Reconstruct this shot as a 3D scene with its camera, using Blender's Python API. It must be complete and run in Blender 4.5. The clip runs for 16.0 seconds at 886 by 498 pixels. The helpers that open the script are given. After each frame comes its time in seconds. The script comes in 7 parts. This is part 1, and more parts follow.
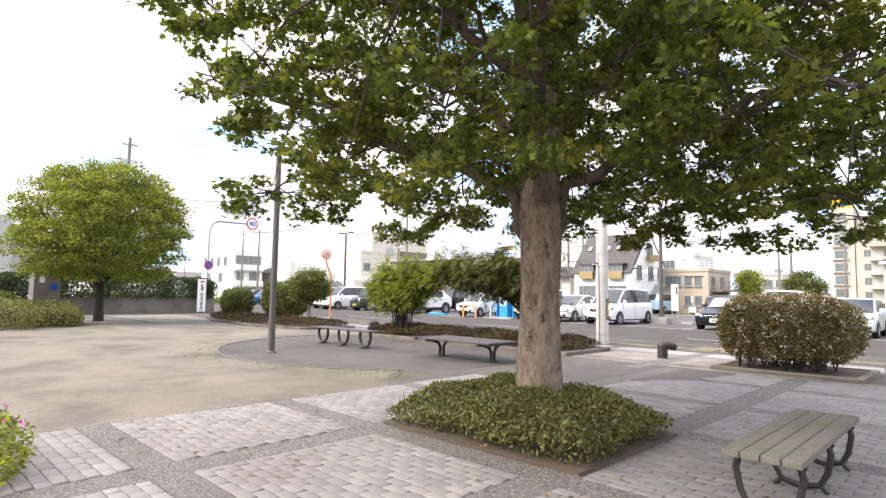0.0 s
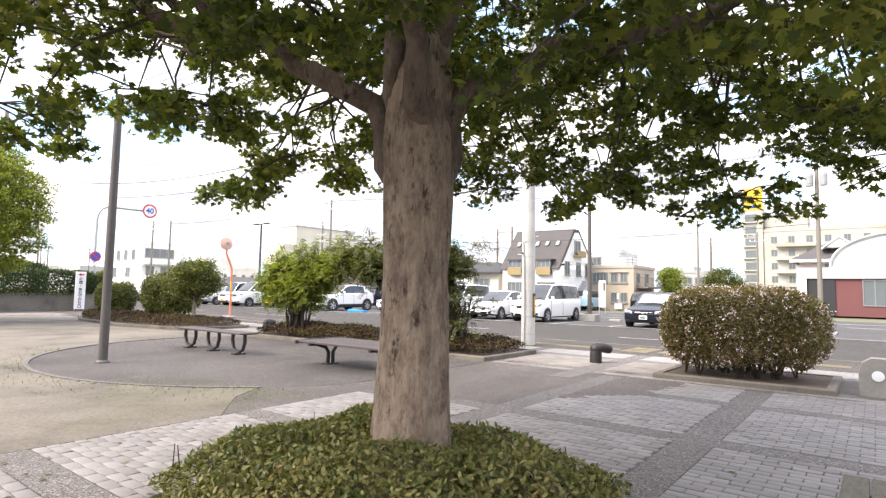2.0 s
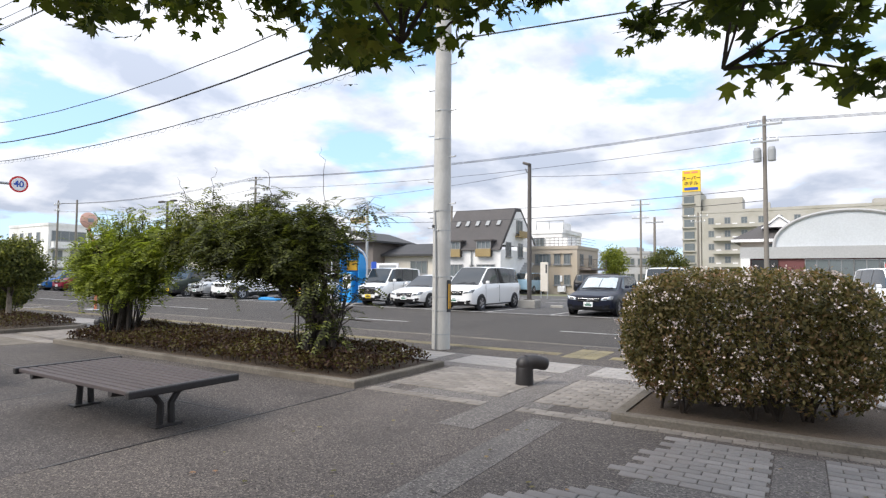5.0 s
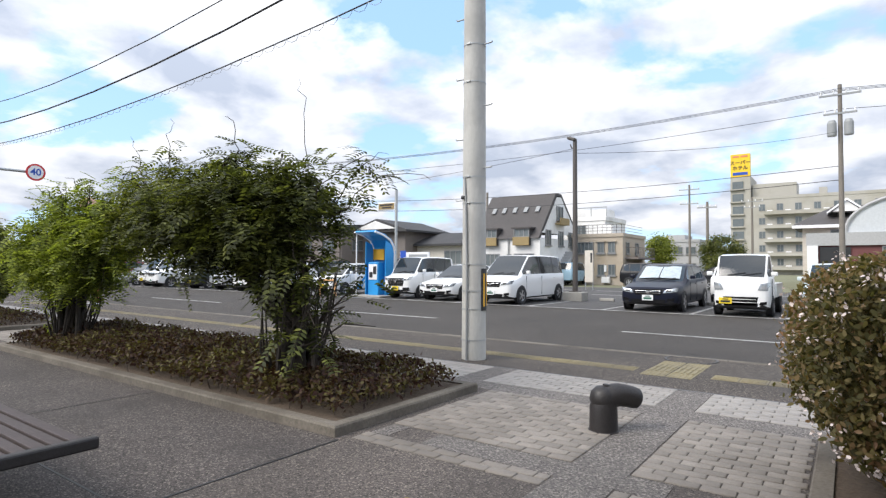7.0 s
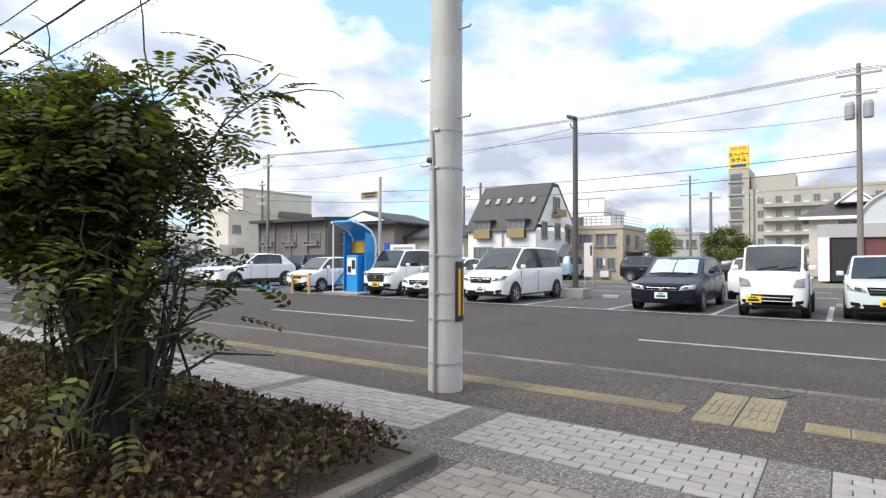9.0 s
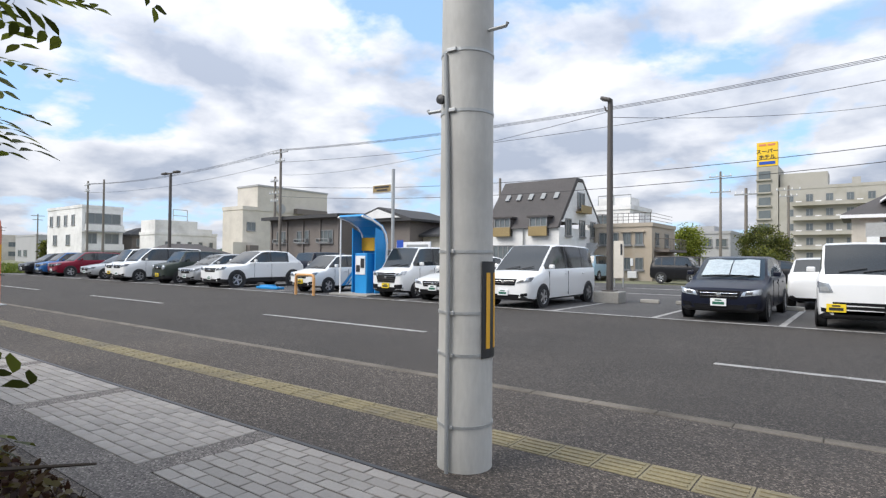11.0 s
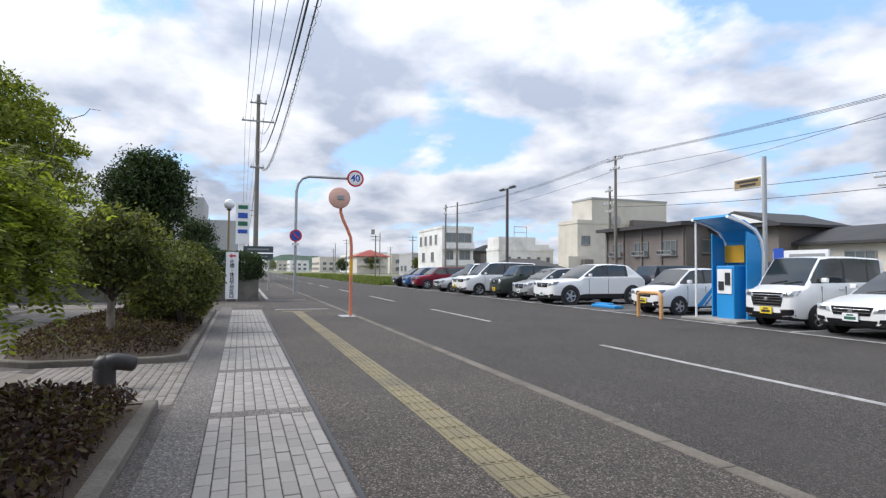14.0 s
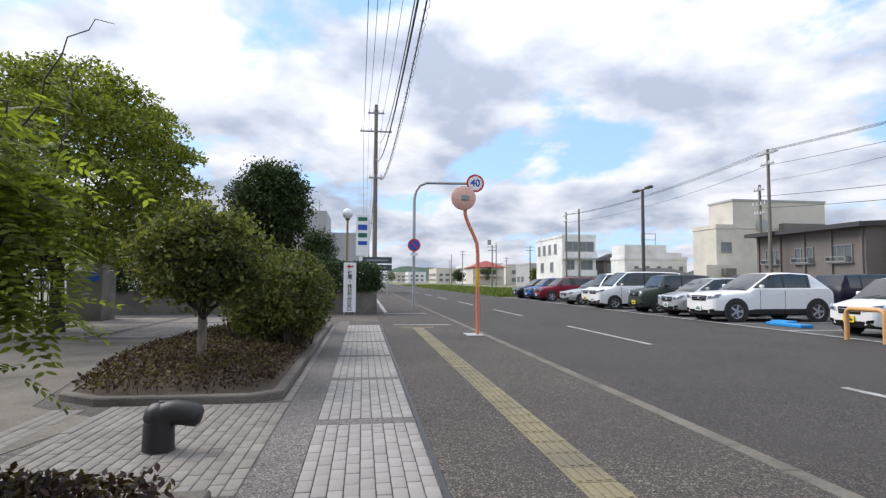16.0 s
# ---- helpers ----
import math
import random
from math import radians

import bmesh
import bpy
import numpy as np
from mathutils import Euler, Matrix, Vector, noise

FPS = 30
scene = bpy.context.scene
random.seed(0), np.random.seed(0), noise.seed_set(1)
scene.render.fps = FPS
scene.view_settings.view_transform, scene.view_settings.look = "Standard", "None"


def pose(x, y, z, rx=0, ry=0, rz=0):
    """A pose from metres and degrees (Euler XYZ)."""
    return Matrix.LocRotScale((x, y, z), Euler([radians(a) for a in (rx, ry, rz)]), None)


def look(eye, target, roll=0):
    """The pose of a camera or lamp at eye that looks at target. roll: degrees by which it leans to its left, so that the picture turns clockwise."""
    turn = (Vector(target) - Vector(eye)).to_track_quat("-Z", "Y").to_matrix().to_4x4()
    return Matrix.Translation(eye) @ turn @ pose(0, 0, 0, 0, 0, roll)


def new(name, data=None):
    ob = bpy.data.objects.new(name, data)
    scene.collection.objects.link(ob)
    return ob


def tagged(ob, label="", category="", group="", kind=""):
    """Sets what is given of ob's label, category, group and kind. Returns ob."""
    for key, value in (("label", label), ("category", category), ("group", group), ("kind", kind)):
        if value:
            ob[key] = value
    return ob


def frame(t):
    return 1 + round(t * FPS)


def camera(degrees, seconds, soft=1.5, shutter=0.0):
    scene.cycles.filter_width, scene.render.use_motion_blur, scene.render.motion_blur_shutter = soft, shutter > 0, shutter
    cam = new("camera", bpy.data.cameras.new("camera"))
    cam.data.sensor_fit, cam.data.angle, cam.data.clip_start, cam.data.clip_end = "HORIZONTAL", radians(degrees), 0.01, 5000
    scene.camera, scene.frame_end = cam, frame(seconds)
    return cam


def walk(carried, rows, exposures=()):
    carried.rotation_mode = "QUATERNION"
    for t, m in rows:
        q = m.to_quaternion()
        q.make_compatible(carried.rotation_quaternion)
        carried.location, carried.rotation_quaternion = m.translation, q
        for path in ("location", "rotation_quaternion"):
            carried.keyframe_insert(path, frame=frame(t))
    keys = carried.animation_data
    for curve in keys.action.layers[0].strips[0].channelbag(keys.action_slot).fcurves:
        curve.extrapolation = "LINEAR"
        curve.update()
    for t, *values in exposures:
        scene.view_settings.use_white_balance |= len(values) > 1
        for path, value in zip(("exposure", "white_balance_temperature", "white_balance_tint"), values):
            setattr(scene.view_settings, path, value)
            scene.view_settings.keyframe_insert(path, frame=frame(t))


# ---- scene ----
cam = camera(76.4, 16.0, 1.3)
PATH = [
    (0, (0.289, 0.602, 1.357), (-1.107, 2.025, 1.516), 1.0),
    (0.5, (0.03, 1.185, 1.367), (-1.309, 2.661, 1.532), 0.8),
    (1, (-0.321, 1.682, 1.333), (-1.649, 3.168, 1.499), 1.1),
    (1.5, (-0.537, 2.298, 1.33), (-1.766, 3.867, 1.49), 0.8),
    (2, (-0.835, 2.805, 1.287), (-2.051, 4.385, 1.44), 1.1),
    (2.5, (-0.985, 3.483, 1.36), (-2.12, 5.124, 1.501), 1.0),
    (3, (-1.236, 4.087, 1.371), (-2.358, 5.738, 1.491), 0.7),
    (3.5, (-1.504, 4.734, 1.357), (-2.562, 6.427, 1.471), 0.6),
    (5.8, (-2.636, 7.353, 1.392), (-3.725, 9.029, 1.469), 0.6),
    (6, (-2.8, 7.571, 1.37), (-3.915, 9.23, 1.443), 0.5),
    (6.5, (-3.165, 8.167, 1.357), (-4.315, 9.802, 1.424), 0.4),
    (7, (-3.48, 8.707, 1.327), (-4.65, 10.327, 1.389), 0.3),
    (7.5, (-3.748, 9.323, 1.328), (-4.925, 10.939, 1.386), 0.3),
    (8, (-4.042, 9.864, 1.295), (-5.213, 11.485, 1.346), 0.2),
    (8.5, (-4.317, 10.413, 1.323), (-5.487, 12.034, 1.363), 0.3),
    (9, (-4.593, 10.889, 1.309), (-5.75, 12.52, 1.35), 0.2),
    (11.5, (-6.143, 13.062, 1.313), (-7.397, 14.62, 1.345), 0.8),
    (12, (-6.468, 13.505, 1.323), (-7.845, 14.955, 1.345), 0.4),
    (12.5, (-6.866, 13.863, 1.276), (-8.391, 15.157, 1.303), 0.4),
    (13, (-7.339, 14.152, 1.324), (-9.023, 15.228, 1.384), 0.6),
    (13.5, (-7.952, 14.35, 1.287), (-9.762, 15.198, 1.353), 0.5),
    (14, (-8.553, 14.534, 1.3), (-10.434, 15.208, 1.377), 0.5),
    (14.5, (-9.099, 14.633, 1.285), (-11.018, 15.193, 1.368), 0.4),
    (15, (-9.784, 14.683, 1.289), (-11.729, 15.139, 1.381), 0.5),
    (15.5, (-10.322, 14.707, 1.285), (-12.283, 15.09, 1.386), 0.4),
    (16, (-10.915, 14.693, 1.296), (-12.892, 14.973, 1.409), 0.3),
]
EXPOSURES = [(0.0, 1.56, 6950, 16), (1.0, 1.68, 6950, 16), (2.0, 1.64, 6950, 16), (3.7, 1.3, 6850, 15), (5.6, 0.64, 6500, 11), (9.0, 0.72, 6500, 11), (11.6, 0.42, 6400, 11), (16.0, 0.45, 6350, 12)]
walk(cam, [(t, look(eye, target, roll)) for t, eye, target, roll in PATH], EXPOSURES)

# ---- daylight: broken cloud over a blue sky, a veiled sun ----
SUN_ELEV, SUN_AZ = 43.0, 212.0          # degrees; azimuth clockwise from +y
world = bpy.data.worlds.new("daylight")
scene.world = world
world.use_nodes = True
wt = world.node_tree
wt.nodes.clear()


def wn(kind, **props):
    n = wt.nodes.new(kind)
    for k, v in props.items():
        n.inputs[k].default_value = v
    return n


def wmath(op, a, b=0.0, c=None):
    n = wt.nodes.new("ShaderNodeMath")
    n.operation = op
    for i, q in enumerate((a, b, c)):
        if q is None:
            continue
        if isinstance(q, (int, float)):
            n.inputs[i].default_value = q
        else:
            wt.links.new(q, n.inputs[i])
    return n.outputs[0]


w_out = wn("ShaderNodeOutputWorld")
w_bg = wn("ShaderNodeBackground", Strength=0.1)
w_sky = wn("ShaderNodeTexSky")
w_sky.sky_type, w_sky.sun_disc = "NISHITA", False
w_sky.sun_elevation, w_sky.sun_rotation = radians(SUN_ELEV), radians(SUN_AZ)
w_co = wn("ShaderNodeTexCoord")
w_sep = wn("ShaderNodeSeparateXYZ")
wt.links.new(w_co.outputs["Generated"], w_sep.inputs[0])
w_z = wmath("ADD", wmath("MAXIMUM", w_sep.outputs[2], 0.0), 0.27)
w_com = wn("ShaderNodeCombineXYZ")
wt.links.new(wmath("DIVIDE", w_sep.outputs[0], w_z), w_com.inputs[0])
wt.links.new(wmath("DIVIDE", w_sep.outputs[1], w_z), w_com.inputs[1])
w_n1 = wn("ShaderNodeTexNoise", Scale=1.4, Detail=10.0, Roughness=0.54, Distortion=0.12)
w_n2 = wn("ShaderNodeTexNoise", Scale=2.5, Detail=9.0, Roughness=0.52, Distortion=0.12)
w_map = wn("ShaderNodeMapping")
w_map.inputs["Location"].default_value = (3.7, 1.9, 0.0)
wt.links.new(w_com.outputs[0], w_map.inputs[0])
wt.links.new(w_com.outputs[0], w_n1.inputs["Vector"])
wt.links.new(w_map.outputs[0], w_n2.inputs["Vector"])
w_mask = wn("ShaderNodeValToRGB")
w_mask.color_ramp.elements[0].position, w_mask.color_ramp.elements[1].position = 0.415, 0.475
wt.links.new(w_n1.outputs["Fac"], w_mask.inputs[0])
w_grey = wn("ShaderNodeValToRGB")
w_grey.color_ramp.elements[0].position, w_grey.color_ramp.elements[1].position = 0.4, 0.62
w_grey.color_ramp.elements[0].color = (6.95, 7.1, 7.4, 1)
w_grey.color_ramp.elements[1].color = (3.45, 3.9, 4.75, 1)
wt.links.new(w_n2.outputs["Fac"], w_grey.inputs[0])
w_mix = wt.nodes.new("ShaderNodeMix")
w_mix.data_type = "RGBA"
w_blue = wt.nodes.new("ShaderNodeMix")
w_blue.data_type = "RGBA"
w_blue.inputs["Factor"].default_value = 0.5
w_blue.inputs[7].default_value = (4.6, 7.6, 11.5, 1)
wt.links.new(w_sky.outputs[0], w_blue.inputs[6])
wt.links.new(w_mask.outputs[0], w_mix.inputs["Factor"])
wt.links.new(w_blue.outputs[2], w_mix.inputs[6])
w_zen = wt.nodes.new("ShaderNodeVectorMath")
w_zen.operation = "SCALE"
wt.links.new(w_grey.outputs[0], w_zen.inputs[0])
wt.links.new(wmath("MULTIPLY_ADD", wmath("MAXIMUM", w_sep.outputs[2], 0.0), 0.95, 0.88), w_zen.inputs["Scale"])
wt.links.new(w_zen.outputs[0], w_mix.inputs[7])
wt.links.new(w_mix.outputs[2], w_bg.inputs["Color"])
wt.links.new(w_bg.outputs[0], w_out.inputs["Surface"])

sun = new("sun", bpy.data.lights.new("sun", "SUN"))
sun.data.energy, sun.data.angle, sun.data.color = 2.2, radians(34), (1.0, 0.95, 0.87)
_az, _el = radians(SUN_AZ), radians(SUN_ELEV)
sun.matrix_world = look((0, 0, 0), (-math.sin(_az) * math.cos(_el), -math.cos(_az) * math.cos(_el), -math.sin(_el)))

# ---- materials ----


def ramp(nt, fac, stops):
    n = nt.nodes.new("ShaderNodeValToRGB")
    while len(n.color_ramp.elements) < len(stops):
        n.color_ramp.elements.new(0.5)
    for e, (p, c) in zip(n.color_ramp.elements, stops):
        e.position, e.color = p, (*c, 1)
    nt.links.new(fac, n.inputs[0])
    return n.outputs[0]


def tex(nt, vec, scale, detail=4.0, rough=0.55, stretch=None):
    n = nt.nodes.new("ShaderNodeTexNoise")
    n.inputs["Scale"].default_value, n.inputs["Detail"].default_value, n.inputs["Roughness"].default_value = scale, detail, rough
    if stretch:
        m = nt.nodes.new("ShaderNodeMapping")
        m.inputs["Scale"].default_value = stretch
        nt.links.new(vec, m.inputs[0])
        vec = m.outputs[0]
    nt.links.new(vec, n.inputs["Vector"])
    return n.outputs["Fac"]


def mixc(nt, fac, a, b, mode="MIX"):
    n = nt.nodes.new("ShaderNodeMix")
    n.data_type, n.blend_type = "RGBA", mode
    for i, q in ((0, fac), (6, a), (7, b)):
        if isinstance(q, tuple):
            n.inputs[i].default_value = (*q, 1)
        elif isinstance(q, (int, float)):
            n.inputs[i].default_value = q
        else:
            nt.links.new(q, n.inputs[i])
    return n.outputs[2]


def surface(name, color, rough=0.7, metal=0.0, coarse=0.8, fine=40.0, vary=0.25, bump=0.15, spread=0.02, island=0.0, obrand=0.0,
            stain=None, stain_scale=0.5, stretch=None, coat=0.0, spec=0.5):
    """A procedural surface: base colour with variation at two scales, grain relief, and an optional stain colour."""
    m = bpy.data.materials.new(name)
    m.use_nodes = True
    nt = m.node_tree
    b = nt.nodes["Principled BSDF"]
    g = nt.nodes.new("ShaderNodeNewGeometry")
    pos = g.outputs["Position"]
    n1, n2 = tex(nt, pos, coarse, 5.0, 0.6, stretch), tex(nt, pos, fine, 3.0, 0.6, stretch)
    lo = tuple(c * (1 - vary) for c in color)
    hi = tuple(min(1, c * (1 + vary)) for c in color)
    col = ramp(nt, n1, ((0.3, lo), (0.7, hi)))
    col = mixc(nt, 0.55, col, ramp(nt, n2, ((0.3, tuple(c * (1 - vary * 1.3) for c in color)), (0.7, tuple(min(1, c * (1 + vary * 1.3)) for c in color)))))
    if island or obrand:
        if island:
            r, amt = g.outputs["Random Per Island"], island
        else:
            oi = nt.nodes.new("ShaderNodeObjectInfo")
            r, amt = oi.outputs["Random"], obrand
        col = mixc(nt, 1.0, col, ramp(nt, r, ((0.0, (1 - amt,) * 3), (1.0, (1 + amt * 0.6,) * 3))), "MULTIPLY")
    if stain:
        col = mixc(nt, ramp(nt, tex(nt, pos, stain_scale, 6.0, 0.62), ((0.45, (0, 0, 0)), (0.68, (0.85, 0.85, 0.85)))), col, stain)
    nt.links.new(col, b.inputs["Base Color"])
    b.inputs["Roughness"].default_value, b.inputs["Metallic"].default_value = rough, metal
    b.inputs["Specular IOR Level"].default_value = spec
    b.inputs["Coat Weight"].default_value = coat
    b.inputs["Coat Roughness"].default_value = 0.05
    if bump:
        bn = nt.nodes.new("ShaderNodeBump")
        bn.inputs["Strength"].default_value, bn.inputs["Distance"].default_value = bump, spread
        nt.links.new(n2, bn.inputs["Height"])
        nt.links.new(bn.outputs[0], b.inputs["Normal"])
    return m


def speckled(name, base, dark, light, scale, rough=0.85, bump=0.6, stain=None, stain_scale=0.35):
    """Exposed stones in a binder: asphalt, washed aggregate."""
    m = bpy.data.materials.new(name)
    m.use_nodes = True
    nt = m.node_tree
    b = nt.nodes["Principled BSDF"]
    pos = nt.nodes.new("ShaderNodeNewGeometry").outputs["Position"]
    v = nt.nodes.new("ShaderNodeTexVoronoi")
    v.inputs["Scale"].default_value = scale
    nt.links.new(pos, v.inputs["Vector"])
    sep = nt.nodes.new("ShaderNodeSeparateColor")
    nt.links.new(v.outputs["Color"], sep.inputs[0])
    col = ramp(nt, sep.outputs[0], ((0.0, dark), (0.4, base), (0.72, base), (1.0, light)))
    big = tex(nt, pos, 0.45, 6.0, 0.6)
    col = mixc(nt, 1.0, col, ramp(nt, big, ((0.3, (0.78,) * 3), (0.7, (1.18,) * 3))), "MULTIPLY")
    if stain:
        col = mixc(nt, ramp(nt, tex(nt, pos, stain_scale, 7.0, 0.65), ((0.48, (0, 0, 0)), (0.7, (0.7,) * 3))), col, stain)
    nt.links.new(col, b.inputs["Base Color"])
    b.inputs["Roughness"].default_value = rough
    bn = nt.nodes.new("ShaderNodeBump")
    bn.inputs["Strength"].default_value, bn.inputs["Distance"].default_value = bump, 0.006
    nt.links.new(v.outputs["Distance"], bn.inputs["Height"])
    nt.links.new(bn.outputs[0], b.inputs["Normal"])
    return m


def foliage(name, stops, trans=0.35, rough=0.6, glow=1.5):
    """Leaves: each island its own shade, some light passing through."""
    m = bpy.data.materials.new(name)
    m.use_nodes = True
    nt = m.node_tree
    b = nt.nodes["Principled BSDF"]
    g = nt.nodes.new("ShaderNodeNewGeometry")
    n = tex(nt, g.outputs["Position"], 1.1, 3.0)
    f = nt.nodes.new("ShaderNodeMath")
    f.operation = "MULTIPLY_ADD"
    nt.links.new(n, f.inputs[0])
    f.inputs[1].default_value = 0.7
    h = nt.nodes.new("ShaderNodeMath")
    h.operation = "MULTIPLY_ADD"
    nt.links.new(g.outputs["Random Per Island"], h.inputs[0])
    h.inputs[1].default_value, h.inputs[2].default_value = 0.55, -0.13
    nt.links.new(h.outputs[0], f.inputs[2])
    col = ramp(nt, f.outputs[0], stops)
    nt.links.new(col, b.inputs["Base Color"])
    b.inputs["Roughness"].default_value = rough
    b.inputs["Specular IOR Level"].default_value = 0.25
    t = nt.nodes.new("ShaderNodeBsdfTranslucent")
    nt.links.new(mixc(nt, 1.0, col, (glow, glow * 1.05, glow * 0.5), "MULTIPLY"), t.inputs[0])
    mx = nt.nodes.new("ShaderNodeMixShader")
    mx.inputs[0].default_value = trans
    nt.links.new(b.outputs[0], mx.inputs[1])
    nt.links.new(t.outputs[0], mx.inputs[2])
    nt.links.new(mx.outputs[0], nt.nodes["Material Output"].inputs["Surface"])
    return m


def bark(name, a, b_, c, scale=20.0, depth=0.03):
    """Bark in long upright flakes, two tones with dark furrows."""
    m = bpy.data.materials.new(name)
    m.use_nodes = True
    nt = m.node_tree
    b = nt.nodes["Principled BSDF"]
    pos = nt.nodes.new("ShaderNodeNewGeometry").outputs["Position"]
    n1 = tex(nt, pos, scale * 0.55, 9.0, 0.74, (1, 1, 0.36))
    n2 = tex(nt, pos, scale * 0.3, 7.0, 0.72, (1, 1, 0.5))
    n3 = tex(nt, pos, 70, 4.0, 0.65, (1, 1, 0.2))
    col = ramp(nt, n2, ((0.4, b_), (0.57, a)))
    col = mixc(nt, 1.0, col, ramp(nt, n3, ((0.3, (0.76, 0.74, 0.72)), (0.7, (1.16, 1.16, 1.16)))), "MULTIPLY")
    col = mixc(nt, ramp(nt, n1, ((0.37, (0.95, 0.95, 0.95)), (0.45, (0, 0, 0)))), col, c)
    nt.links.new(col, b.inputs["Base Color"])
    b.inputs["Roughness"].default_value = 0.9
    bn = nt.nodes.new("ShaderNodeBump")
    bn.inputs["Strength"].default_value, bn.inputs["Distance"].default_value = 1.0, depth * 1.4
    hsum = nt.nodes.new("ShaderNodeMath")
    hsum.operation = "ADD"
    nt.links.new(n1, hsum.inputs[0])
    nt.links.new(n2, hsum.inputs[1])
    nt.links.new(hsum.outputs[0], bn.inputs["Height"])
    nt.links.new(bn.outputs[0], b.inputs["Normal"])
    return m


def plain(name, color, rough=0.5, metal=0.0, coat=0.0, spec=0.5):
    return surface(name, color, rough, metal, coarse=1.5, fine=60, vary=0.07, bump=0.03, coat=coat, spec=spec)


M_ASPH = speckled("road_asphalt", (0.041, 0.0345, 0.0295), (0.009, 0.0075, 0.0065), (0.165, 0.141, 0.12), 95, bump=1.0, stain=(0.046, 0.039, 0.033))
M_WALK = speckled("walk_asphalt", (0.058, 0.0475, 0.0395), (0.011, 0.0085, 0.007), (0.225, 0.186, 0.153), 90, bump=1.0, stain=(0.046, 0.041, 0.037))
M_LOT = speckled("lot_asphalt", (0.068, 0.064, 0.062), (0.035, 0.033, 0.032), (0.13, 0.124, 0.118), 80, stain=(0.095, 0.09, 0.086))
M_AGG = speckled("washed_aggregate", (0.09, 0.075, 0.066), (0.022, 0.018, 0.016), (0.235, 0.198, 0.17), 100, stain=(0.036, 0.03, 0.027), stain_scale=0.5)
M_BAND = speckled("stone_band", (0.132, 0.118, 0.109), (0.04, 0.034, 0.031), (0.31, 0.28, 0.25), 90, stain=(0.09, 0.081, 0.076))
M_TILE = surface("light_paver", (0.29, 0.27, 0.248), 0.75, vary=0.12, fine=70, bump=0.2, spread=0.004, island=0.16, stain=(0.25, 0.228, 0.21), stain_scale=0.8)
M_TILE_O = surface("light_paver_single", (0.29, 0.27, 0.248), 0.75, vary=0.12, fine=70, bump=0.2, spread=0.004, obrand=0.16, stain=(0.25, 0.228, 0.21), stain_scale=0.8)
M_TILE3 = surface("bay_paver", (0.225, 0.2, 0.175), 0.8, vary=0.16, fine=70, bump=0.2, spread=0.004, island=0.2, stain=(0.135, 0.117, 0.1), stain_scale=0.7)
M_TILE2 = surface("park_paver", (0.222, 0.206, 0.195), 0.8, vary=0.14, fine=70, bump=0.2, spread=0.004, island=0.2, stain=(0.17, 0.15, 0.14), stain_scale=0.6)
M_SAND = surface("bare_earth", (0.16, 0.138, 0.11), 0.95, coarse=0.5, fine=26, vary=0.32, bump=0.5, spread=0.02, stain=(0.07, 0.058, 0.046), stain_scale=0.75)
M_TACT = surface("tactile_yellow", (0.215, 0.182, 0.102), 0.75, vary=0.3, fine=45, bump=0.2, stain=(0.12, 0.105, 0.08), stain_scale=1.1)
M_KERB = surface("kerb_concrete", (0.155, 0.135, 0.11), 0.9, vary=0.28, fine=38, bump=0.4, stain=(0.068, 0.057, 0.044), stain_scale=1.2)
M_PAINT = surface("road_paint", (0.4, 0.39, 0.375), 0.75, vary=0.3, fine=34, bump=0.2, stain=(0.12, 0.115, 0.11), stain_scale=5.0)
M_CONC = surface("pole_concrete", (0.5, 0.49, 0.46), 0.75, coarse=2.0, fine=30, vary=0.09, bump=0.1, stretch=(1, 1, 0.25), stain=(0.38, 0.37, 0.35), stain_scale=1.6)
M_CONC2 = surface("weathered_concrete", (0.33, 0.315, 0.285), 0.85, vary=0.2, fine=28, bump=0.25, stain=(0.2, 0.19, 0.17), stain_scale=1.0)
# darker brown-grey than M_CONC2, for the low wall and gate post
M_CONC3 = surface("dark_concrete", (0.17, 0.155, 0.135), 0.9, vary=0.25, fine=28, bump=0.3, stain=(0.08, 0.075, 0.06), stain_scale=1.0)
M_EARTH = surface("far_ground", (0.17, 0.17, 0.1), 0.95, coarse=0.08, fine=4, vary=0.3, bump=0.2)
M_SOIL = surface("planter_soil", (0.09, 0.065, 0.045), 0.95, fine=30, vary=0.3, bump=0.6, spread=0.03)
M_STEEL = surface("galvanised_steel", (0.42, 0.43, 0.43), 0.5, 0.55, vary=0.12, fine=30, bump=0.05)
M_GREYP = plain("grey_painted_steel", (0.3, 0.31, 0.31), 0.5)
M_DKPOLE = surface("dark_brown_steel", (0.085, 0.075, 0.068), 0.55, vary=0.2, fine=30, bump=0.1)
M_IRON = surface("black_cast_iron", (0.022, 0.019, 0.019), 0.5, 0.0, vary=0.25, fine=55, bump=0.35, spread=0.006)
M_WOODG = surface("mossy_grey_wood", (0.15, 0.135, 0.11), 0.9, coarse=2.5, fine=60, vary=0.3, bump=0.5, spread=0.006, stain=(0.115, 0.12, 0.06), stain_scale=2.2, stretch=(1, 0.2, 1))
M_WOODD = surface("weathered_dark_slat", (0.062, 0.048, 0.047), 0.7, coarse=2.5, fine=60, vary=0.25, bump=0.3, spread=0.004, stretch=(0.2, 1, 1))
M_BLACK = plain("black_rubber", (0.02, 0.02, 0.021), 0.7)
M_BLKP = plain("black_plastic", (0.025, 0.025, 0.027), 0.45)
M_GRILLE = plain("grille_mesh", (0.01, 0.01, 0.011), 0.75, spec=0.12)
M_YEL = plain("reflective_yellow", (0.75, 0.4, 0.03), 0.4)
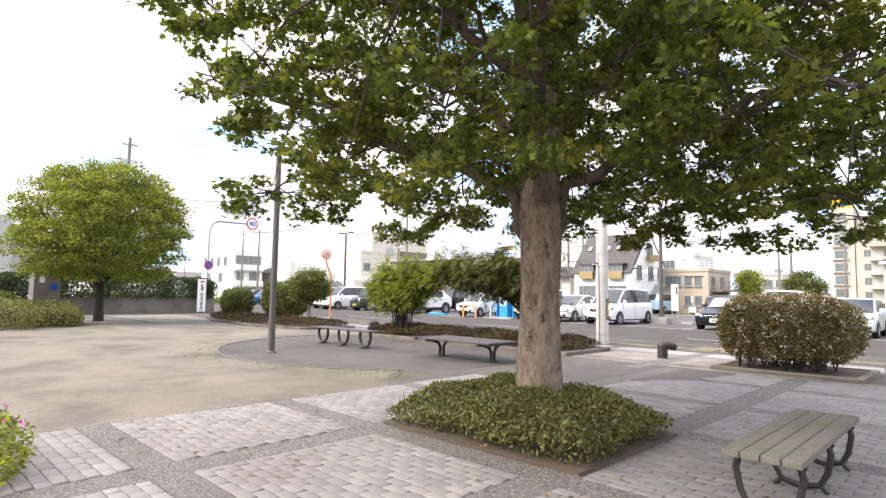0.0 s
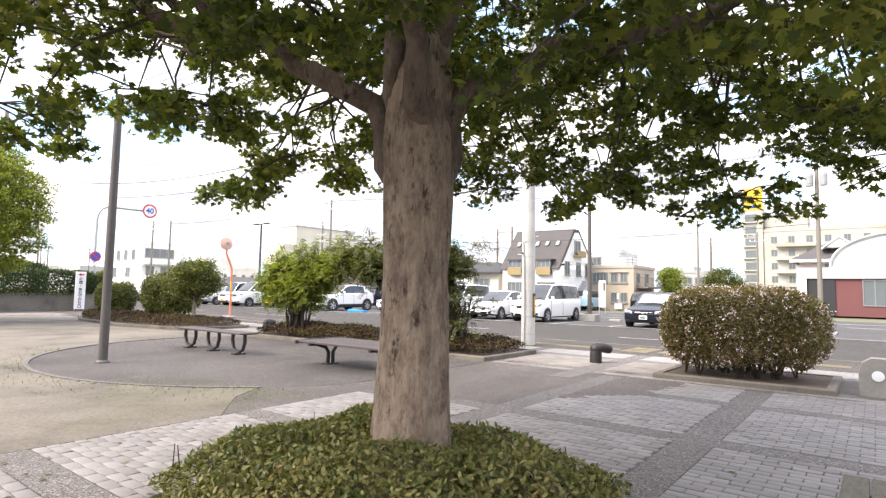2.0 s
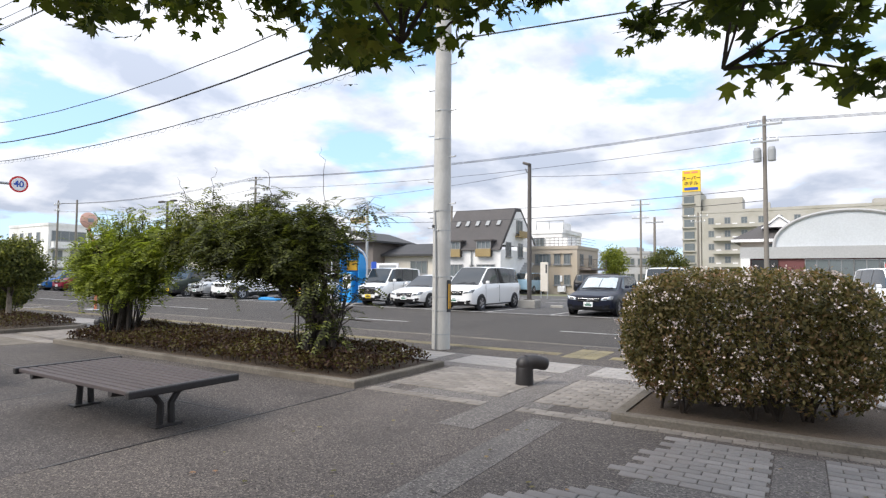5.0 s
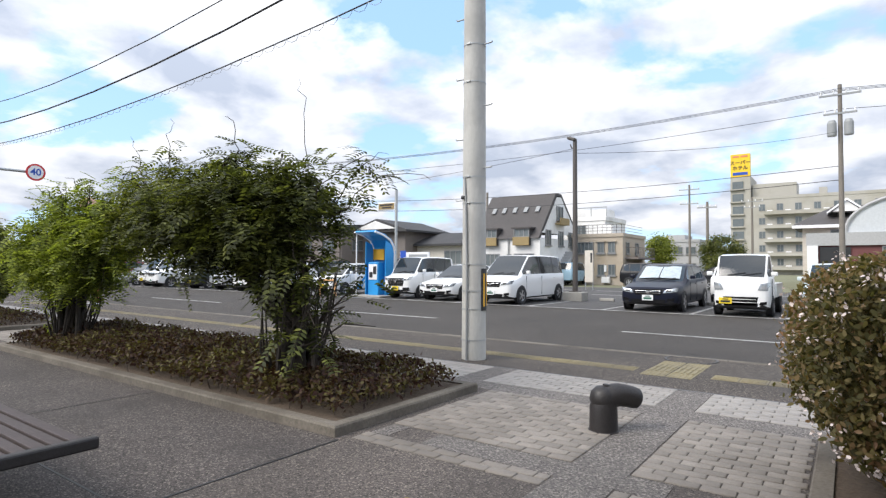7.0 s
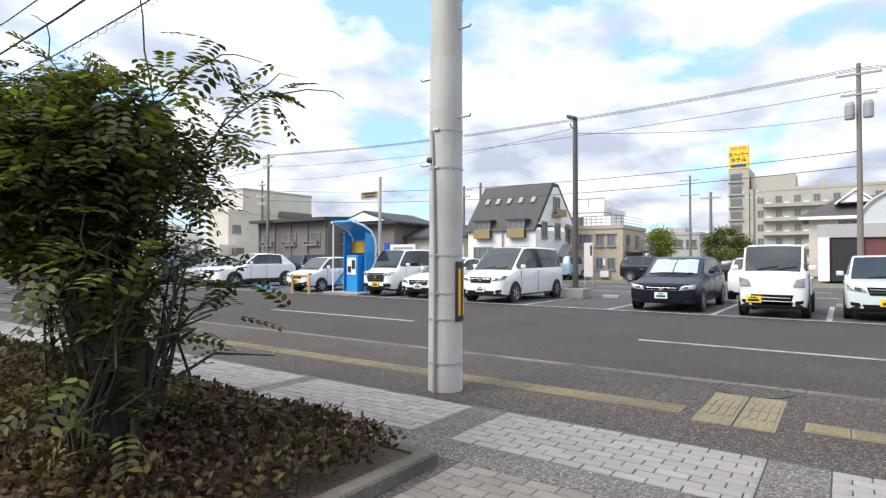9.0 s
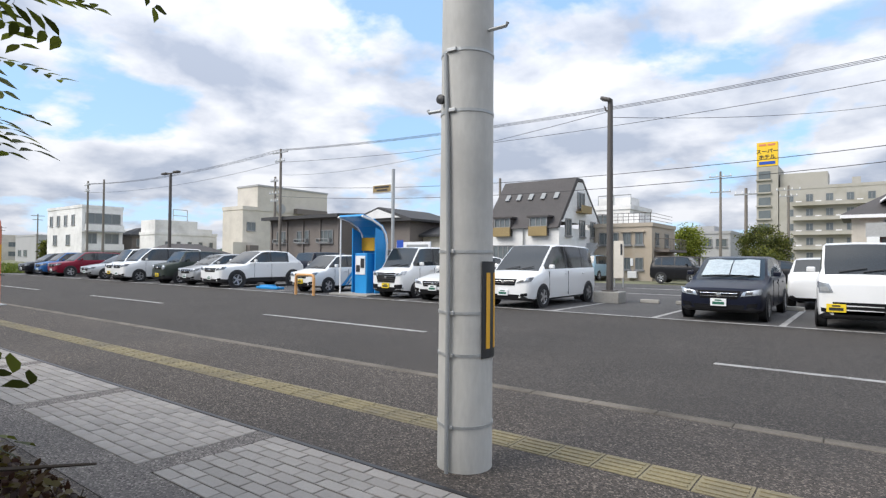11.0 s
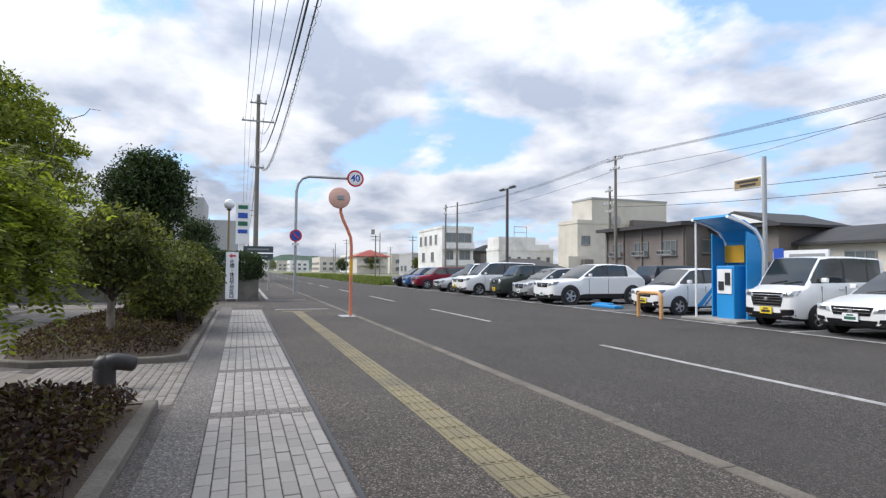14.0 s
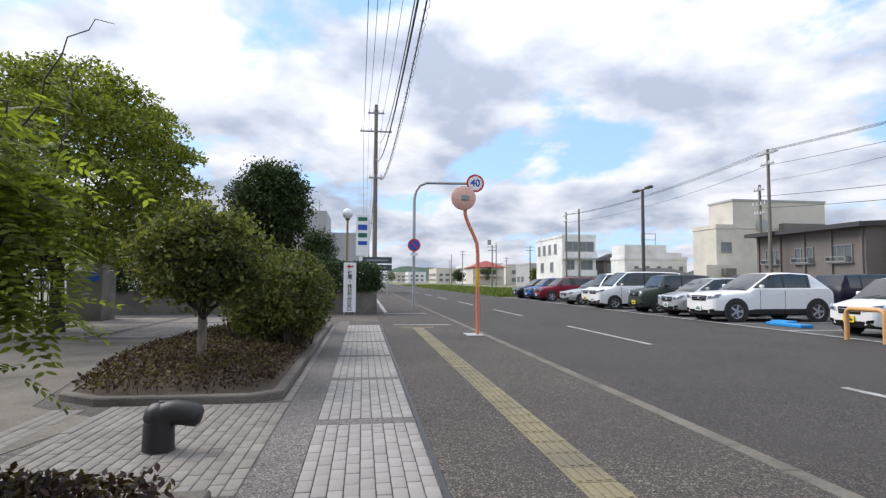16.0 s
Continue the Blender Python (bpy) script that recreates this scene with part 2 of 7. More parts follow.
M_ORNG = surface("orange_enamel", (0.66, 0.22, 0.12), 0.45, vary=0.12, fine=20, bump=0.05)
M_ORNG2 = surface("tan_orange_paint", (0.62, 0.33, 0.13), 0.5, vary=0.12, fine=20, bump=0.05)
M_BLUE = surface("kiosk_blue", (0.02, 0.27, 0.62), 0.4, vary=0.1, fine=20, bump=0.03)
M_SBLUE = plain("sign_blue", (0.02, 0.08, 0.42), 0.4)
M_SRED = plain("sign_red", (0.6, 0.03, 0.03), 0.4)
M_SWHITE = plain("sign_white", (0.82, 0.82, 0.82), 0.4)
M_INK = plain("black_print", (0.02, 0.02, 0.025), 0.6)
M_SLATE = plain("sign_slate", (0.07, 0.09, 0.1), 0.6)
M_GREENS = plain("sign_green", (0.02, 0.13, 0.08), 0.5)
M_YSIGN = plain("sign_yellow", (0.85, 0.55, 0.02), 0.5)
M_CHROME = plain("chrome_trim", (0.7, 0.7, 0.7), 0.2, 0.9)
M_ALLOY = plain("alloy_rim", (0.5, 0.5, 0.51), 0.3, 0.8)
M_GLASSD = plain("car_glass", (0.022, 0.027, 0.03), 0.04, 0.0, spec=0.9)
M_WINGL = surface("window_glass", (0.13, 0.15, 0.155), 0.12, vary=0.3, coarse=0.6, bump=0.0, spec=0.8)
M_LAMPG = plain("headlamp_lens", (0.5, 0.53, 0.56), 0.1, 0.55, spec=0.8)
M_AMBER = plain("plate_yellow", (0.82, 0.6, 0.02), 0.5)
# orange lightened and greyed: its overexposed look is put into the colour
M_MIRR = plain("mirror_back_orange", (0.62, 0.36, 0.28), 0.4)
M_WHITEB = surface("white_render", (0.8, 0.79, 0.77), 0.8, coarse=0.3, fine=8, vary=0.07, bump=0.05, stain=(0.58, 0.57, 0.55), stain_scale=0.4)
M_CREAM = surface("cream_render", (0.63, 0.585, 0.51), 0.8, coarse=0.3, fine=8, vary=0.08, bump=0.05, stain=(0.5, 0.46, 0.4), stain_scale=0.35)
M_HOTEL = surface("hotel_beige_render", (0.42, 0.4, 0.355), 0.85, coarse=0.15, fine=6, vary=0.08, bump=0.04, stain=(0.32, 0.3, 0.24), stain_scale=0.2)
M_TAN = surface("tan_tile_cladding", (0.44, 0.38, 0.31), 0.75, coarse=0.4, fine=10, vary=0.1, bump=0.08, stain=(0.4, 0.32, 0.225), stain_scale=0.4)
M_BROWN = surface("grey_brown_siding", (0.175, 0.152, 0.137), 0.8, coarse=0.4, fine=9, vary=0.14, bump=0.1)
M_GREYB = surface("grey_render", (0.4, 0.4, 0.4), 0.85, coarse=0.3, fine=8, vary=0.12, bump=0.06)
M_ROOF = surface("dark_slate_roof", (0.075, 0.068, 0.066), 0.75, coarse=0.8, fine=10, vary=0.2, bump=0.2)
M_TILEROOF = surface("grey_clay_roof", (0.055, 0.054, 0.056), 0.8, coarse=0.8, fine=10, vary=0.2, bump=0.2)
M_REDROOF = surface("red_roof", (0.35, 0.08, 0.06), 0.7, coarse=0.8, fine=10, vary=0.15, bump=0.1)
M_REDWALL = surface("maroon_panel", (0.15, 0.052, 0.052), 0.7, coarse=0.6, fine=10, vary=0.15, bump=0.1)
M_UPOLE = surface("weathered_brown_pole", (0.2, 0.178, 0.152), 0.85, coarse=1.5, fine=30, vary=0.18, bump=0.2, stretch=(1, 1, 0.25))
M_FOIL = surface("silver_foil_shade", (0.55, 0.6, 0.6), 0.3, 0.6, coarse=6.0, fine=20, vary=0.2, bump=0.6)
M_SILVER = surface("silver_sheet_roof", (0.6, 0.62, 0.63), 0.45, 0.3, coarse=0.5, fine=8, vary=0.08, bump=0.05)
M_GRNROOF = surface("green_roof", (0.07, 0.19, 0.09), 0.7, vary=0.15, fine=8)
M_FRAME = plain("aluminium_frame", (0.3, 0.3, 0.3), 0.4, 0.5)
M_BRASS = surface("tan_balcony_board", (0.3, 0.22, 0.1), 0.7, vary=0.15, fine=10)
M_HILL = surface("wooded_hill", (0.05, 0.085, 0.06), 0.95, coarse=0.01, fine=0.06, vary=0.35, bump=0.3)
M_BARK = bark("flaking_bark", (0.43, 0.33, 0.245), (0.22, 0.155, 0.115), (0.045, 0.029, 0.022), 30, 0.045)
M_BARK2 = bark("dark_bark", (0.03, 0.024, 0.019), (0.045, 0.036, 0.028), (0.02, 0.016, 0.013), 22, 0.01)
# trunk bark darkened for the limbs: the crown's shade is in this colour
M_LIMB = bark("shaded_limb_bark", (0.17, 0.128, 0.098), (0.095, 0.07, 0.053), (0.02, 0.015, 0.012), 26, 0.015)
M_BARK3 = bark("pale_grey_bark", (0.24, 0.205, 0.165), (0.15, 0.122, 0.098), (0.05, 0.04, 0.032), 40, 0.008)
M_TWIG = plain("twig", (0.05, 0.037, 0.027), 0.85)
F_MAIN = foliage("broad_leaf_green", ((0.12, (0.028, 0.043, 0.013)), (0.42, (0.071, 0.095, 0.020)), (0.7, (0.153, 0.173, 0.033)), (0.95, (0.281, 0.242, 0.054))), 0.4)
F_SHRUB = foliage("olive_shrub_leaf", ((0.1, (0.048, 0.060, 0.022)), (0.45, (0.120, 0.132, 0.043)), (0.75, (0.228, 0.204, 0.078)), (0.95, (0.288, 0.180, 0.090))), 0.25)
F_HEDGE = foliage("bronze_green_leaf", ((0.1, (0.023, 0.02, 0.009)), (0.36, (0.086, 0.08, 0.03)), (0.58, (0.185, 0.148, 0.062)), (0.8, (0.265, 0.148, 0.09)), (0.95, (0.39, 0.245, 0.16))), 0.32)
F_RED = foliage("wine_red_groundcover", ((0.1, (0.013, 0.008, 0.007)), (0.36, (0.045, 0.019, 0.015)), (0.56, (0.072, 0.046, 0.022)), (0.76, (0.105, 0.092, 0.03)), (0.95, (0.22, 0.195, 0.055))), 0.22)
F_WIST = foliage("wisteria_green", ((0.1, (0.018, 0.02, 0.008)), (0.45, (0.048, 0.056, 0.018)), (0.72, (0.125, 0.14, 0.038)), (0.95, (0.3, 0.3, 0.075))), 0.34)
F_WIST2 = foliage("young_wisteria_green", ((0.1, (0.036, 0.045, 0.012)), (0.42, (0.12, 0.148, 0.03)), (0.72, (0.27, 0.31, 0.055)), (0.95, (0.42, 0.43, 0.085))), 0.45)
F_BRIGHT = foliage("light_green_leaf", ((0.1, (0.04, 0.054, 0.014)), (0.42, (0.135, 0.163, 0.033)), (0.72, (0.265, 0.287, 0.055)), (0.95, (0.4, 0.375, 0.08))), 0.42)
F_DARK = foliage("dark_evergreen_leaf", ((0.1, (0.013, 0.023, 0.009)), (0.5, (0.034, 0.058, 0.018)), (0.9, (0.078, 0.111, 0.033))), 0.15)
F_OLIVE = foliage("olive_tree_leaf", ((0.1, (0.028, 0.034, 0.012)), (0.5, (0.082, 0.097, 0.028)), (0.9, (0.27, 0.265, 0.075))), 0.34)
F_GRASS = foliage("grass_blade", ((0.1, (0.06, 0.09, 0.02)), (0.5, (0.12, 0.16, 0.035)), (0.9, (0.2, 0.2, 0.06))), 0.25)
F_FLOWER = plain("white_petal", (0.66, 0.56, 0.52), 0.6)
F_PINK = plain("magenta_petal", (0.6, 0.05, 0.4), 0.6)

# ---- mesh helpers ----


class Build:
    """Collects vertices and faces for one mesh."""

    def __init__(self):
        self.v, self.f = [], []

    def box(self, x0, y0, z0, x1, y1, z1, m=None):
        k = len(self.v)
        c = [(x0, y0, z0), (x1, y0, z0), (x1, y1, z0), (x0, y1, z0), (x0, y0, z1), (x1, y0, z1), (x1, y1, z1), (x0, y1, z1)]
        self.v += [tuple(m @ Vector(p)) for p in c] if m else c
        self.f += [tuple(k + i for i in q) for q in ((3, 2, 1, 0), (4, 5, 6, 7), (0, 1, 5, 4), (1, 2, 6, 5), (2, 3, 7, 6), (3, 0, 4, 7))]
        return self

    def rbox(self, x0, y0, z0, x1, y1, z1, r=0.02, m=None):
        """A box with its edges cut by r."""
        bm = bmesh.new()
        bmesh.ops.create_cube(bm, size=1.0, matrix=Matrix.Translation(((x0 + x1) / 2, (y0 + y1) / 2, (z0 + z1) / 2)) @ Matrix.Diagonal((x1 - x0, y1 - y0, z1 - z0, 1)))
        bmesh.ops.bevel(bm, geom=bm.edges[:], offset=r, segments=2, profile=0.5, affect="EDGES")
        k = len(self.v)
        bm.verts.index_update()
        self.v += [tuple(m @ p.co) if m else tuple(p.co) for p in bm.verts]
        self.f += [tuple(k + q.index for q in f.verts) for f in bm.faces]
        bm.free()
        return self

    def ring_loft(self, rings, close=True, caps=True):
        k, n = len(self.v), len(rings[0])
        for r in rings:
            self.v += [tuple(p) for p in r]
        for a in range(len(rings) - 1):
            for b in range(n if close else n - 1):
                c = (b + 1) % n
                self.f.append((k + a * n + b, k + a * n + c, k + (a + 1) * n + c, k + (a + 1) * n + b))
        if caps and close:
            self.f.append(tuple(k + i for i in reversed(range(n))))
            self.f.append(tuple(k + (len(rings) - 1) * n + i for i in range(n)))
        return self

    def tube(self, pts, radii, n=8, caps=True):
        pts = [Vector(p) for p in pts]
        if isinstance(radii, (int, float)):
            radii = [radii] * len(pts)
        rings, side = [], None
        for i, p in enumerate(pts):
            d = (pts[min(i + 1, len(pts) - 1)] - pts[max(i - 1, 0)]).normalized()
            if side is None or side.cross(d).length < 1e-3:
                side = d.cross(Vector((0, 0, 1)) if abs(d.z) < 0.9 else Vector((1, 0, 0))).normalized()
            side = (side - d * side.dot(d)).normalized()
            up = d.cross(side)
            rings.append([p + (side * math.cos(6.28318 * j / n) + up * math.sin(6.28318 * j / n)) * radii[i] for j in range(n)])
        return self.ring_loft(rings, True, caps)

    def lathe(self, profile, n=20, m=None, caps=True):
        rings = []
        for r, z in profile:
            ring = [Vector((r * math.cos(6.28318 * j / n), r * math.sin(6.28318 * j / n), z)) for j in range(n)]
            rings.append([m @ p for p in ring] if m else ring)
        return self.ring_loft(rings, True, caps)

    def prism(self, poly, z0, z1):
        k, n = len(self.v), len(poly)
        self.v += [(x, y, z0) for x, y in poly] + [(x, y, z1) for x, y in poly]
        self.f += [tuple(k + i for i in reversed(range(n))), tuple(k + n + i for i in range(n))]
        self.f += [(k + i, k + (i + 1) % n, k + n + (i + 1) % n, k + n + i) for i in range(n)]
        return self

    def face(self, *pts):
        k = len(self.v)
        self.v += [tuple(p) for p in pts]
        self.f.append(tuple(range(k, k + len(pts))))
        return self

    def mesh(self, name, mat, smooth=None):
        me = bpy.data.meshes.new(name)
        me.from_pydata(self.v, [], self.f)
        bm = bmesh.new()
        bm.from_mesh(me)
        bmesh.ops.recalc_face_normals(bm, faces=bm.faces[:])
        bm.to_mesh(me)
        bm.free()
        if smooth is not None:
            me.shade_smooth()
            me.set_sharp_from_angle(angle=radians(smooth))
        if mat:
            me.materials.append(mat)
        return me


def part(name, bld, mat, parent=None, label="", smooth=None, kind=""):
    ob = new(name, bld.mesh(name, mat, smooth) if isinstance(bld, Build) else bld)
    if parent is not None:
        ob.parent = parent
    if label:
        ob["label"] = label
    if kind:
        ob["kind"] = kind
    return ob


def thing(name, m, label, category, group=""):
    ob = new(name)
    ob.empty_display_size = 0.2
    ob.matrix_basis = m if isinstance(m, Matrix) else Matrix.Translation(m)
    return tagged(ob, label, category, group)


def structure(name, bld, mat, label="", category="", smooth=None):
    return tagged(part(name, bld, mat, None, smooth=smooth), label, category, kind="structure")


def fast_mesh(name, verts, loops, starts, totals, mat):
    me = bpy.data.meshes.new(name)
    me.vertices.add(len(verts))
    me.vertices.foreach_set("co", np.ascontiguousarray(verts, np.float32).ravel())
    me.loops.add(len(loops))
    me.loops.foreach_set("vertex_index", np.ascontiguousarray(loops, np.int32))
    me.polygons.add(len(starts))
    me.polygons.foreach_set("loop_start", np.ascontiguousarray(starts, np.int32))
    me.polygons.foreach_set("loop_total", np.ascontiguousarray(totals, np.int32))
    me.update(calc_edges=True)
    me.materials.append(mat)
    return me


LOBED = np.array([(0, 0, 0), (0.2, 0.12, 0.02), (0.5, 0.3, -0.03), (0.22, 0.42, 0.03), (0.36, 0.8, -0.02), (0.12, 0.66, 0.03), (0, 1.0, -0.06),
                  (-0.12, 0.66, 0.03), (-0.36, 0.8, -0.02), (-0.22, 0.42, 0.03), (-0.5, 0.3, -0.03), (-0.2, 0.12, 0.02)])
OVAL = np.array([(0, 0, 0), (0.2, 0.25, 0.04), (0.24, 0.55, 0.03), (0, 1.0, -0.08), (-0.24, 0.55, 0.03), (-0.2, 0.25, 0.04)])
BLADE = np.array([(-0.06, 0, 0), (0.06, 0, 0), (0.04, 0.6, 0.1), (0, 1.0, 0.3), (-0.04, 0.6, 0.1)])


def scatter(name, centers, sizes, shape, mat, rng, up=0.5, normals=None):
    """One mesh of many leaves: one polygon each, turned at random, leaning towards up (or the given normals)."""
    n, k = len(centers), len(shape)
    nrm = rng.normal(size=(n, 3)) * (1 - up) + (np.array((0, 0, 1.0)) if normals is None else normals) * up
    nrm /= np.linalg.norm(nrm, axis=1)[:, None]
    ref = rng.normal(size=(n, 3))
    a = np.cross(nrm, ref)
    a /= np.linalg.norm(a, axis=1)[:, None]
    b = np.cross(nrm, a)
    s = np.asarray(sizes).reshape(-1, 1, 1) * np.ones((n, 1, 1))
    v = centers[:, None, :] + s * (shape[None, :, 0:1] * a[:, None, :] + shape[None, :, 1:2] * b[:, None, :] + shape[None, :, 2:3] * nrm[:, None, :])
    return fast_mesh(name, v.reshape(-1, 3), np.arange(n * k), np.arange(n) * k, np.full(n, k), mat)

# ---- ground, road, pavement ----
structure("ground", Build().face((-3000, -3000, -0.14), (3000, -3000, -0.14), (3000, 3000, -0.14), (-3000, 3000, -0.14)), M_EARTH, "flat open land with sparse grass reaching the horizon", "ground")
structure("road", Build().box(-400, 17.72, -0.2, 150, 26.3, -0.06), M_ASPH, "dark grey asphalt two-lane road with a dashed centre line", "road")
structure("parking_lot", Build().box(-58, 26.3, -0.2, 60, 46.0, -0.04), M_LOT, "worn grey asphalt car park with white bay lines", "car park")
structure("pavement", Build().box(-400, 15.2, -0.2, 150, 17.57, 0.0), M_WALK, "coarse asphalt pavement beside the road", "pavement")
structure("plaza_floor", Build().box(-400, 13.96, -0.2, 150, 15.2, -0.002).box(-33.5, -30, -0.2, 60, 13.96, 0.0), M_AGG, "washed aggregate concrete plaza floor", "paving")
# bare earth, bounded by the round bench place
arc = [(-10.5 + 4.35 * math.cos(radians(a)), 10.2 + 4.35 * math.sin(radians(a))) for a in range(318, 155, -6)]
structure("bare_ground", Build().prism([(-6.12, -26), (-6.12, 6.05), (-6.9, 6.7)] + arc + [(-15.2, 12.0), (-16.6, 12.3), (-17.2, 11.4), (-20, 10.8), (-23.9, 11.0), (-23.9, 7.0), (-21.8, 5.4), (-23.5, 3.6), (-26, -26)], -0.1, 0.005),
          M_SAND, "trampled pale brown earth with thin worn patches", "earth")
# bench place slab: aggregate darker than the plaza floor
M_AGGD = speckled("dark_aggregate", (0.068, 0.057, 0.052), (0.018, 0.015, 0.014), (0.21, 0.18, 0.16), 100, stain=(0.034, 0.029, 0.027), stain_scale=0.7)
structure("bench_place_floor", Build().prism([(-10.5 + 4.34 * math.cos(radians(a)), 10.2 + 4.34 * math.sin(radians(a))) for a in range(-28, -202, -6)] + [(-14.5, 11.77), (-6.672, 11.77)], -0.06, 0.002), M_AGGD, "darker aggregate slab of the round bench place", "paving")
structure("circle_edging", Build().ring_loft([[(-10.5 + r * math.cos(radians(a)), 10.2 + r * math.sin(radians(a)), z) for r, z in ((4.34, -0.05), (4.34, 0.018), (4.41, 0.018), (4.41, -0.05))] for a in range(318, 175, -4)], True, True),
          M_BAND, "low curved concrete edging round the bench place", "edging")
# kerb stones between pavement and road
kerb = new("kerb")
tagged(kerb, "row of weathered concrete kerb stones along the road", "kerb", kind="structure")
kb = Build().rbox(-0.299, 17.57, -0.2, 0.299, 17.72, 0.006, 0.014).mesh("kerb_stone", M_KERB)
for i in range(110):
    k = part("kerb_stone", kb, None, kerb)
    k.location.x = 2.0 - 0.6 * i
structure("far_kerb", Build().box(-400, 17.57, -0.2, -64.1, 17.72, 0.004).box(2.4, 17.57, -0.2, 150, 17.72, 0.004), M_KERB, "concrete kerb running on along the road", "kerb")

# stone bands of the plaza grid, 4 mm proud
BX = [-6.27, -4.2, -2.15, -0.1, 1.95]
BY = [2.25, 4.28, 6.35, 8.3, 10.4, 12.2]
stone = new("stone_bands")
tagged(stone, "dark exposed-stone bands dividing the paving into squares", "paving", kind="structure")


def band(x0, y0, x1, y1, top):
    part("stone_band", Build().box(x0, y0, -0.05, x1, y1, top), M_BAND, stone)


band(-29, 13.96, 30, 14.29, 0.004)
for x in BX[1:]:
    band(x - 0.16, -2, x + 0.16, 11.7, 0.003)
for y in BY:
    x0 = -6.12 if y < 7 else (-4.9 if y < 9 else (-3.1 if y < 11 else -6.6))
    for a, b in zip([x0] + [x + 0.16 for x in BX if x > x0], [x - 0.16 for x in BX if x > x0] + [6]):
        band(a, y - 0.14, b, y + 0.14, 0.0035)
band(-5.02, 11.0, -4.64, 13.96, 0.0045)
XS = [-4.83, -7.13] + [-9.4 - 2.27 * i for i in range(9)] + [-2.5, -0.2, 2.1]
for i, x in enumerate(XS):
    h = 0.17 if i < 2 else 0.1
    band(x - h, 14.29, x + h, 15.19, 0.0045)
structure("floor_joints", Build().box(-6.675, 8.4, -0.05, -6.655, 11.76, 0.004).box(-9.4, 8.6, -0.05, -9.385, 11.76, 0.004).box(-14.2, 10.2, -0.05, -6.7, 10.215, 0.004).box(-29, 15.2, -0.05, 30, 15.235, 0.002), M_BLKP, "dark saw-cut joints in the plaza floor", "joint")

# pavers: running bond, 200 x 100 mm
PAVER = (0.194, 0.094)


def pavers(x0, x1, y0, y1, keep=None):
    out, row = [], 0
    n = max(1, round((y1 - y0) / 0.1))
    dy = (y1 - y0) / n
    for j in range(n):
        y = y0 + dy * (j + 0.5)
        x = x0 - (0.1 if j % 2 else 0.0)
        while x < x1 - 0.03:
            a, b = max(x, x0), min(x + 0.2, x1)
            if b - a > 0.05 and (keep is None or keep((a + b) / 2, y)):
                out.append(((a + b) / 2, y, b - a - 0.008, dy - 0.008))
            x += 0.2
    return out


def paver_mesh(name, tiles, mat, rng, top=0.008):
    t = np.array(tiles)
    n = len(t)
    c = np.array([(-.5, -.5, -.03), (.5, -.5, -.03), (.5, .5, -.03), (-.5, .5, -.03), (-.5, -.5, -.003), (.5, -.5, -.003), (.5, .5, -.003), (-.5, .5, -.003),
                  (-.47, -.44, 0), (.47, -.44, 0), (.47, .44, 0), (-.47, .44, 0)])
    v = np.empty((n, 12, 3))
    v[:, :, 0] = t[:, None, 0] + c[None, :, 0] * t[:, None, 2]
    v[:, :, 1] = t[:, None, 1] + c[None, :, 1] * t[:, None, 3]
    v[:, :, 2] = top + c[None, :, 2] + rng.normal(0, 0.0012, (n, 1))
    q = np.array([(0, 1, 5, 4), (1, 2, 6, 5), (2, 3, 7, 6), (3, 0, 4, 7), (4, 5, 9, 8), (5, 6, 10, 9), (6, 7, 11, 10), (7, 4, 8, 11), (8, 9, 10, 11)])
    loops = (np.arange(n)[:, None, None] * 12 + q[None]).reshape(-1)
    f = n * len(q)
    return fast_mesh(name, v.reshape(-1, 3), loops, np.arange(f) * 4, np.full(f, 4), mat)


rng = np.random.default_rng(5)
strip, singles = [], []
edges = sorted([(x - (0.17 if i < 2 else 0.1), x + (0.17 if i < 2 else 0.1)) for i, x in enumerate(XS)])
for (a0, a1), (b0, b1) in zip(edges[:-1], edges[1:]):
    block = pavers(a1 + 0.004, b0 - 0.004, 14.295, 15.185)
    (singles if -9.4 < a1 < -5.5 or -14.5 < a1 < -13 else strip).extend(block)
bay = pavers(-6.62, -5.03, 12.36, 13.95) + pavers(-6.62, -5.03, 11.86, 12.05) + pavers(-4.63, -3.7, 12.36, 13.95) + pavers(-4.63, 2, 11.86, 12.05)
bay += pavers(-17.1, -14.5, 12.2, 13.95) + pavers(-17.0, -14.5, 11.7, 12.0) + pavers(-27, -17.2, 13.86, 13.95) + pavers(-1.0, 5.5, 12.36, 13.95)
bay += pavers(-28.6, -24.4, 6.0, 8.6) + pavers(-28.6, -24.4, 8.9, 12.0) + pavers(-31.2, -28.9, 6.0, 8.6) + pavers(-31.2, -28.9, 8.9, 12.6)
paving = new("light_paving")
tagged(paving, "light grey clay pavers in running bond with dark joints", "paving", kind="structure")
part("pavers", paver_mesh("pavers", strip, M_TILE, rng), None, paving, kind="stuff")
part("bay_pavers", paver_mesh("bay_pavers", bay, M_TILE3, rng), None, paving, "browner worn pavers of the bays", kind="stuff")


def open_floor(x, y):
    """True where the plaza is laid with pavers, not with plain aggregate."""
    if y > 8.0 and x < np.interp(y, (8.0, 8.8, 10.3, 11.6), (-5.6, -4.4, -3.3, -3.1)):
        return False
    return not (-4.3 < x < -2.0 and 4.4 < y < 6.3) and not (-3.8 < x < -1.0 and y > 11.75)


park = []
for a, b in zip(BX[:-1], BX[1:]):
    for c, d in zip([-0.3] + BY[:-1], BY):
        if b < -4 and d > 9:
            continue
        park += pavers(a + 0.165, b - 0.165, c + 0.15, d - 0.15, open_floor)
ppave = new("park_paving")
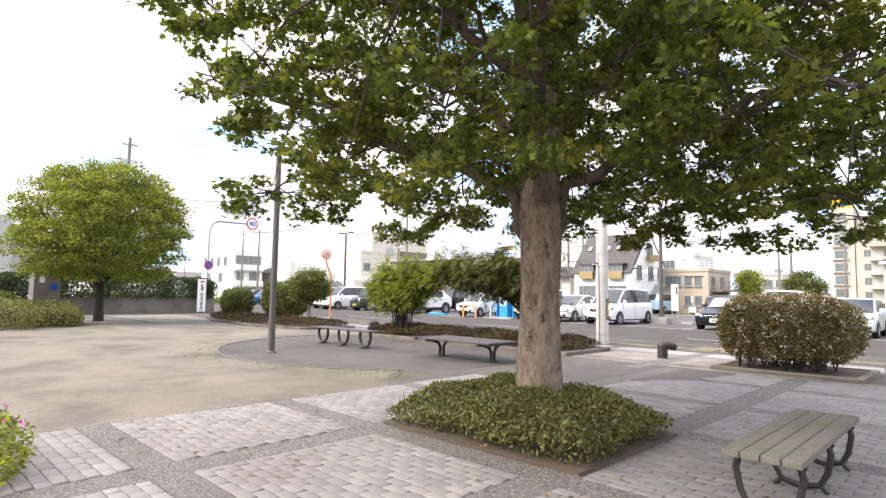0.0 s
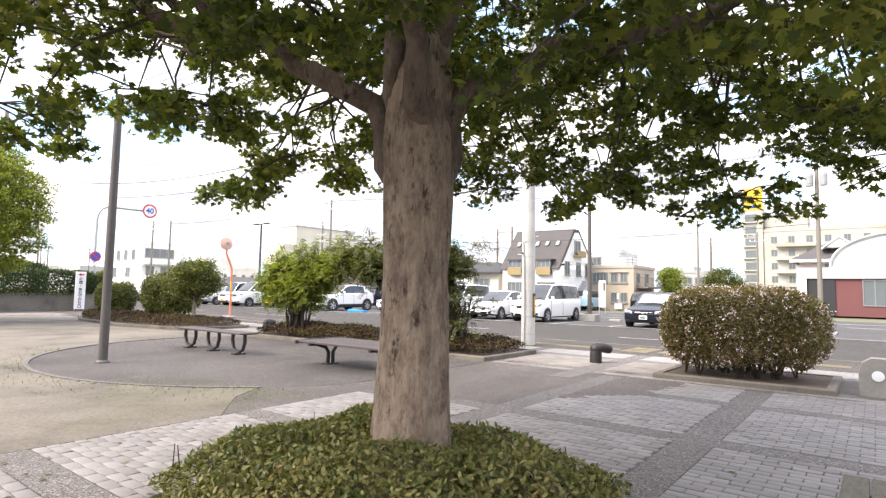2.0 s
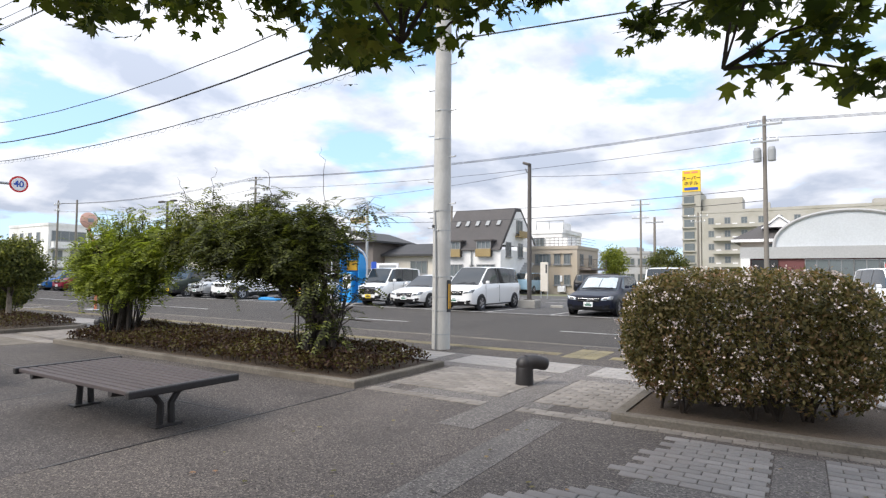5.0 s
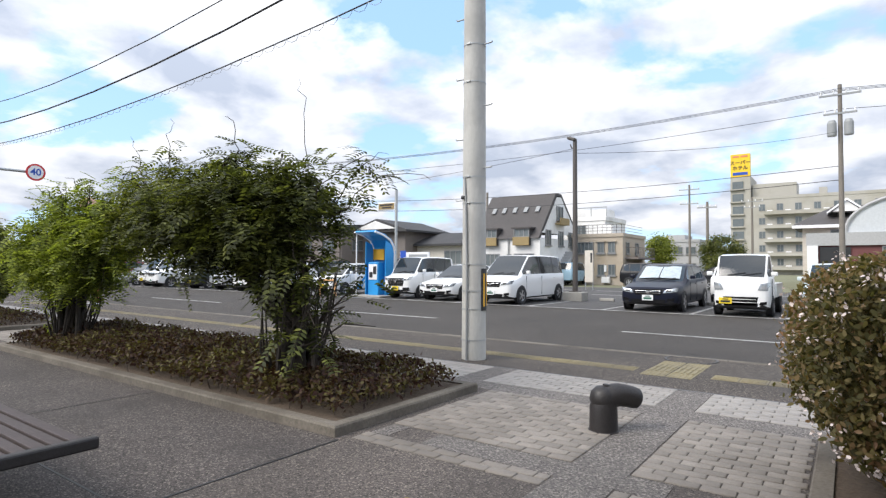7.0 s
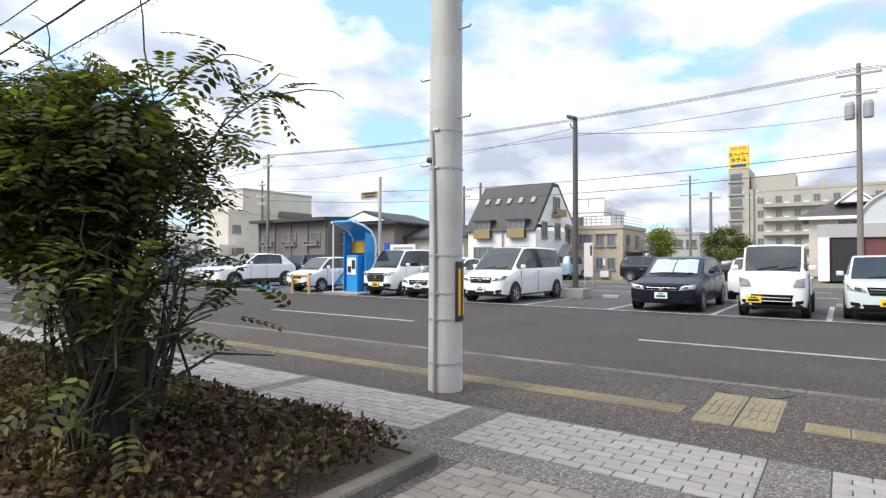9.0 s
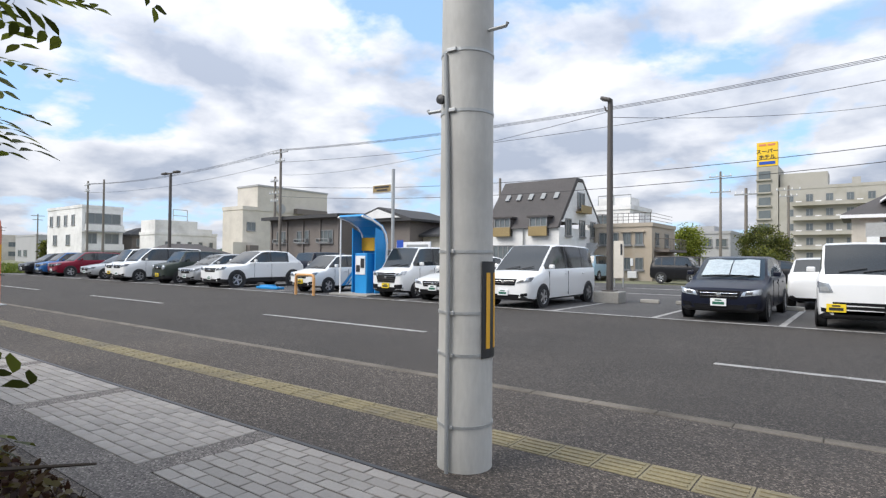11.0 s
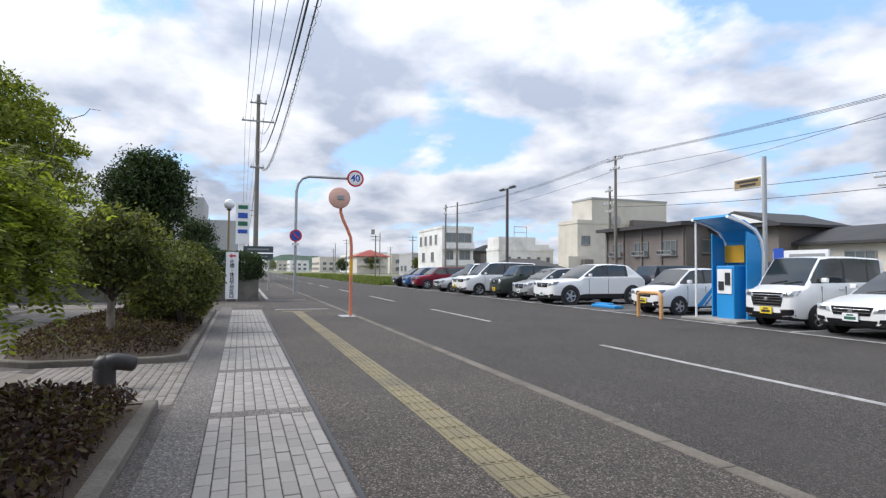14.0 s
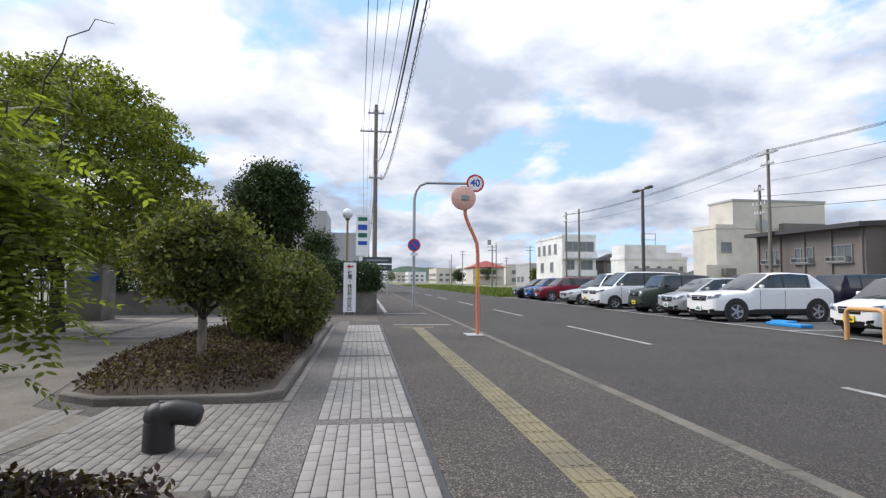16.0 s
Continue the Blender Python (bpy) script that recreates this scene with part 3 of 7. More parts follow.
tagged(ppave, "grey brown clay pavers laid in squares between stone bands", "paving", kind="structure")
part("pavers", paver_mesh("park_pavers", park, M_TILE2, rng), None, ppave, kind="stuff")

# tactile paving
tact = new("tactile_paving")
tagged(tact, "worn yellow tactile paving line with raised bars", "tactile paving", kind="structure")
tb = Build().box(-0.145, -0.145, -0.03, 0.145, 0.145, 0.004)
for i in range(4):
    tb.rbox(-0.126, -0.118 + 0.067 * i, 0.004, 0.126, -0.083 + 0.067 * i, 0.011, 0.002)
tb = tb.mesh("tactile_tile", M_TACT)
for i in range(84):
    x = -26.3 + 0.3 * i
    if -5.75 < x < -4.95:
        continue
    t = part("tactile_tile", tb, None, tact)
    t.location = (x, 16.2, 0)
dots = Build().box(-0.147, -0.147, -0.03, 0.147, 0.147, 0.004)
for i in range(5):
    for j in range(5):
        dots.lathe([(0.017, 0.004), (0.012, 0.009)], 6, Matrix.Translation((-0.116 + 0.058 * i, -0.116 + 0.058 * j, 0)))
dots = dots.mesh("warning_tile", M_TACT)
for i in range(2):
    for j in range(4):
        t = part("warning_tile", tb if j in (1, 2) else dots, None, tact)
        t.location, t.rotation_euler.z = (-5.48 + 0.31 * i, 16.03 + 0.3 * j, 0.0005), radians(90)
for x, y in ((-26.6, 15.9), (-26.6, 16.2), (-26.6, 16.5)):
    t = part("warning_tile", dots, None, tact)
    t.location = (x, y, 0.0)

# painted lines
lines = Build()
for i in range(-4, 12):
    lines.box(-7.5 - 10 * i, 20.84, -0.08, -2.5 - 10 * i, 20.96, -0.056)
lines.box(-58, 26.32, -0.08, 30, 26.44, -0.036)
for x in (-4.85, -7.3, -9.95, -12.6, -15.7, -18.1, -20.4, -25.2, -27.9, -30.5, -33.1, -35.8, -38.9, -41.3, -44, -46.8, -49.5, -52, -2.2, 0.4, 3.0):
    lines.box(x - 0.06, 26.44, -0.08, x + 0.06, 31.4, -0.036)
for x in (-20, -14, -8, -2):
    lines.box(x, 36.0, -0.08, x + 3.5, 36.2, -0.036)
    lines.box(x - 1.5, 40.5, -0.08, x + 3.0, 40.75, -0.036)
structure("road_markings", lines, M_PAINT, "worn white painted road and bay lines", "road marking")
walk_marks = Build().box(-27.6, 15.6, -0.05, -27.45, 17.3, 0.004).box(-60, 15.55, -0.05, -34, 15.7, 0.004).box(-33.4, 15.55, -0.05, -33.2, 17.2, 0.004)
structure("pavement_markings", walk_marks, M_PAINT, "faded white lines across the pavement", "road marking")
structure("side_drive", Build().box(-33.4, -20, -0.1, -31.4, 12.9, 0.012), M_LOT, "asphalt driveway beyond the plaza", "driveway")
# a round steel cover in the kerb edge
cover = thing("manhole_cover", (-5.35, 17.42, 0.0), "round cast-iron cover set beside the yellow tactile plate", "manhole cover")
part("plate", Build().lathe([(0.33, -0.02), (0.33, 0.003), (0.29, 0.004), (0.0, 0.004)], 28), M_WALK, cover)
part("rim", Build().lathe([(0.33, -0.02), (0.33, 0.007), (0.36, 0.007), (0.36, -0.02)], 28, None, False), M_IRON, cover)

# ---- planters with kerb edging ----


def planter(name, poly, width=0.11, high=0.085, label="", soil=0.07):
    """Concrete edging along a polygon, filled with soil."""
    th = thing(name, (0, 0, 0), label, "planter")
    n = len(poly)
    cx, cy = sum(p[0] for p in poly) / n, sum(p[1] for p in poly) / n
    inner = []
    for i in range(n):
        p, q, r = Vector(poly[i - 1]), Vector(poly[i]), Vector(poly[(i + 1) % n])
        d1, d2 = (q - p).normalized(), (r - q).normalized()
        n1, n2 = Vector((-d1.y, d1.x)), Vector((-d2.y, d2.x))
        if n1.dot(Vector((cx, cy)) - q) < 0:
            n1, n2 = -n1, -n2
        m = (n1 + n2)
        inner.append(tuple(q + m * (width / max(0.3, m.dot(n1)))))
    b = Build()
    rings = [[(*o, -0.05), (*o, high - 0.015), (o[0] * 0.9 + i_[0] * 0.1, o[1] * 0.9 + i_[1] * 0.1, high), (i_[0], i_[1], high), (i_[0], i_[1], -0.05)] for o, i_ in zip(poly, inner)]
    b.ring_loft(rings + [rings[0]], True, False)
    part("edging", b, M_KERB, th)
    part("soil", Build().prism(inner, -0.04, soil), M_SOIL, th)
    return th


def rounded(x0, y0, x1, y1, r, n=5):
    out = []
    for cx, cy, a0 in ((x1 - r, y1 - r, 0), (x0 + r, y1 - r, 90), (x0 + r, y0 + r, 180), (x1 - r, y0 + r, 270)):
        out += [(cx + r * math.cos(radians(a0 + 90 * i / n)), cy + r * math.sin(radians(a0 + 90 * i / n))) for i in range(n + 1)]
    return out


planter("planter", [(-6.72, 11.78), (-6.72, 13.84), (-14.4, 13.84), (-14.4, 11.78)], label="long kerbed planter with dark groundcover and wisteria")
PB = [(-17.15, 13.55), (-17.4, 13.84), (-27.4, 13.84), (-27.6, 12.4), (-24.0, 11.15), (-20.2, 10.95), (-17.5, 11.5), (-17.15, 12.0)]
planter("planter", PB, label="kerbed planter with rounded corner, shrubs and a small tree")
planter("planter", [(-1.3, 12.0), (-1.3, 13.85), (-3.68, 13.85), (-3.68, 12.0)], label="square kerbed planter below the flowering hedge")

# ---- buildings ----


def window(parent, x0, x1, z0, z1, y, bars=1, sill=True, axis="y"):
    """A framed window on a wall that faces -y (axis y) or +x / -x (axis x), its frame proud of the wall."""
    s = -1 if axis == "y" else 1
    w = thing("window", (0, 0, 0), "", "")
    for k in ("label", "category"):
        if k in w:
            del w[k]
    w.parent = parent
    fr, gl = Build(), Build()

    def bx(b, a0, a1, c0, c1, d0, d1):
        if axis == "y":
            b.box(a0, y - d1, c0, a1, y - d0, c1)
        elif axis == "x":
            b.box(y + d0, a0, c0, y + d1, a1, c1)
        else:
            b.box(y - d1, a0, c0, y - d0, a1, c1)

    bx(gl, x0, x1, z0, z1, -0.02, 0.02)
    t = min(0.07, (x1 - x0) * 0.08)
    for a0, a1, c0, c1 in ((x0 - t, x0, z0 - t, z1 + t), (x1, x1 + t, z0 - t, z1 + t), (x0, x1, z0 - t, z0), (x0, x1, z1, z1 + t)):
        bx(fr, a0, a1, c0, c1, -0.05, 0.07)
    for i in range(bars):
        xm = x0 + (x1 - x0) * (i + 1) / (bars + 1)
        bx(fr, xm - t / 2, xm + t / 2, z0, z1, 0.0, 0.05)
    part("pane", gl, M_WINGL, w)
    part("frame", fr, M_FRAME, w)
    if sill:
        sl = Build()
        bx(sl, x0 - 0.12, x1 + 0.12, z0 - 0.16, z0 - t, -0.05, 0.14)
        part("sill", sl, M_FRAME, w)
    return w


def block(name, x0, x1, y0, y1, h, mat, label, parapet=0.35, rows=(), side_rows=(), slope=0.0):
    """A flat-roofed building; rows of windows on the face to -y: (z0, z1, [(x0, x1, bars)...]); side_rows on the face to +x."""
    th = thing(name, ((x0 + x1) / 2, (y0 + y1) / 2, 0), label, "building")
    ox, oy = (x0 + x1) / 2, (y0 + y1) / 2
    part("wall", Build().box(x0 - ox, y0 - oy, -0.2, x1 - ox, y1 - oy, h), mat, th)
    rb = Build()
    for a in ((x0 - 0.08, y0 - 0.08, x1 + 0.08, y0 + 0.22), (x0 - 0.08, y1 - 0.22, x1 + 0.08, y1 + 0.08), (x0 - 0.08, y0 + 0.22, x0 + 0.22, y1 - 0.22), (x1 - 0.22, y0 + 0.22, x1 + 0.08, y1 - 0.22)):
        rb.box(a[0] - ox, a[1] - oy, h - 0.12, a[2] - ox, a[3] - oy, h + parapet)
    part("parapet", rb, mat, th)
    part("roof", Build().box(x0 + 0.22 - ox, y0 + 0.22 - oy, h, x1 - 0.22 - ox, y1 - 0.22 - oy, h + 0.06), M_GREYB, th)
    for z0, z1, ws in rows:
        for a, b, n in ws:
            window(th, a - ox, b - ox, z0, z1, y0 - oy, n)
    for z0, z1, ws in side_rows:
        for a, b, n in ws:
            window(th, a - oy, b - oy, z0, z1, x1 - ox, n, axis="x")
    return th


def hip_roof(b, x0, x1, y0, y1, z, rise, over=0.5, ridge=0.35, gable=False, along="x"):
    x0, x1, y0, y1 = x0 - over, x1 + over, y0 - over, y1 + over
    if along == "x":
        i = 0 if gable else (y1 - y0) * ridge
        ym = (y0 + y1) / 2
        r = [(x0 + i, ym, z + rise), (x1 - i, ym, z + rise)]
        base = [(x0, y0, z), (x1, y0, z), (x1, y1, z), (x0, y1, z)]
        b.face(base[0], base[1], r[1], r[0]).face(base[2], base[3], r[0], r[1]).face(base[1], base[2], r[1]).face(base[3], base[0], r[0])
    else:
        i = 0 if gable else (x1 - x0) * ridge
        xm = (x0 + x1) / 2
        r = [(xm, y0 + i, z + rise), (xm, y1 - i, z + rise)]
        base = [(x0, y0, z), (x1, y0, z), (x1, y1, z), (x0, y1, z)]
        b.face(base[1], base[2], r[1], r[0]).face(base[3], base[0], r[0], r[1]).face(base[0], base[1], r[0]).face(base[2], base[3], r[1])
    b.box(x0, y0, z - 0.18, x1, y1, z)
    return b


# white house with the tall dark mansard roof
G = thing("gable_house", (-24.4, 51.0, 0), "white house with tall dark slate roof, skylights and balconies", "house")
part("wall", Build().box(-4.1, -3, -0.2, 1.7, 4, 3.6), M_WHITEB, G)
part("gable_wall", Build().ring_loft([[(x, -2.75, 4.0), (x, 4.0, 4.0), (x, 3.9, 4.3), (x, 0.85, 7.05), (x, 0.1, 7.0), (x, -2.3, 4.2)] for x in (1.55, 1.72)]), M_WHITEB, G)
part("roof", Build().ring_loft([[(x0, y, z) for y, z in ((-3.25, 3.55), (-2.9, 3.55), (0.15, 7.1), (0.9, 7.1), (4.1, 4.2), (4.4, 4.2), (1.0, 7.32), (-0.1, 7.32))] for x0 in (-4.3, 1.7)]), M_ROOF, G, "dark slate roof slope")
for x in (-3.3, -2.35, -1.35, -0.35, 0.7):
    sk = part("skylight", Build().rbox(-0.17, -0.3, 0, 0.17, 0.3, 0.09, 0.02), M_GREYP, G)
    sk.location, sk.rotation_euler.x = (x, -1.3, 5.95), radians(50)
for x0 in (-3.4, -0.5):
    dm = part("dormer", Build().box(x0 + 0.05, -3.2, 3.0, x0 + 1.45, -1.6, 4.3).box(x0 - 0.1, -3.4, 4.3, x0 + 1.6, -1.5, 4.42), M_ROOF, G)
    part("balcony_board", Build().box(x0 + 0.05, -3.42, 3.0, x0 + 1.45, -3.31, 3.65), M_BRASS, G)
    window(G, x0 + 0.15, x0 + 1.35, 3.7, 4.24, -3.22, 2, False)
window(G, -3.5, -1.9, 1.2, 2.3, -3, 3)
window(G, -1.15, -0.8, 1.2, 2.3, -3, 0)
window(G, -0.45, 1.15, 1.2, 2.3, -3, 3)
for yy in (-2.0, 0.4, 2.4):
    window(G, yy, yy + 0.8, 3.1, 4.2, 1.72, 1, axis="x")
window(G, -2.3, -1.3, 0.9, 2.0, 1.7, 1, axis="x")
window(G, 0.0, 1.1, 5.2, 6.2, 1.72, 1, axis="x")
part("gable_balcony", Build().box(1.72, -0.3, 4.75, 2.2, 1.5, 4.85).box(2.15, -0.3, 4.85, 2.2, 1.5, 5.3), M_BRASS, G)
part("downpipe", Build().tube([(-1.0, -3.1, 3.5), (-1.0, -3.1, 0)], 0.05, 6), M_GREYP, G)
st = Build()
for i in range(12):
    st.box(1.7, -1.4 + 0.28 * i, 0.22 * i, 2.5, -1.1 + 0.28 * i, 0.22 * i + 0.2)
part("outside_stair", st, M_GREYB, G)

# tan flat-roofed building
T = block("tan_building", -22.6, -18.3, 54, 60, 3.95, M_TAN, "tan two-storey building with roof railing and side balcony", 0.16,
          rows=((2.55, 3.35, [(-22.15, -20.8, 3), (-20.35, -19.85, 1), (-19.45, -18.95, 1)]), (0.72, 1.52, [(-20.35, -19.85, 1), (-19.45, -18.95, 1)])),
          side_rows=((2.5, 3.35, [(54.8, 55.5, 1), (57.2, 58.0, 1)]),))
part("shutter", Build().box(-1.75, -3.06, 0, -0.85, -2.99, 1.6), M_CREAM, T)
for x in (-1.02, 0.35, 1.25):
    part("window_hood", Build().box(x - 0.42, -3.18, 3.42, x + 0.42, -2.99, 3.5), M_TAN, T)
rl = Build()
for i in range(11):
    rl.tube([(-2.0 + i * 0.4, -2.85, 4.05), (-2.0 + i * 0.4, -2.85, 4.85)], 0.02, 4)
for z in (4.35, 4.6, 4.85):
    rl.tube([(-2.0, -2.85, z), (2.0, -2.85, z)], 0.018, 4)
    rl.tube([(2.0, -2.85, z), (2.0, 2.8, z)], 0.018, 4)
part("roof_railing", rl, M_DKPOLE, T)
part("roof_hut", Build().rbox(-1.6, -0.4, 4.0, 0.4, 2.2, 5.0, 0.03), M_WHITEB, T)
bal = Build().box(2.15, -2.4, 2.0, 3.2, 2.4, 2.16)
for i in range(13):
    bal.tube([(3.15, -2.35 + 0.39 * i, 2.16), (3.15, -2.35 + 0.39 * i, 2.95)], 0.02, 4)
bal.tube([(2.15, -2.35, 2.95), (3.15, -2.35, 2.95), (3.15, 2.35, 2.95)], 0.025, 4)
part("side_balcony", bal, M_BROWN, T)
part("carport_roof", Build().box(2.15, -2.6, 1.55, 4.2, 2.6, 1.68).box(4.05, -2.55, 0, 4.17, -2.43, 1.55).box(4.05, 2.4, 0, 4.17, 2.52, 1.55), M_BROWN, T)
part("air_conditioner", Build().rbox(0.5, -3.4, 0.05, 1.15, -3.08, 0.55, 0.03), M_SWHITE, T)
part("meter_box", Build().rbox(0.62, -3.1, 0.95, 0.82, -3.0, 1.5, 0.02), M_SWHITE, T)
wsb = thing("sign_board", (-15.75, 40.2, 0), "plain cream upright board with a dark slot on posts", "sign")
part("board", Build().rbox(-0.25, -0.05, 0.45, 0.25, 0.05, 2.3, 0.02), M_CREAM, wsb)
part("slot", Build().box(0.1, -0.06, 1.6, 0.2, -0.051, 2.15), M_INK, wsb)
for s_ in (-0.22, 0.22):
    part("post", Build().tube([(s_, 0, 0), (s_, 0, 0.5)], 0.03, 6), M_STEEL, wsb)

FL = block("white_flats", -27.0, -22.6, 62, 68, 6.0, M_WHITEB, "white rooftop flats behind the tan building", 0.3, rows=((4.6, 5.4, [(-26.4, -24.6, 3), (-23.9, -23.2, 1)]),))
part("roof_frame", Build().tube([(-1.5, -1, 6.3), (-1.5, -1, 7.4), (1.6, -1, 7.4), (1.6, -1, 6.3)], 0.05, 4).tube([(0, -1, 6.3), (0, -1, 7.4)], 0.05, 4), M_GREYP, FL)
part("upper_step", Build().box(-2.0, 0.2, 6.0, 1.2, 2.6, 7.3), M_WHITEB, FL)
GO = block("grey_office", -22.6, -17.8, 80, 92, 4.5, M_GREYB, "grey two-storey office block with dark windows", 0.2, rows=((3.0, 3.75, [(-22.2, -21.2, 1), (-20.6, -19.7, 1), (-19.2, -18.2, 1)]), (1.0, 1.8, [(-22.2, -21.2, 1), (-20.6, -19.7, 1), (-19.2, -18.2, 1)])))
part("roof_hut", Build().box(-1.6, -5, 4.5, 0.6, -1, 5.3), M_GREYB, GO)
# hotel with tower and yellow sign
HT = block("hotel", -21, 40, 150, 166, 16.6, M_HOTEL, "long beige hotel with rows of balconies and a tower", 0.5)
for r in range(5):
    z = 1.2 + 3.0 * r
    part("walkway", Build().box(-28, -9.4, z - 0.25, 30.5, -8, z - 0.02).box(-28, -9.4, z - 0.02, 30.5, -9.3, z + 0.5), M_HOTEL, HT)
    for i in range(17):
        window(HT, -29 + 3.4 * i, -27.9 + 3.4 * i, z + 0.75, z + 2.1, -8, 1, False)
        part("cooling_unit", Build().box(-27.4 + 3.4 * i, -8.9, z, -26.4 + 3.4 * i, -8.3, z + 0.75), M_SWHITE, HT)
part("tower", Build().box(-34.6, -8.3, 0, -30.6, 2, 21.8), M_HOTEL, HT)
for r in range(7):
    part("tower_opening", Build().box(-34.2, -8.45, 2.2 + 2.8 * r, -32.0, -8.31, 3.9 + 2.8 * r), M_WINGL, HT)
    part("tower_ledge", Build().box(-34.7, -8.8, 1.9 + 2.8 * r, -31.8, -8.31, 2.2 + 2.8 * r), M_HOTEL, HT)
for q in ((-30.4, -7, 16.6, -22, 0, 20.0), (-18, -6, 16.6, -16.6, -3, 18.6), (2, -6, 16.6, 10, -2, 18.2)):
    part("rooftop_box", Build().box(*q), M_HOTEL, HT)
sg = thing("hotel_sign", (-23.1, 149.6, 21.8), "tall yellow rooftop hotel sign with white katakana lettering", "sign")
part("panel", Build().box(-1.95, 0, 0, 1.95, 1.4, 5.1), M_YSIGN, sg)
part("red_bar", Build().box(-1.5, -0.05, 4.35, -0.2, -0.004, 4.75).box(0.1, -0.05, 4.35, 1.5, -0.004, 4.75), M_ORNG, sg)


def lettering(name, body, size, m, mat, parent=None, align="CENTER", depth=0.002):
    cu = bpy.data.curves.new(name, "FONT")
    cu.body, cu.size, cu.align_x, cu.align_y, cu.extrude, cu.offset = body, size, align, "CENTER", depth, size * 0.022
    tmp = bpy.data.objects.new(name, cu)
    scene.collection.objects.link(tmp)
    me = bpy.data.meshes.new_from_object(tmp.evaluated_get(bpy.context.evaluated_depsgraph_get()))
    bpy.data.objects.remove(tmp)
    me.materials.clear()
    me.materials.append(mat)
    ob = new(name, me)
    ob.matrix_basis = m
    if parent is not None:
        ob.parent = parent
    return ob


lettering("lettering", "スーパー", 1.05, pose(0, -0.06, 3.1, 90), M_INK, sg)
lettering("lettering", "ホテル", 1.05, pose(0, -0.06, 1.9, 90), M_INK, sg)
part("blue_bar", Build().rbox(-1.5, -0.08, 0.35, 1.5, -0.004, 1.0, 0.02), M_SBLUE, sg)

# house with wide eaves, dome hall and maroon wall
RH = thing("eaves_house", (-2.4, 74, 0), "cream house with brown hipped roof and small white gable", "house")
part("wall", Build().box(-4.6, -3.4, 0, 5.0, 4, 5.3), M_CREAM, RH)
part("roof", hip_roof(Build(), -4.6, 5.0, -3.4, 4, 5.3, 2.0, 0.75), M_ROOF, RH, "brown tiled hipped roof")
part("eaves_board", Build().box(-5.36, -4.2, 5.0, 5.76, -4.16, 5.28), M_SWHITE, RH)
part("gable_wall", Build().prism([(-1.1, 0), (1.1, 0), (0, 0.95)], 0, 2.0), M_WHITEB, RH).matrix_basis = pose(-1.2, -1.2, 6.5, 90)
part("gable_roof", Build().prism([(-1.5, -0.2), (-1.5, -0.05), (0, 1.2), (1.5, -0.05), (1.5, -0.2), (0, 1.0)], 0, 2.4), M_SWHITE, RH).matrix_basis = pose(-1.2, -1.0, 6.5, 90)
window(RH, -2.4, -0.2, 3.9, 4.8, -3.4, 2)
DH = thing("arched_hall", (1.0, 57.0, 0), "hall with a wide arched silver front, grey fascia and maroon wall", "hall")
part("wall", Build().box(-6.8, 0.2, 0, 13, 14, 2.95), M_REDWALL, DH)
part("fascia", Build().box(-7.0, 0, 2.95, 13.2, 1.0, 3.85), M_GREYB, DH)
part("arched_front", Build().ring_loft([[(4.6 * math.cos(radians(a)), y, 3.8 + 2.65 * math.sin(radians(a)) ** 0.9) for a in range(0, 181, 9)] for y in (0.4, 13.5)]), M_SILVER, DH, smooth=40)
part("arch_rim", Build().tube([(4.68 * math.cos(radians(a)), 0.35, 3.82 + 2.7 * math.sin(radians(a)) ** 0.9) for a in range(0, 181, 9)], 0.13, 6), M_GREYB, DH)
part("pillar", Build().box(-6.95, -0.1, 0, -6.3, 0.19, 2.95), M_SWHITE, DH)
part("doorway", Build().box(-6.2, 0.1, 0, -4.4, 0.19, 2.85), M_BLKP, DH)
for q in (-2.6, -1.1, 0.4, 1.9):
    window(DH, q, q + 1.4, 0.9, 2.8, 0.2, 1, False)
fl = thing("advertising_flag", (3.4, 56.2, 0), "red banner flag with pale lettering bars before the maroon wall", "flag")
part("cloth", Build().box(-0.35, -0.01, 0.6, 0.35, 0.01, 2.5), M_SRED, fl)
part("text_bar", Build().box(-0.12, -0.018, 0.8, 0.12, -0.0105, 2.3), M_SWHITE, fl)
part("pole", Build().tube([(-0.38, 0, 0), (-0.38, 0, 2.6)], 0.02, 6), M_SWHITE, fl)
GH = thing("green_roof_house", (9, 72, 0), "house with a steep green roof", "house")
part("wall", Build().box(-5, -4, 0, 5, 4, 6.5), M_GREYB, GH)
part("roof", hip_roof(Build(), -5, 5, -4, 4, 6.5, 3.2), M_GRNROOF, GH)

# brown two-storey building with tiled annex
BW = block("brown_building", -52, -42.2, 46, 53, 4.9, M_BROWN, "grey-brown two-storey building with a shallow metal roof", 0.1,
           rows=((2.75, 3.75, [(-51.0, -49.5, 2), (-48.0, -46.4, 2), (-44.9, -43.2, 2)]),), side_rows=((2.9, 3.8, [(47.5, 49, 1)]),))
part("eaves_roof", Build().ring_loft([[(x, -4.3, 4.85), (x, -4.3, 5.15), (x, 4, 5.65), (x, 4, 5.3)] for x in (-5.4, 5.3)]), M_TILEROOF, BW)
for i in range(5):
    part("pilaster", Build().box(-4.85 + 2.35 * i, -3.62, 0, -4.65 + 2.35 * i, -3.5, 4.8), M_BROWN, BW)
for x in (-3.35, -0.2, 2.9):
    part("window_rail", Build().box(x - 0.85, -3.85, 2.7, x + 0.85, -3.8, 2.76).box(x - 0.85, -3.85, 3.0, x + 0.85, -3.8, 3.05).box(x - 0.85, -3.85, 2.7, x - 0.8, -3.5, 3.05).box(x + 0.8, -3.85, 2.7, x + 0.85, -3.5, 3.05), M_GREYP, BW)
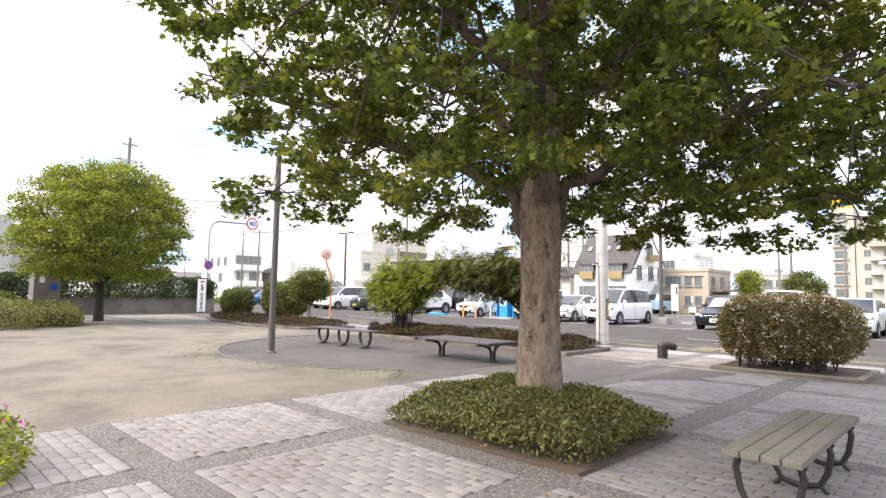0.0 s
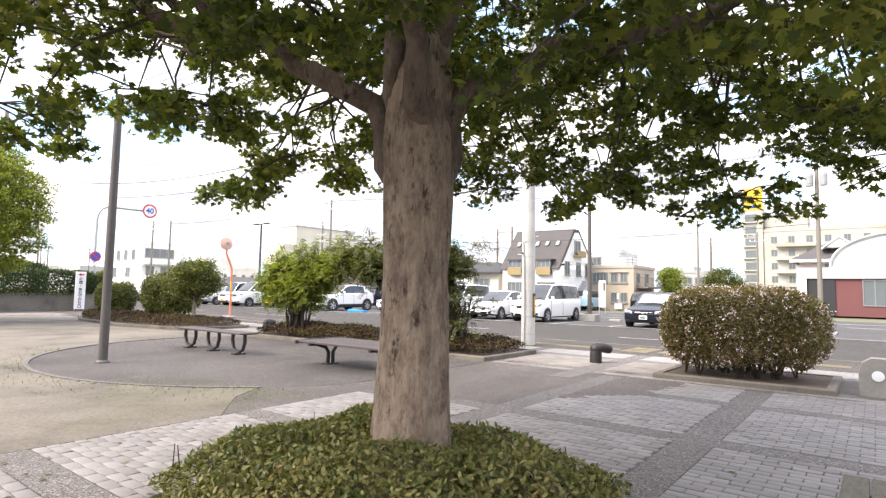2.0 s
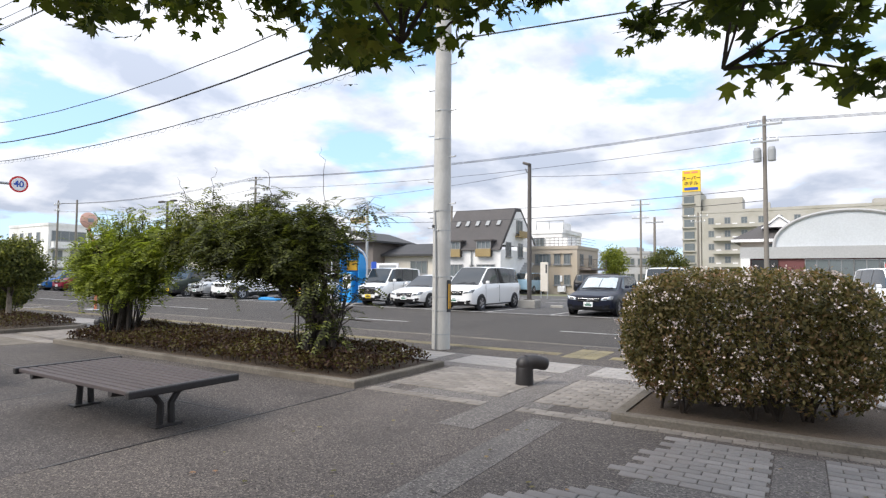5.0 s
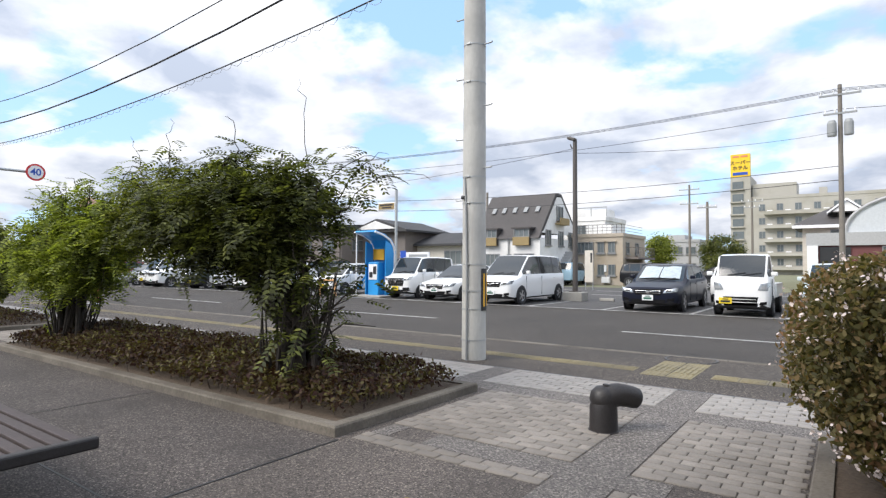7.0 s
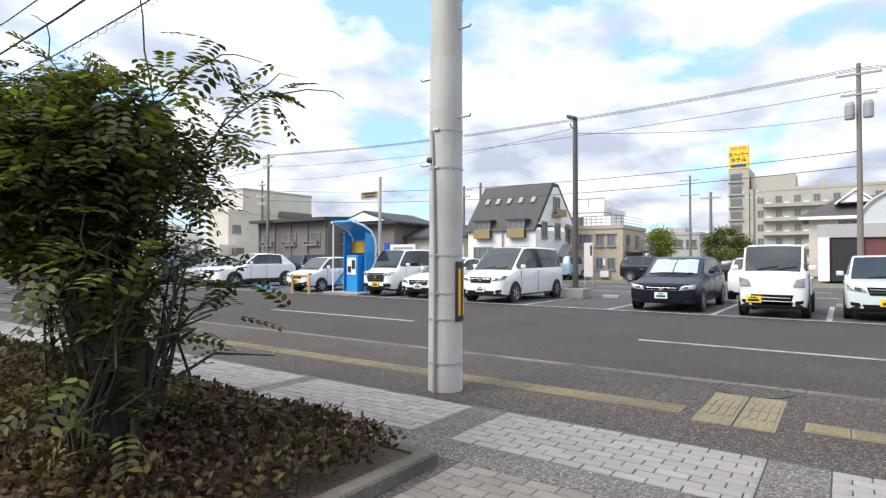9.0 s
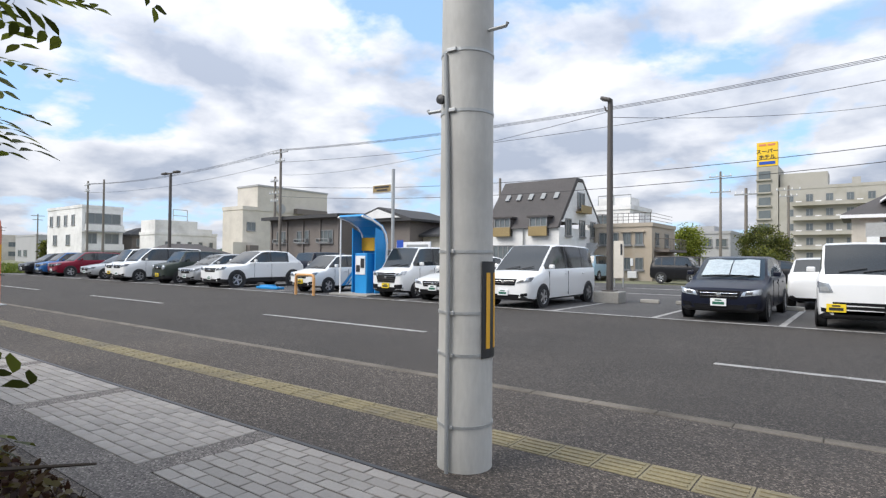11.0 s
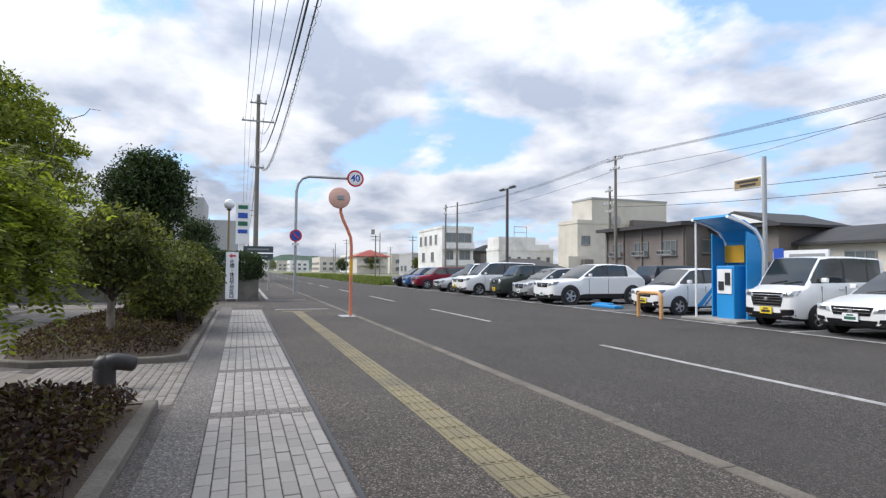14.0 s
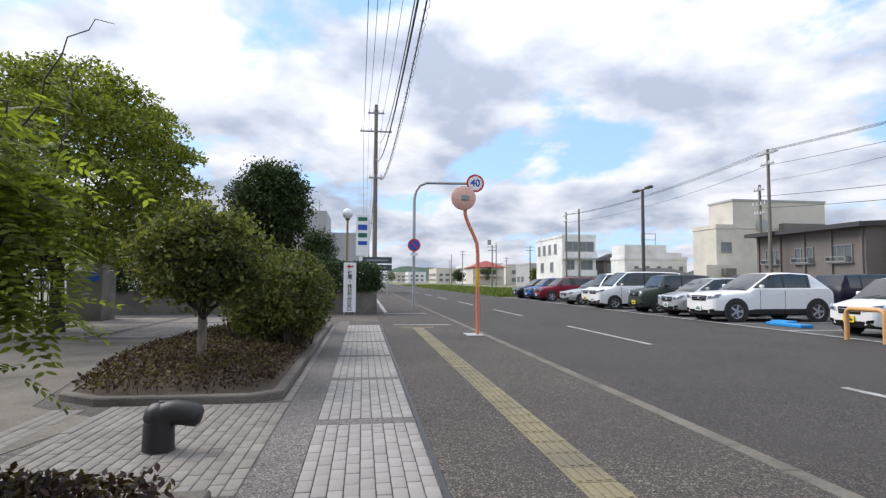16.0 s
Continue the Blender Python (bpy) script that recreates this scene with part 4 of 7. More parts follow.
AN = thing("tiled_annex", (-39.75, 51.4, 0), "dark timber building with grey tiled gable roof", "house")
part("wall", Build().box(-3.0, -2.6, 0, 3.0, 3, 4.7), M_BROWN, AN)
part("roof", hip_roof(Build(), -3, 3, -2.6, 3, 4.7, 1.1, 0.7, gable=True, along="y"), M_TILEROOF, AN)
part("gable_board", Build().prism([(-2.6, 0), (2.6, 0), (0, 0.8)], 0, 0.06), M_WHITEB, AN).matrix_basis = pose(0, -3.38, 4.8, 90)
LH = thing("low_house", (-33.9, 53, 0), "low house with a dark tiled hipped roof", "house")
part("wall", Build().box(-3.3, -2.4, 0, 3.3, 2.6, 3.3), M_CREAM, LH)
part("roof", hip_roof(Build(), -3.3, 3.3, -2.4, 2.6, 3.4, 1.15, 0.65), M_TILEROOF, LH)
window(LH, 0.4, 2.2, 1.6, 2.7, -2.4, 2)
# cream block with stair tower further left
CB = block("cream_block", -81, -76, 58.6, 74, 8.2, M_CREAM, "cream concrete block with stepped roof and stair tower", 0.4,
           side_rows=((5.2, 6.3, [(59.3, 60.6, 1), (67, 69, 1), (71, 73, 1)]), (2.2, 3.2, [(59.3, 60.6, 1), (66, 68, 1)])))
part("stair_tower", Build().box(-2.4, -5.4, 8.2, 2.6, 7.6, 11.6), M_CREAM, CB)
part("tower_coping", Build().box(-2.5, -5.5, 11.6, 2.7, 7.7, 11.85), M_GREYB, CB)
part("vent_disc", Build().lathe([(0.0, 0.0), (0.8, 0.0), (0.8, 0.12), (0.0, 0.14)], 20, pose(2.6, -1.4, 8.6, 0, 90, 0)), M_GREYB, CB)
part("canopy", Build().box(2.5, 1.0, 8.0, 3.4, 7.0, 8.8), M_BROWN, CB)
part("low_wing", Build().box(2.5, -10.4, 0, 4.5, -6.2, 3.4), M_CREAM, CB)
part("box_fitting", Build().box(4.5, -8.4, 2.1, 5.3, -7.0, 3.0), M_BROWN, CB)
# distant houses along the road
WH3 = block("white_house", -108.6, -95.4, 45.5, 51.0, 8.4, M_WHITEB, "white three-storey house with recessed balconies", 0.3,
            rows=((5.9, 7.3, [(-107.4, -106.4, 0), (-104.6, -103.6, 0), (-101.8, -100.8, 0), (-99, -98, 0)]), (3.0, 4.4, [(-106, -104.6, 1), (-101, -99.6, 1)])),
            side_rows=((6.1, 7.5, [(46.0, 50.6, 3)]), (3.2, 4.6, [(46.2, 47.4, 1), (48.6, 50.4, 1)]), (0.6, 1.8, [(46.2, 47.4, 1), (48.6, 50.4, 1)])))
for z in (5.0, 2.2):
    part("balcony", Build().box(6.6, -2.4, z, 7.5, 2.6, z + 0.9), M_WHITEB, WH3)
    part("balcony_floor", Build().box(6.6, -2.7, z - 0.2, 7.6, 2.7, z - 0.004), M_GREYB, WH3)
WH4 = block("pale_house", -91, -86.5, 51.5, 61, 4.6, M_WHITEB, "pale stepped house with small windows", 0.3,
            side_rows=((2.5, 3.5, [(53 + 1.7 * i, 53.5 + 1.7 * i, 0) for i in range(5)]), (0.8, 1.8, [(53.6 + 2.2 * i, 54.1 + 2.2 * i, 0) for i in range(3)])))
part("upper_storey", Build().box(-2, -4.7, 4.6, 2.2, 1.6, 6.6), M_WHITEB, WH4)
part("upper_step", Build().box(-2, 1.6, 4.6, 2.2, 4.0, 5.5), M_WHITEB, WH4)
part("roof_rack", Build().tube([(0, -1, 6.6), (0, -1, 8.4)], 0.06, 4).tube([(0, 1.2, 6.6), (0, 1.2, 8.4)], 0.06, 4).tube([(0, -1, 8.4), (0, 1.2, 8.4)], 0.05, 4).tube([(0, -1, 7.5), (0, 1.2, 7.5)], 0.05, 4), M_GREYP, WH4)
BH = thing("brown_house", (-97.5, 54.2, 0), "narrow brown house with tiled roof", "house")
part("wall", Build().box(-1.8, -1.7, 0, 1.8, 1.7, 4.7), M_BROWN, BH)
part("roof", hip_roof(Build(), -1.8, 1.8, -1.7, 1.7, 4.7, 1.1), M_TILEROOF, BH)
window(BH, -1.0, 0.6, 3.0, 4.0, 1.8, 1, axis="x")
BLK = thing("low_dark_house", (-68, 45.9, 0), "low house with a broad black tiled roof", "house")
part("wall", Build().box(-2.6, -3.4, 0, 2.6, 3.4, 1.7), M_BROWN, BLK)
part("roof", hip_roof(Build(), -2.6, 2.6, -3.4, 3.4, 1.7, 1.1, 0.7, along="y"), M_ROOF, BLK)
for i, (x, y, w, h, m) in enumerate(((-315, 70, 60, 10, M_WHITEB), (-250, 74, 22, 8, M_CREAM), (-168, 60, 14, 6, M_GREYB), (-380, 60, 40, 9, M_CREAM), (-470, 50, 30, 8, M_WHITEB), (-140, 62, 16, 6.5, M_WHITEB), (-560, 45, 40, 9, M_CREAM), (-700, 30, 60, 10, M_WHITEB))):
    hb = block("distant_house", x - w / 2, x + w / 2, y, y + 14, h, m, "distant flat-roofed town house with small windows", 0.3,
               rows=[(z, z + 1.4, [(x - w / 2 + 2 + 4 * j, x - w / 2 + 4.2 + 4 * j, 1) for j in range(int(w // 4) - 1)]) for z in (1.2, 4.4, 7.2) if z + 2 < h],
               side_rows=[(z, z + 1.4, [(y + 2 + 4 * j, y + 4 + 4 * j, 1) for j in range(3)]) for z in (1.2, 4.4, 7.2) if z + 2 < h])
for x, y, h in ((-120, 40, 8.5), (-134, 52, 9.5), (-176, 44, 10.5), (-186, 60, 9.0), (-240, 50, 10.0), (-262, 66, 9.0)):
    tp = thing("utility_pole", (x, y, -0.1), "far utility pole with crossarms beyond the weeds", "utility pole", "utility poles")
    part("shaft", Build().tube([(0, 0, 0), (0, 0, h)], [0.16, 0.1], 8), M_UPOLE, tp, smooth=40)
    for q, wd in ((0.96, 2.2), (0.88, 1.7)):
        part("crossarm", Build().box(-0.09, -wd / 2, h * q - 0.06, 0.0, wd / 2, h * q + 0.06), M_GREYP, tp)
RR = thing("red_roof_house", (-228, 62, 0), "cream house with a red hipped roof", "house")
part("wall", Build().box(-7, -6, 0, 7, 6, 6.6), M_CREAM, RR)
part("roof", hip_roof(Build(), -7, 7, -6, 6, 6.6, 2.6, 0.8), M_REDROOF, RR)
window(RR, -3, 3, 4, 5.5, 7, 2, axis="x")
part("balcony", Build().box(6.9, -5, 3.0, 8.2, 5, 3.8), M_CREAM, RR)
# hospital behind the park
HS = thing("hospital", (-95, -5, 0), "large white hospital block with stepped roofline", "building")
part("wall", Build().box(-12, -30, 0, 5, 2.5, 9.6), M_WHITEB, HS)
part("upper_block", Build().box(-12, -30, 9.6, 3, 0.8, 12.4), M_WHITEB, HS)
for i in range(7):
    window(HS, -26 + 4 * i, -23.4 + 4 * i, 6.3, 8.2, 5, 1, axis="x")
for j in range(4):
    lb = part("sign_bar", Build().box(5.0, -9.6 + 1.5 * j, 8.7, 5.06, -8.6 + 1.5 * j, 9.5), M_SBLUE, HS)
for j in range(5):
    part("sign_bar", Build().box(3.0, -6.2 + 1.2 * j, 10.8, 3.05, -5.3 + 1.2 * j, 11.6), M_INK, HS)
WG = thing("hospital_wing", (-72, 9, 0), "grey hospital wing with plain rendered walls", "building")
part("wall", Build().box(-8, -6, 0, 1, 1.8, 8.6), M_GREYB, WG)
part("low_wing", Build().box(-9, 1.8, 0, 0, 5.2, 6.4), M_GREYB, WG)
part("antenna", Build().tube([(-1, -0.5, 8.6), (-1, -0.5, 10)], 0.05, 5).tube([(-1, 0.9, 8.6), (-1, 0.9, 10)], 0.05, 5), M_STEEL, WG)
# hills at the end of the road
hills = Build()
for k, (xx, hh, ph) in enumerate(((-1500, 42, 0.3), (-1900, 62, 1.7))):
    ring = []
    for i in range(80):
        y = -900 + i * 30
        z = hh * (0.35 + 0.4 * math.sin(i * 0.16 + ph) ** 2 + 0.18 * math.sin(i * 0.47 + ph * 2) + 0.07 * math.sin(i * 1.3))
        ring.append((y, max(6, z)))
    for (ya, za), (yb, zb) in zip(ring[:-1], ring[1:]):
        hills.face((xx, ya, -1), (xx, yb, -1), (xx - 200, yb, zb), (xx - 200, ya, za))
structure("backdrop_hills", hills, M_HILL, "low wooded hills on the horizon", "hills")

# ---- cars ----
PAINT = {n: surface("car_paint_" + n, c, 0.3, met, coarse=1.0, fine=90, vary=0.03, bump=0.0, coat=0.45 if sum(c) > 0.5 else 0.0, spec=0.5 if sum(c) > 0.5 else 0.22) for n, c, met in (
    ("white", (0.78, 0.78, 0.77), 0.0), ("silver", (0.46, 0.47, 0.48), 0.5), ("navy", (0.009, 0.011, 0.022), 0.0), ("black", (0.014, 0.014, 0.016), 0.1),
    ("red", (0.2, 0.012, 0.03), 0.2), ("olive", (0.045, 0.055, 0.045), 0.2), ("mint", (0.6, 0.68, 0.68), 0.0), ("blue", (0.03, 0.12, 0.32), 0.2), ("teal", (0.3, 0.45, 0.55), 0.1))}


def wheel(parent, x, y, r, side):
    w = part("wheel", Build().lathe([(r * 0.66, -0.1), (r * 0.97, -0.1), (r, -0.07), (r, 0.07), (r * 0.97, 0.095), (r * 0.66, 0.095), (r * 0.66, -0.1)], 22, pose(0, 0, 0, 0, 90 * side, 0), False), M_BLACK, parent, smooth=35)
    w.location = (x, y, r)
    part("hub", Build().lathe([(r * 0.66, 0.0), (r * 0.66, 0.02), (0.0, 0.022)], 18, pose(0, 0, 0, 0, 90 * side, 0)), M_BLKP, w)
    rim = Build().lathe([(r * 0.67, 0.02), (r * 0.67, 0.088), (r * 0.6, 0.075), (r * 0.6, 0.02)], 20, pose(0, 0, 0, 0, 90 * side, 0))
    for i in range(5):
        m = pose(0, 0, 0, 0, 90 * side, 0) @ pose(0, 0, 0, 0, 0, 72 * i)
        rim.box(-r * 0.1, r * 0.1, 0.045, r * 0.1, r * 0.62, 0.085, m)
    rim.lathe([(r * 0.16, 0.03), (r * 0.16, 0.09), (0.0, 0.092)], 10, pose(0, 0, 0, 0, 90 * side, 0))
    part("rim", rim, M_ALLOY, w, smooth=30)


def car(x, y, paint, L, W, H, nose, hood, belt, ws, rf, rr, tail, label, yaw=0.0, kei=False, r=0.31, dark_rear=False, bed=False, group="cars in the car park", trim=False, chrome=False, round_lamps=False, mask=False, foil=False):
    """A parked car, its front towards -y at y. ws, rf: screen base and roof front, from the nose; rr, tail: roof rear and rear glass base, from the tail."""
    c = thing("car" if not bed else "pickup_truck", Matrix.Translation((x, y + L / 2, -0.04)) @ Matrix.Rotation(radians(yaw), 4, "Z"), label, "car" if not bed else "truck", group)
    w, f, tip = W / 2, -L / 2, L / 2
    e = f + 1.46 if bed else tip
    wsy, rfy = f + ws, f + rf
    rry, ty = (e - 0.1, e - 0.05) if bed else (e - max(rr, tail + 0.06), e - tail)
    P = PAINT[paint]
    flat = bed or ws < 0.4
    # side line of the roof, plan and underside along the car
    line = [(f, nose - 0.16), (f + 0.02, nose - 0.09), (f + 0.08, nose - 0.025)] + ([] if flat else [(f + 0.24, nose + 0.01), ((f + 0.24 + wsy) / 2, nose + (hood - nose) * 0.62)])
    line += [(wsy, hood), (wsy + (rfy - wsy) * 0.5, hood + (H - 0.05 - hood) * 0.53), (rfy, H - 0.05), (rfy + 0.35, H - 0.012), ((rfy + rry) / 2, H)]
    line += [(rry - 0.2, H - 0.03), (rry, H - 0.06), (ty, belt + 0.1), (e - 0.03, belt - 0.02), (e, belt - 0.2)]
    line = [q for i, q in enumerate(line) if i == 0 or q[0] > max(k[0] for k in line[:i]) + 0.004]
    ly, lz = [q[0] for q in line], [q[1] for q in line]
    wy, wf = [f, f + 0.025, f + 0.09, f + 0.24, f + 0.6, e - 0.5, e - 0.14, e - 0.03, e], [0.74, 0.84, 0.92, 0.965, 1.0, 1.0, 0.97, 0.92, 0.84]
    by, bz = [f, f + 0.05, f + 0.3, e - 0.3, e], [0.3, 0.24, 0.2, 0.21, 0.34]
    pb, pc = wsy + (ty - wsy) * 0.44, wsy + (ty - wsy) * 0.74
    cuts = [pb - 0.04, pb + 0.04] if not bed else []
    cuts += [pc - 0.035, pc + 0.035] if not bed else []
    d0 = rry - 0.12 if not bed else rfy + 0.35
    d1 = d0 + 0.12
    ys = sorted(set(ly + [q for q in wy if f < q < e] + cuts + [d0, d1, wsy + (rfy - wsy) * 0.25, wsy + (rfy - wsy) * 0.75]))
    ys = [q for i, q in enumerate(ys) if i == 0 or q - ys[i - 1] > 0.003]
    rows = []
    for q in ys:
        zt, zb, ww = float(np.interp(q, ly, lz)), float(np.interp(q, by, bz)), w * float(np.interp(q, wy, wf))
        bl = min(belt + 0.05 * (q - f) / L, zt - 0.06)
        s = min(1.0, max(0.0, (zt - bl - 0.06) / (H - belt - 0.06)))
        wt = ww * (0.9 + ((0.86 if flat or ws < 0.6 else 0.79) - 0.9) * s)
        zs = max(bl + 0.02, zt - 0.05)
        half = [(ww * 0.84, zb), (ww * 0.965, zb + 0.06), (ww, zb + 0.25 * (bl - zb)), (ww * 1.005, zb + 0.68 * (bl - zb)), (ww * 0.985, bl - 0.035), (ww * 0.945, bl),
                (ww * 0.945 + (wt - ww * 0.945) * 0.44, (bl + zs) / 2), (wt, zs), (wt * 0.93, zt - 0.012), (wt * 0.5, zt), (0.0, zt + 0.006)]
        rows.append([(a, q, z) for a, z in half] + [(-a, q, z) for a, z in reversed(half[:-1])])
    n = len(rows[0])
    meshes = {k: Build() for k in ("body", "glass", "pillar", "sill")}
    for m_ in meshes.values():
        m_.v = [v for ring in rows for v in ring]
    for i in range(len(ys) - 1):
        ym = (ys[i] + ys[i + 1]) / 2
        side_on = wsy + (rfy - wsy) * 0.25 < ym < (e - 0.02 if dark_rear else d0)
        for j in range(n):
            h = j if j < 10 else 19 - j
            kind = "body"
            if j == n - 1 or h == 0:
                kind = "sill"
            elif h == 1 and trim:
                kind = "sill"
            elif h in (5, 6) and side_on:
                kind = "pillar" if any(a < ym < b_ for a, b_ in zip(cuts[::2], cuts[1::2])) else "glass"
            elif h in (8, 9) and (wsy < ym < rfy or (rry < ym < ty and ty - rry > 0.1)):
                kind = "glass"
            k = (j + 1) % n
            meshes[kind].f.append((i * n + j, i * n + k, (i + 1) * n + k, (i + 1) * n + j))
    meshes["body"].f += [tuple(range(n)), tuple(reversed(range((len(ys) - 1) * n, len(ys) * n)))]
    for k, m_ in meshes.items():
        used = sorted(set(v for q in m_.f for v in q))
        at = {v: i for i, v in enumerate(used)}
        m_.v, m_.f = [m_.v[v] for v in used], [tuple(reversed([at[v] for v in q])) for q in m_.f]
    part("body", meshes["body"], P, c, smooth=42)
    part("glass", meshes["glass"], M_GLASSD, c, "dark reflecting windows", smooth=42)
    for q in set((v[1] > (pb + pc) / 2, v[0] > 0) for v in meshes["pillar"].v):
        one = Build()
        for face in meshes["pillar"].f:
            vs = [meshes["pillar"].v[k] for k in face]
            if (sum(v[1] for v in vs) / 4 > (pb + pc) / 2, sum(v[0] for v in vs) > 0) == q:
                one.face(*vs)
        part("window_pillar", one, M_BLKP, c)
    part("sill_trim", meshes["sill"], M_BLKP, c)
    if bed:
        part("cargo_bed", Build().rbox(-w, f + 1.52, 0.5, w, tip, 0.92, 0.02).box(-w * 0.7, f + 1.3, 0.3, w * 0.7, tip - 0.1, 0.5), P, c)

    def skin(px, pz):
        """Depth of the front skin at a place across and up."""
        g1 = float(np.interp(abs(px) / w, [0.0, 0.74, 0.84, 0.92, 0.965, 0.99], [-0.012, 0.0, 0.025, 0.09, 0.24, 0.5]))
        g2 = float(np.interp(pz, [nose - 0.16, nose - 0.09, nose - 0.025, nose + 0.01, nose + 0.06], [0.0, 0.02, 0.08, 0.22, 0.4]))
        return f + max(g1, g2)

    def patch(name, quad, mat, label_="", proud=0.012, parent=c):
        b = Build()
        nu, nv = 8, 3
        (ax, az), (bx_, bz_), (cx_, cz_), (dx, dz) = quad
        for k in (0, 1):
            for v in range(nv + 1):
                for u in range(nu + 1):
                    s, q = u / nu, v / nv
                    px = (ax * (1 - s) + bx_ * s) * (1 - q) + (dx * (1 - s) + cx_ * s) * q
                    pz = (az * (1 - s) + bz_ * s) * (1 - q) + (dz * (1 - s) + cz_ * s) * q
                    b.v.append((px, skin(px, pz) - (proud if k else -0.05), pz))
        m1 = (nu + 1) * (nv + 1)
        for v in range(nv):
            for u in range(nu):
                i = v * (nu + 1) + u
                b.f += [(m1 + i, m1 + i + 1, m1 + i + nu + 2, m1 + i + nu + 1)]
        rim_ = [u for u in range(nu + 1)] + [v * (nu + 1) + nu for v in range(1, nu // 8 * nv + 1)] + [nv * (nu + 1) + u for u in range(nu - 1, -1, -1)] + [v * (nu + 1) for v in range(nv - 1, 0, -1)]
        for i, j in zip(rim_, rim_[1:] + rim_[:1]):
            b.f.append((i, j, m1 + j, m1 + i))
        return part(name, b, mat, parent, label_, smooth=35)

    for s in (-1, 1):
        for yb in ([wsy + 0.42, pb] if bed is False else [wsy + 0.3]):
            part("door_seam", Build().box(s * w * 0.995 - 0.006, yb - 0.005, 0.32, s * w * 1.005 + 0.004, yb + 0.005, belt - 0.06), M_BLKP, c)
        if not bed:
            for yb in (pb, pc + 0.15):
                part("door_handle", Build().rbox(s * w - 0.012, yb - 0.24, belt - 0.15, s * w + 0.02, yb - 0.06, belt - 0.115, 0.006), M_CHROME if chrome else P, c)
        mr = part("side_mirror", Build().rbox(-0.085, -0.04, -0.05, 0.075, 0.05, 0.065, 0.025), P, c)
        mr.location = (s * (w + 0.08), wsy + 0.42 if not flat else wsy + 0.12, belt + 0.08)
        if round_lamps:
            hl = part("headlight", Build().lathe([(0.12, -0.04), (0.12, 0.01), (0.09, 0.03), (0, 0.04)], 18, pose(s * w * 0.7, f + 0.02, nose - 0.17, 90)), M_LAMPG, c)
        elif flat:
            hl = patch("headlight", ((s * w * 0.58, nose - 0.31), (s * w * 0.955, nose - 0.33), (s * w * 0.96, nose - 0.09), (s * w * 0.68, nose - 0.13)), M_LAMPG)
            patch("lamp_bezel", ((s * w * 0.66, nose - 0.28), (s * w * 0.88, nose - 0.28), (s * w * 0.9, nose - 0.2), (s * w * 0.72, nose - 0.19)), M_GREYP, "", 0.015, hl)
        else:
            hl = patch("headlight", ((s * w * 0.5, nose - 0.2), (s * w * 0.93, nose - 0.15), (s * w * 0.965, nose - 0.02), (s * w * 0.56, nose - 0.1)), M_LAMPG)
            patch("lamp_bezel", ((s * w * 0.6, nose - 0.17), (s * w * 0.76, nose - 0.155), (s * w * 0.78, nose - 0.085), (s * w * 0.62, nose - 0.1)), M_BLKP, "", 0.015, hl)
        patch("fog_light", ((s * w * 0.62, 0.34), (s * w * 0.86, 0.36), (s * w * 0.87, 0.44), (s * w * 0.66, 0.42)), M_GRILLE)
        for yy in (f + (0.78 if not bed else 0.62), tip - 0.72):
            arch = Build().lathe([(r + (0.09 if trim else 0.055), 0.0), (r + (0.09 if trim else 0.055), 0.014), (0.0, 0.016)], 24, pose(s * (w - 0.008), yy, r, 0, 90 * s, 0))
            part("wheel_arch", arch, M_BLKP, c)
            wheel(c, s * (w - 0.07), yy, r, s)
    gz0, gz1 = (nose - 0.74, nose - 0.5) if bed else (nose - 0.26, nose - 0.08)
    if flat and not bed:
        gz0, gz1 = nose - 0.36, nose - 0.16
    gw = 0.5 if not flat else 0.6
    if mask:
        gz0, gz1, gw = nose - 0.4, nose - 0.08, 0.62
        patch("grille_surround", ((-w * 0.52, gz0 - 0.03), (w * 0.52, gz0 - 0.03), (w * 0.68, gz1 + 0.025), (-w * 0.68, gz1 + 0.025)), M_CHROME, "", 0.008)
        for sx in (-1, 1):
            patch("bumper_pocket", ((sx * w * 0.52, 0.3), (sx * w * 0.92, 0.33), (sx * w * 0.93, 0.5), (sx * w * 0.5, 0.48)), M_CHROME, "", 0.008)
            patch("bumper_inset", ((sx * w * 0.55, 0.325), (sx * w * 0.9, 0.35), (sx * w * 0.91, 0.48), (sx * w * 0.53, 0.46)), M_GRILLE, "", 0.013)
    gr = patch("grille", ((-w * gw * 0.85, gz0), (w * gw * 0.85, gz0), (w * gw, gz1), (-w * gw, gz1)), M_GRILLE)
    for i in range(2 if not mask else 4):
        z = gz0 + (gz1 - gz0) * (i + 0.9) / (2.8 if not mask else 4.8)
        patch("grille_bar", ((-w * gw * 0.86, z), (w * gw * 0.86, z), (w * gw * 0.87, z + 0.01), (-w * gw * 0.87, z + (0.025 if bed else 0.01))), P if bed else M_CHROME, "", 0.018, gr)
    if not bed:
        part("badge", Build().lathe([(0.055, -0.01), (0.05, 0.012), (0, 0.016)], 14, pose(0, f - 0.028, (gz0 + gz1) / 2, 90)), M_CHROME, c)
    patch("lower_intake", ((-w * 0.56, 0.3), (w * 0.56, 0.3), (w * 0.6, 0.39), (-w * 0.6, 0.39)), M_GRILLE)
    pt = part("number_plate", Build().rbox(-0.165, -0.012, -0.083, 0.165, 0.01, 0.083, 0.004), M_AMBER if kei else M_SWHITE, c)
    pt.location = (0 if not bed else -0.38, f - 0.03, 0.44)
    part("plate_bar", Build().box(-0.12, -0.016, -0.05, 0.12, -0.0125, 0.01).box(-0.07, -0.016, 0.03, 0.07, -0.0125, 0.06), M_INK if kei else M_GREENS, pt)
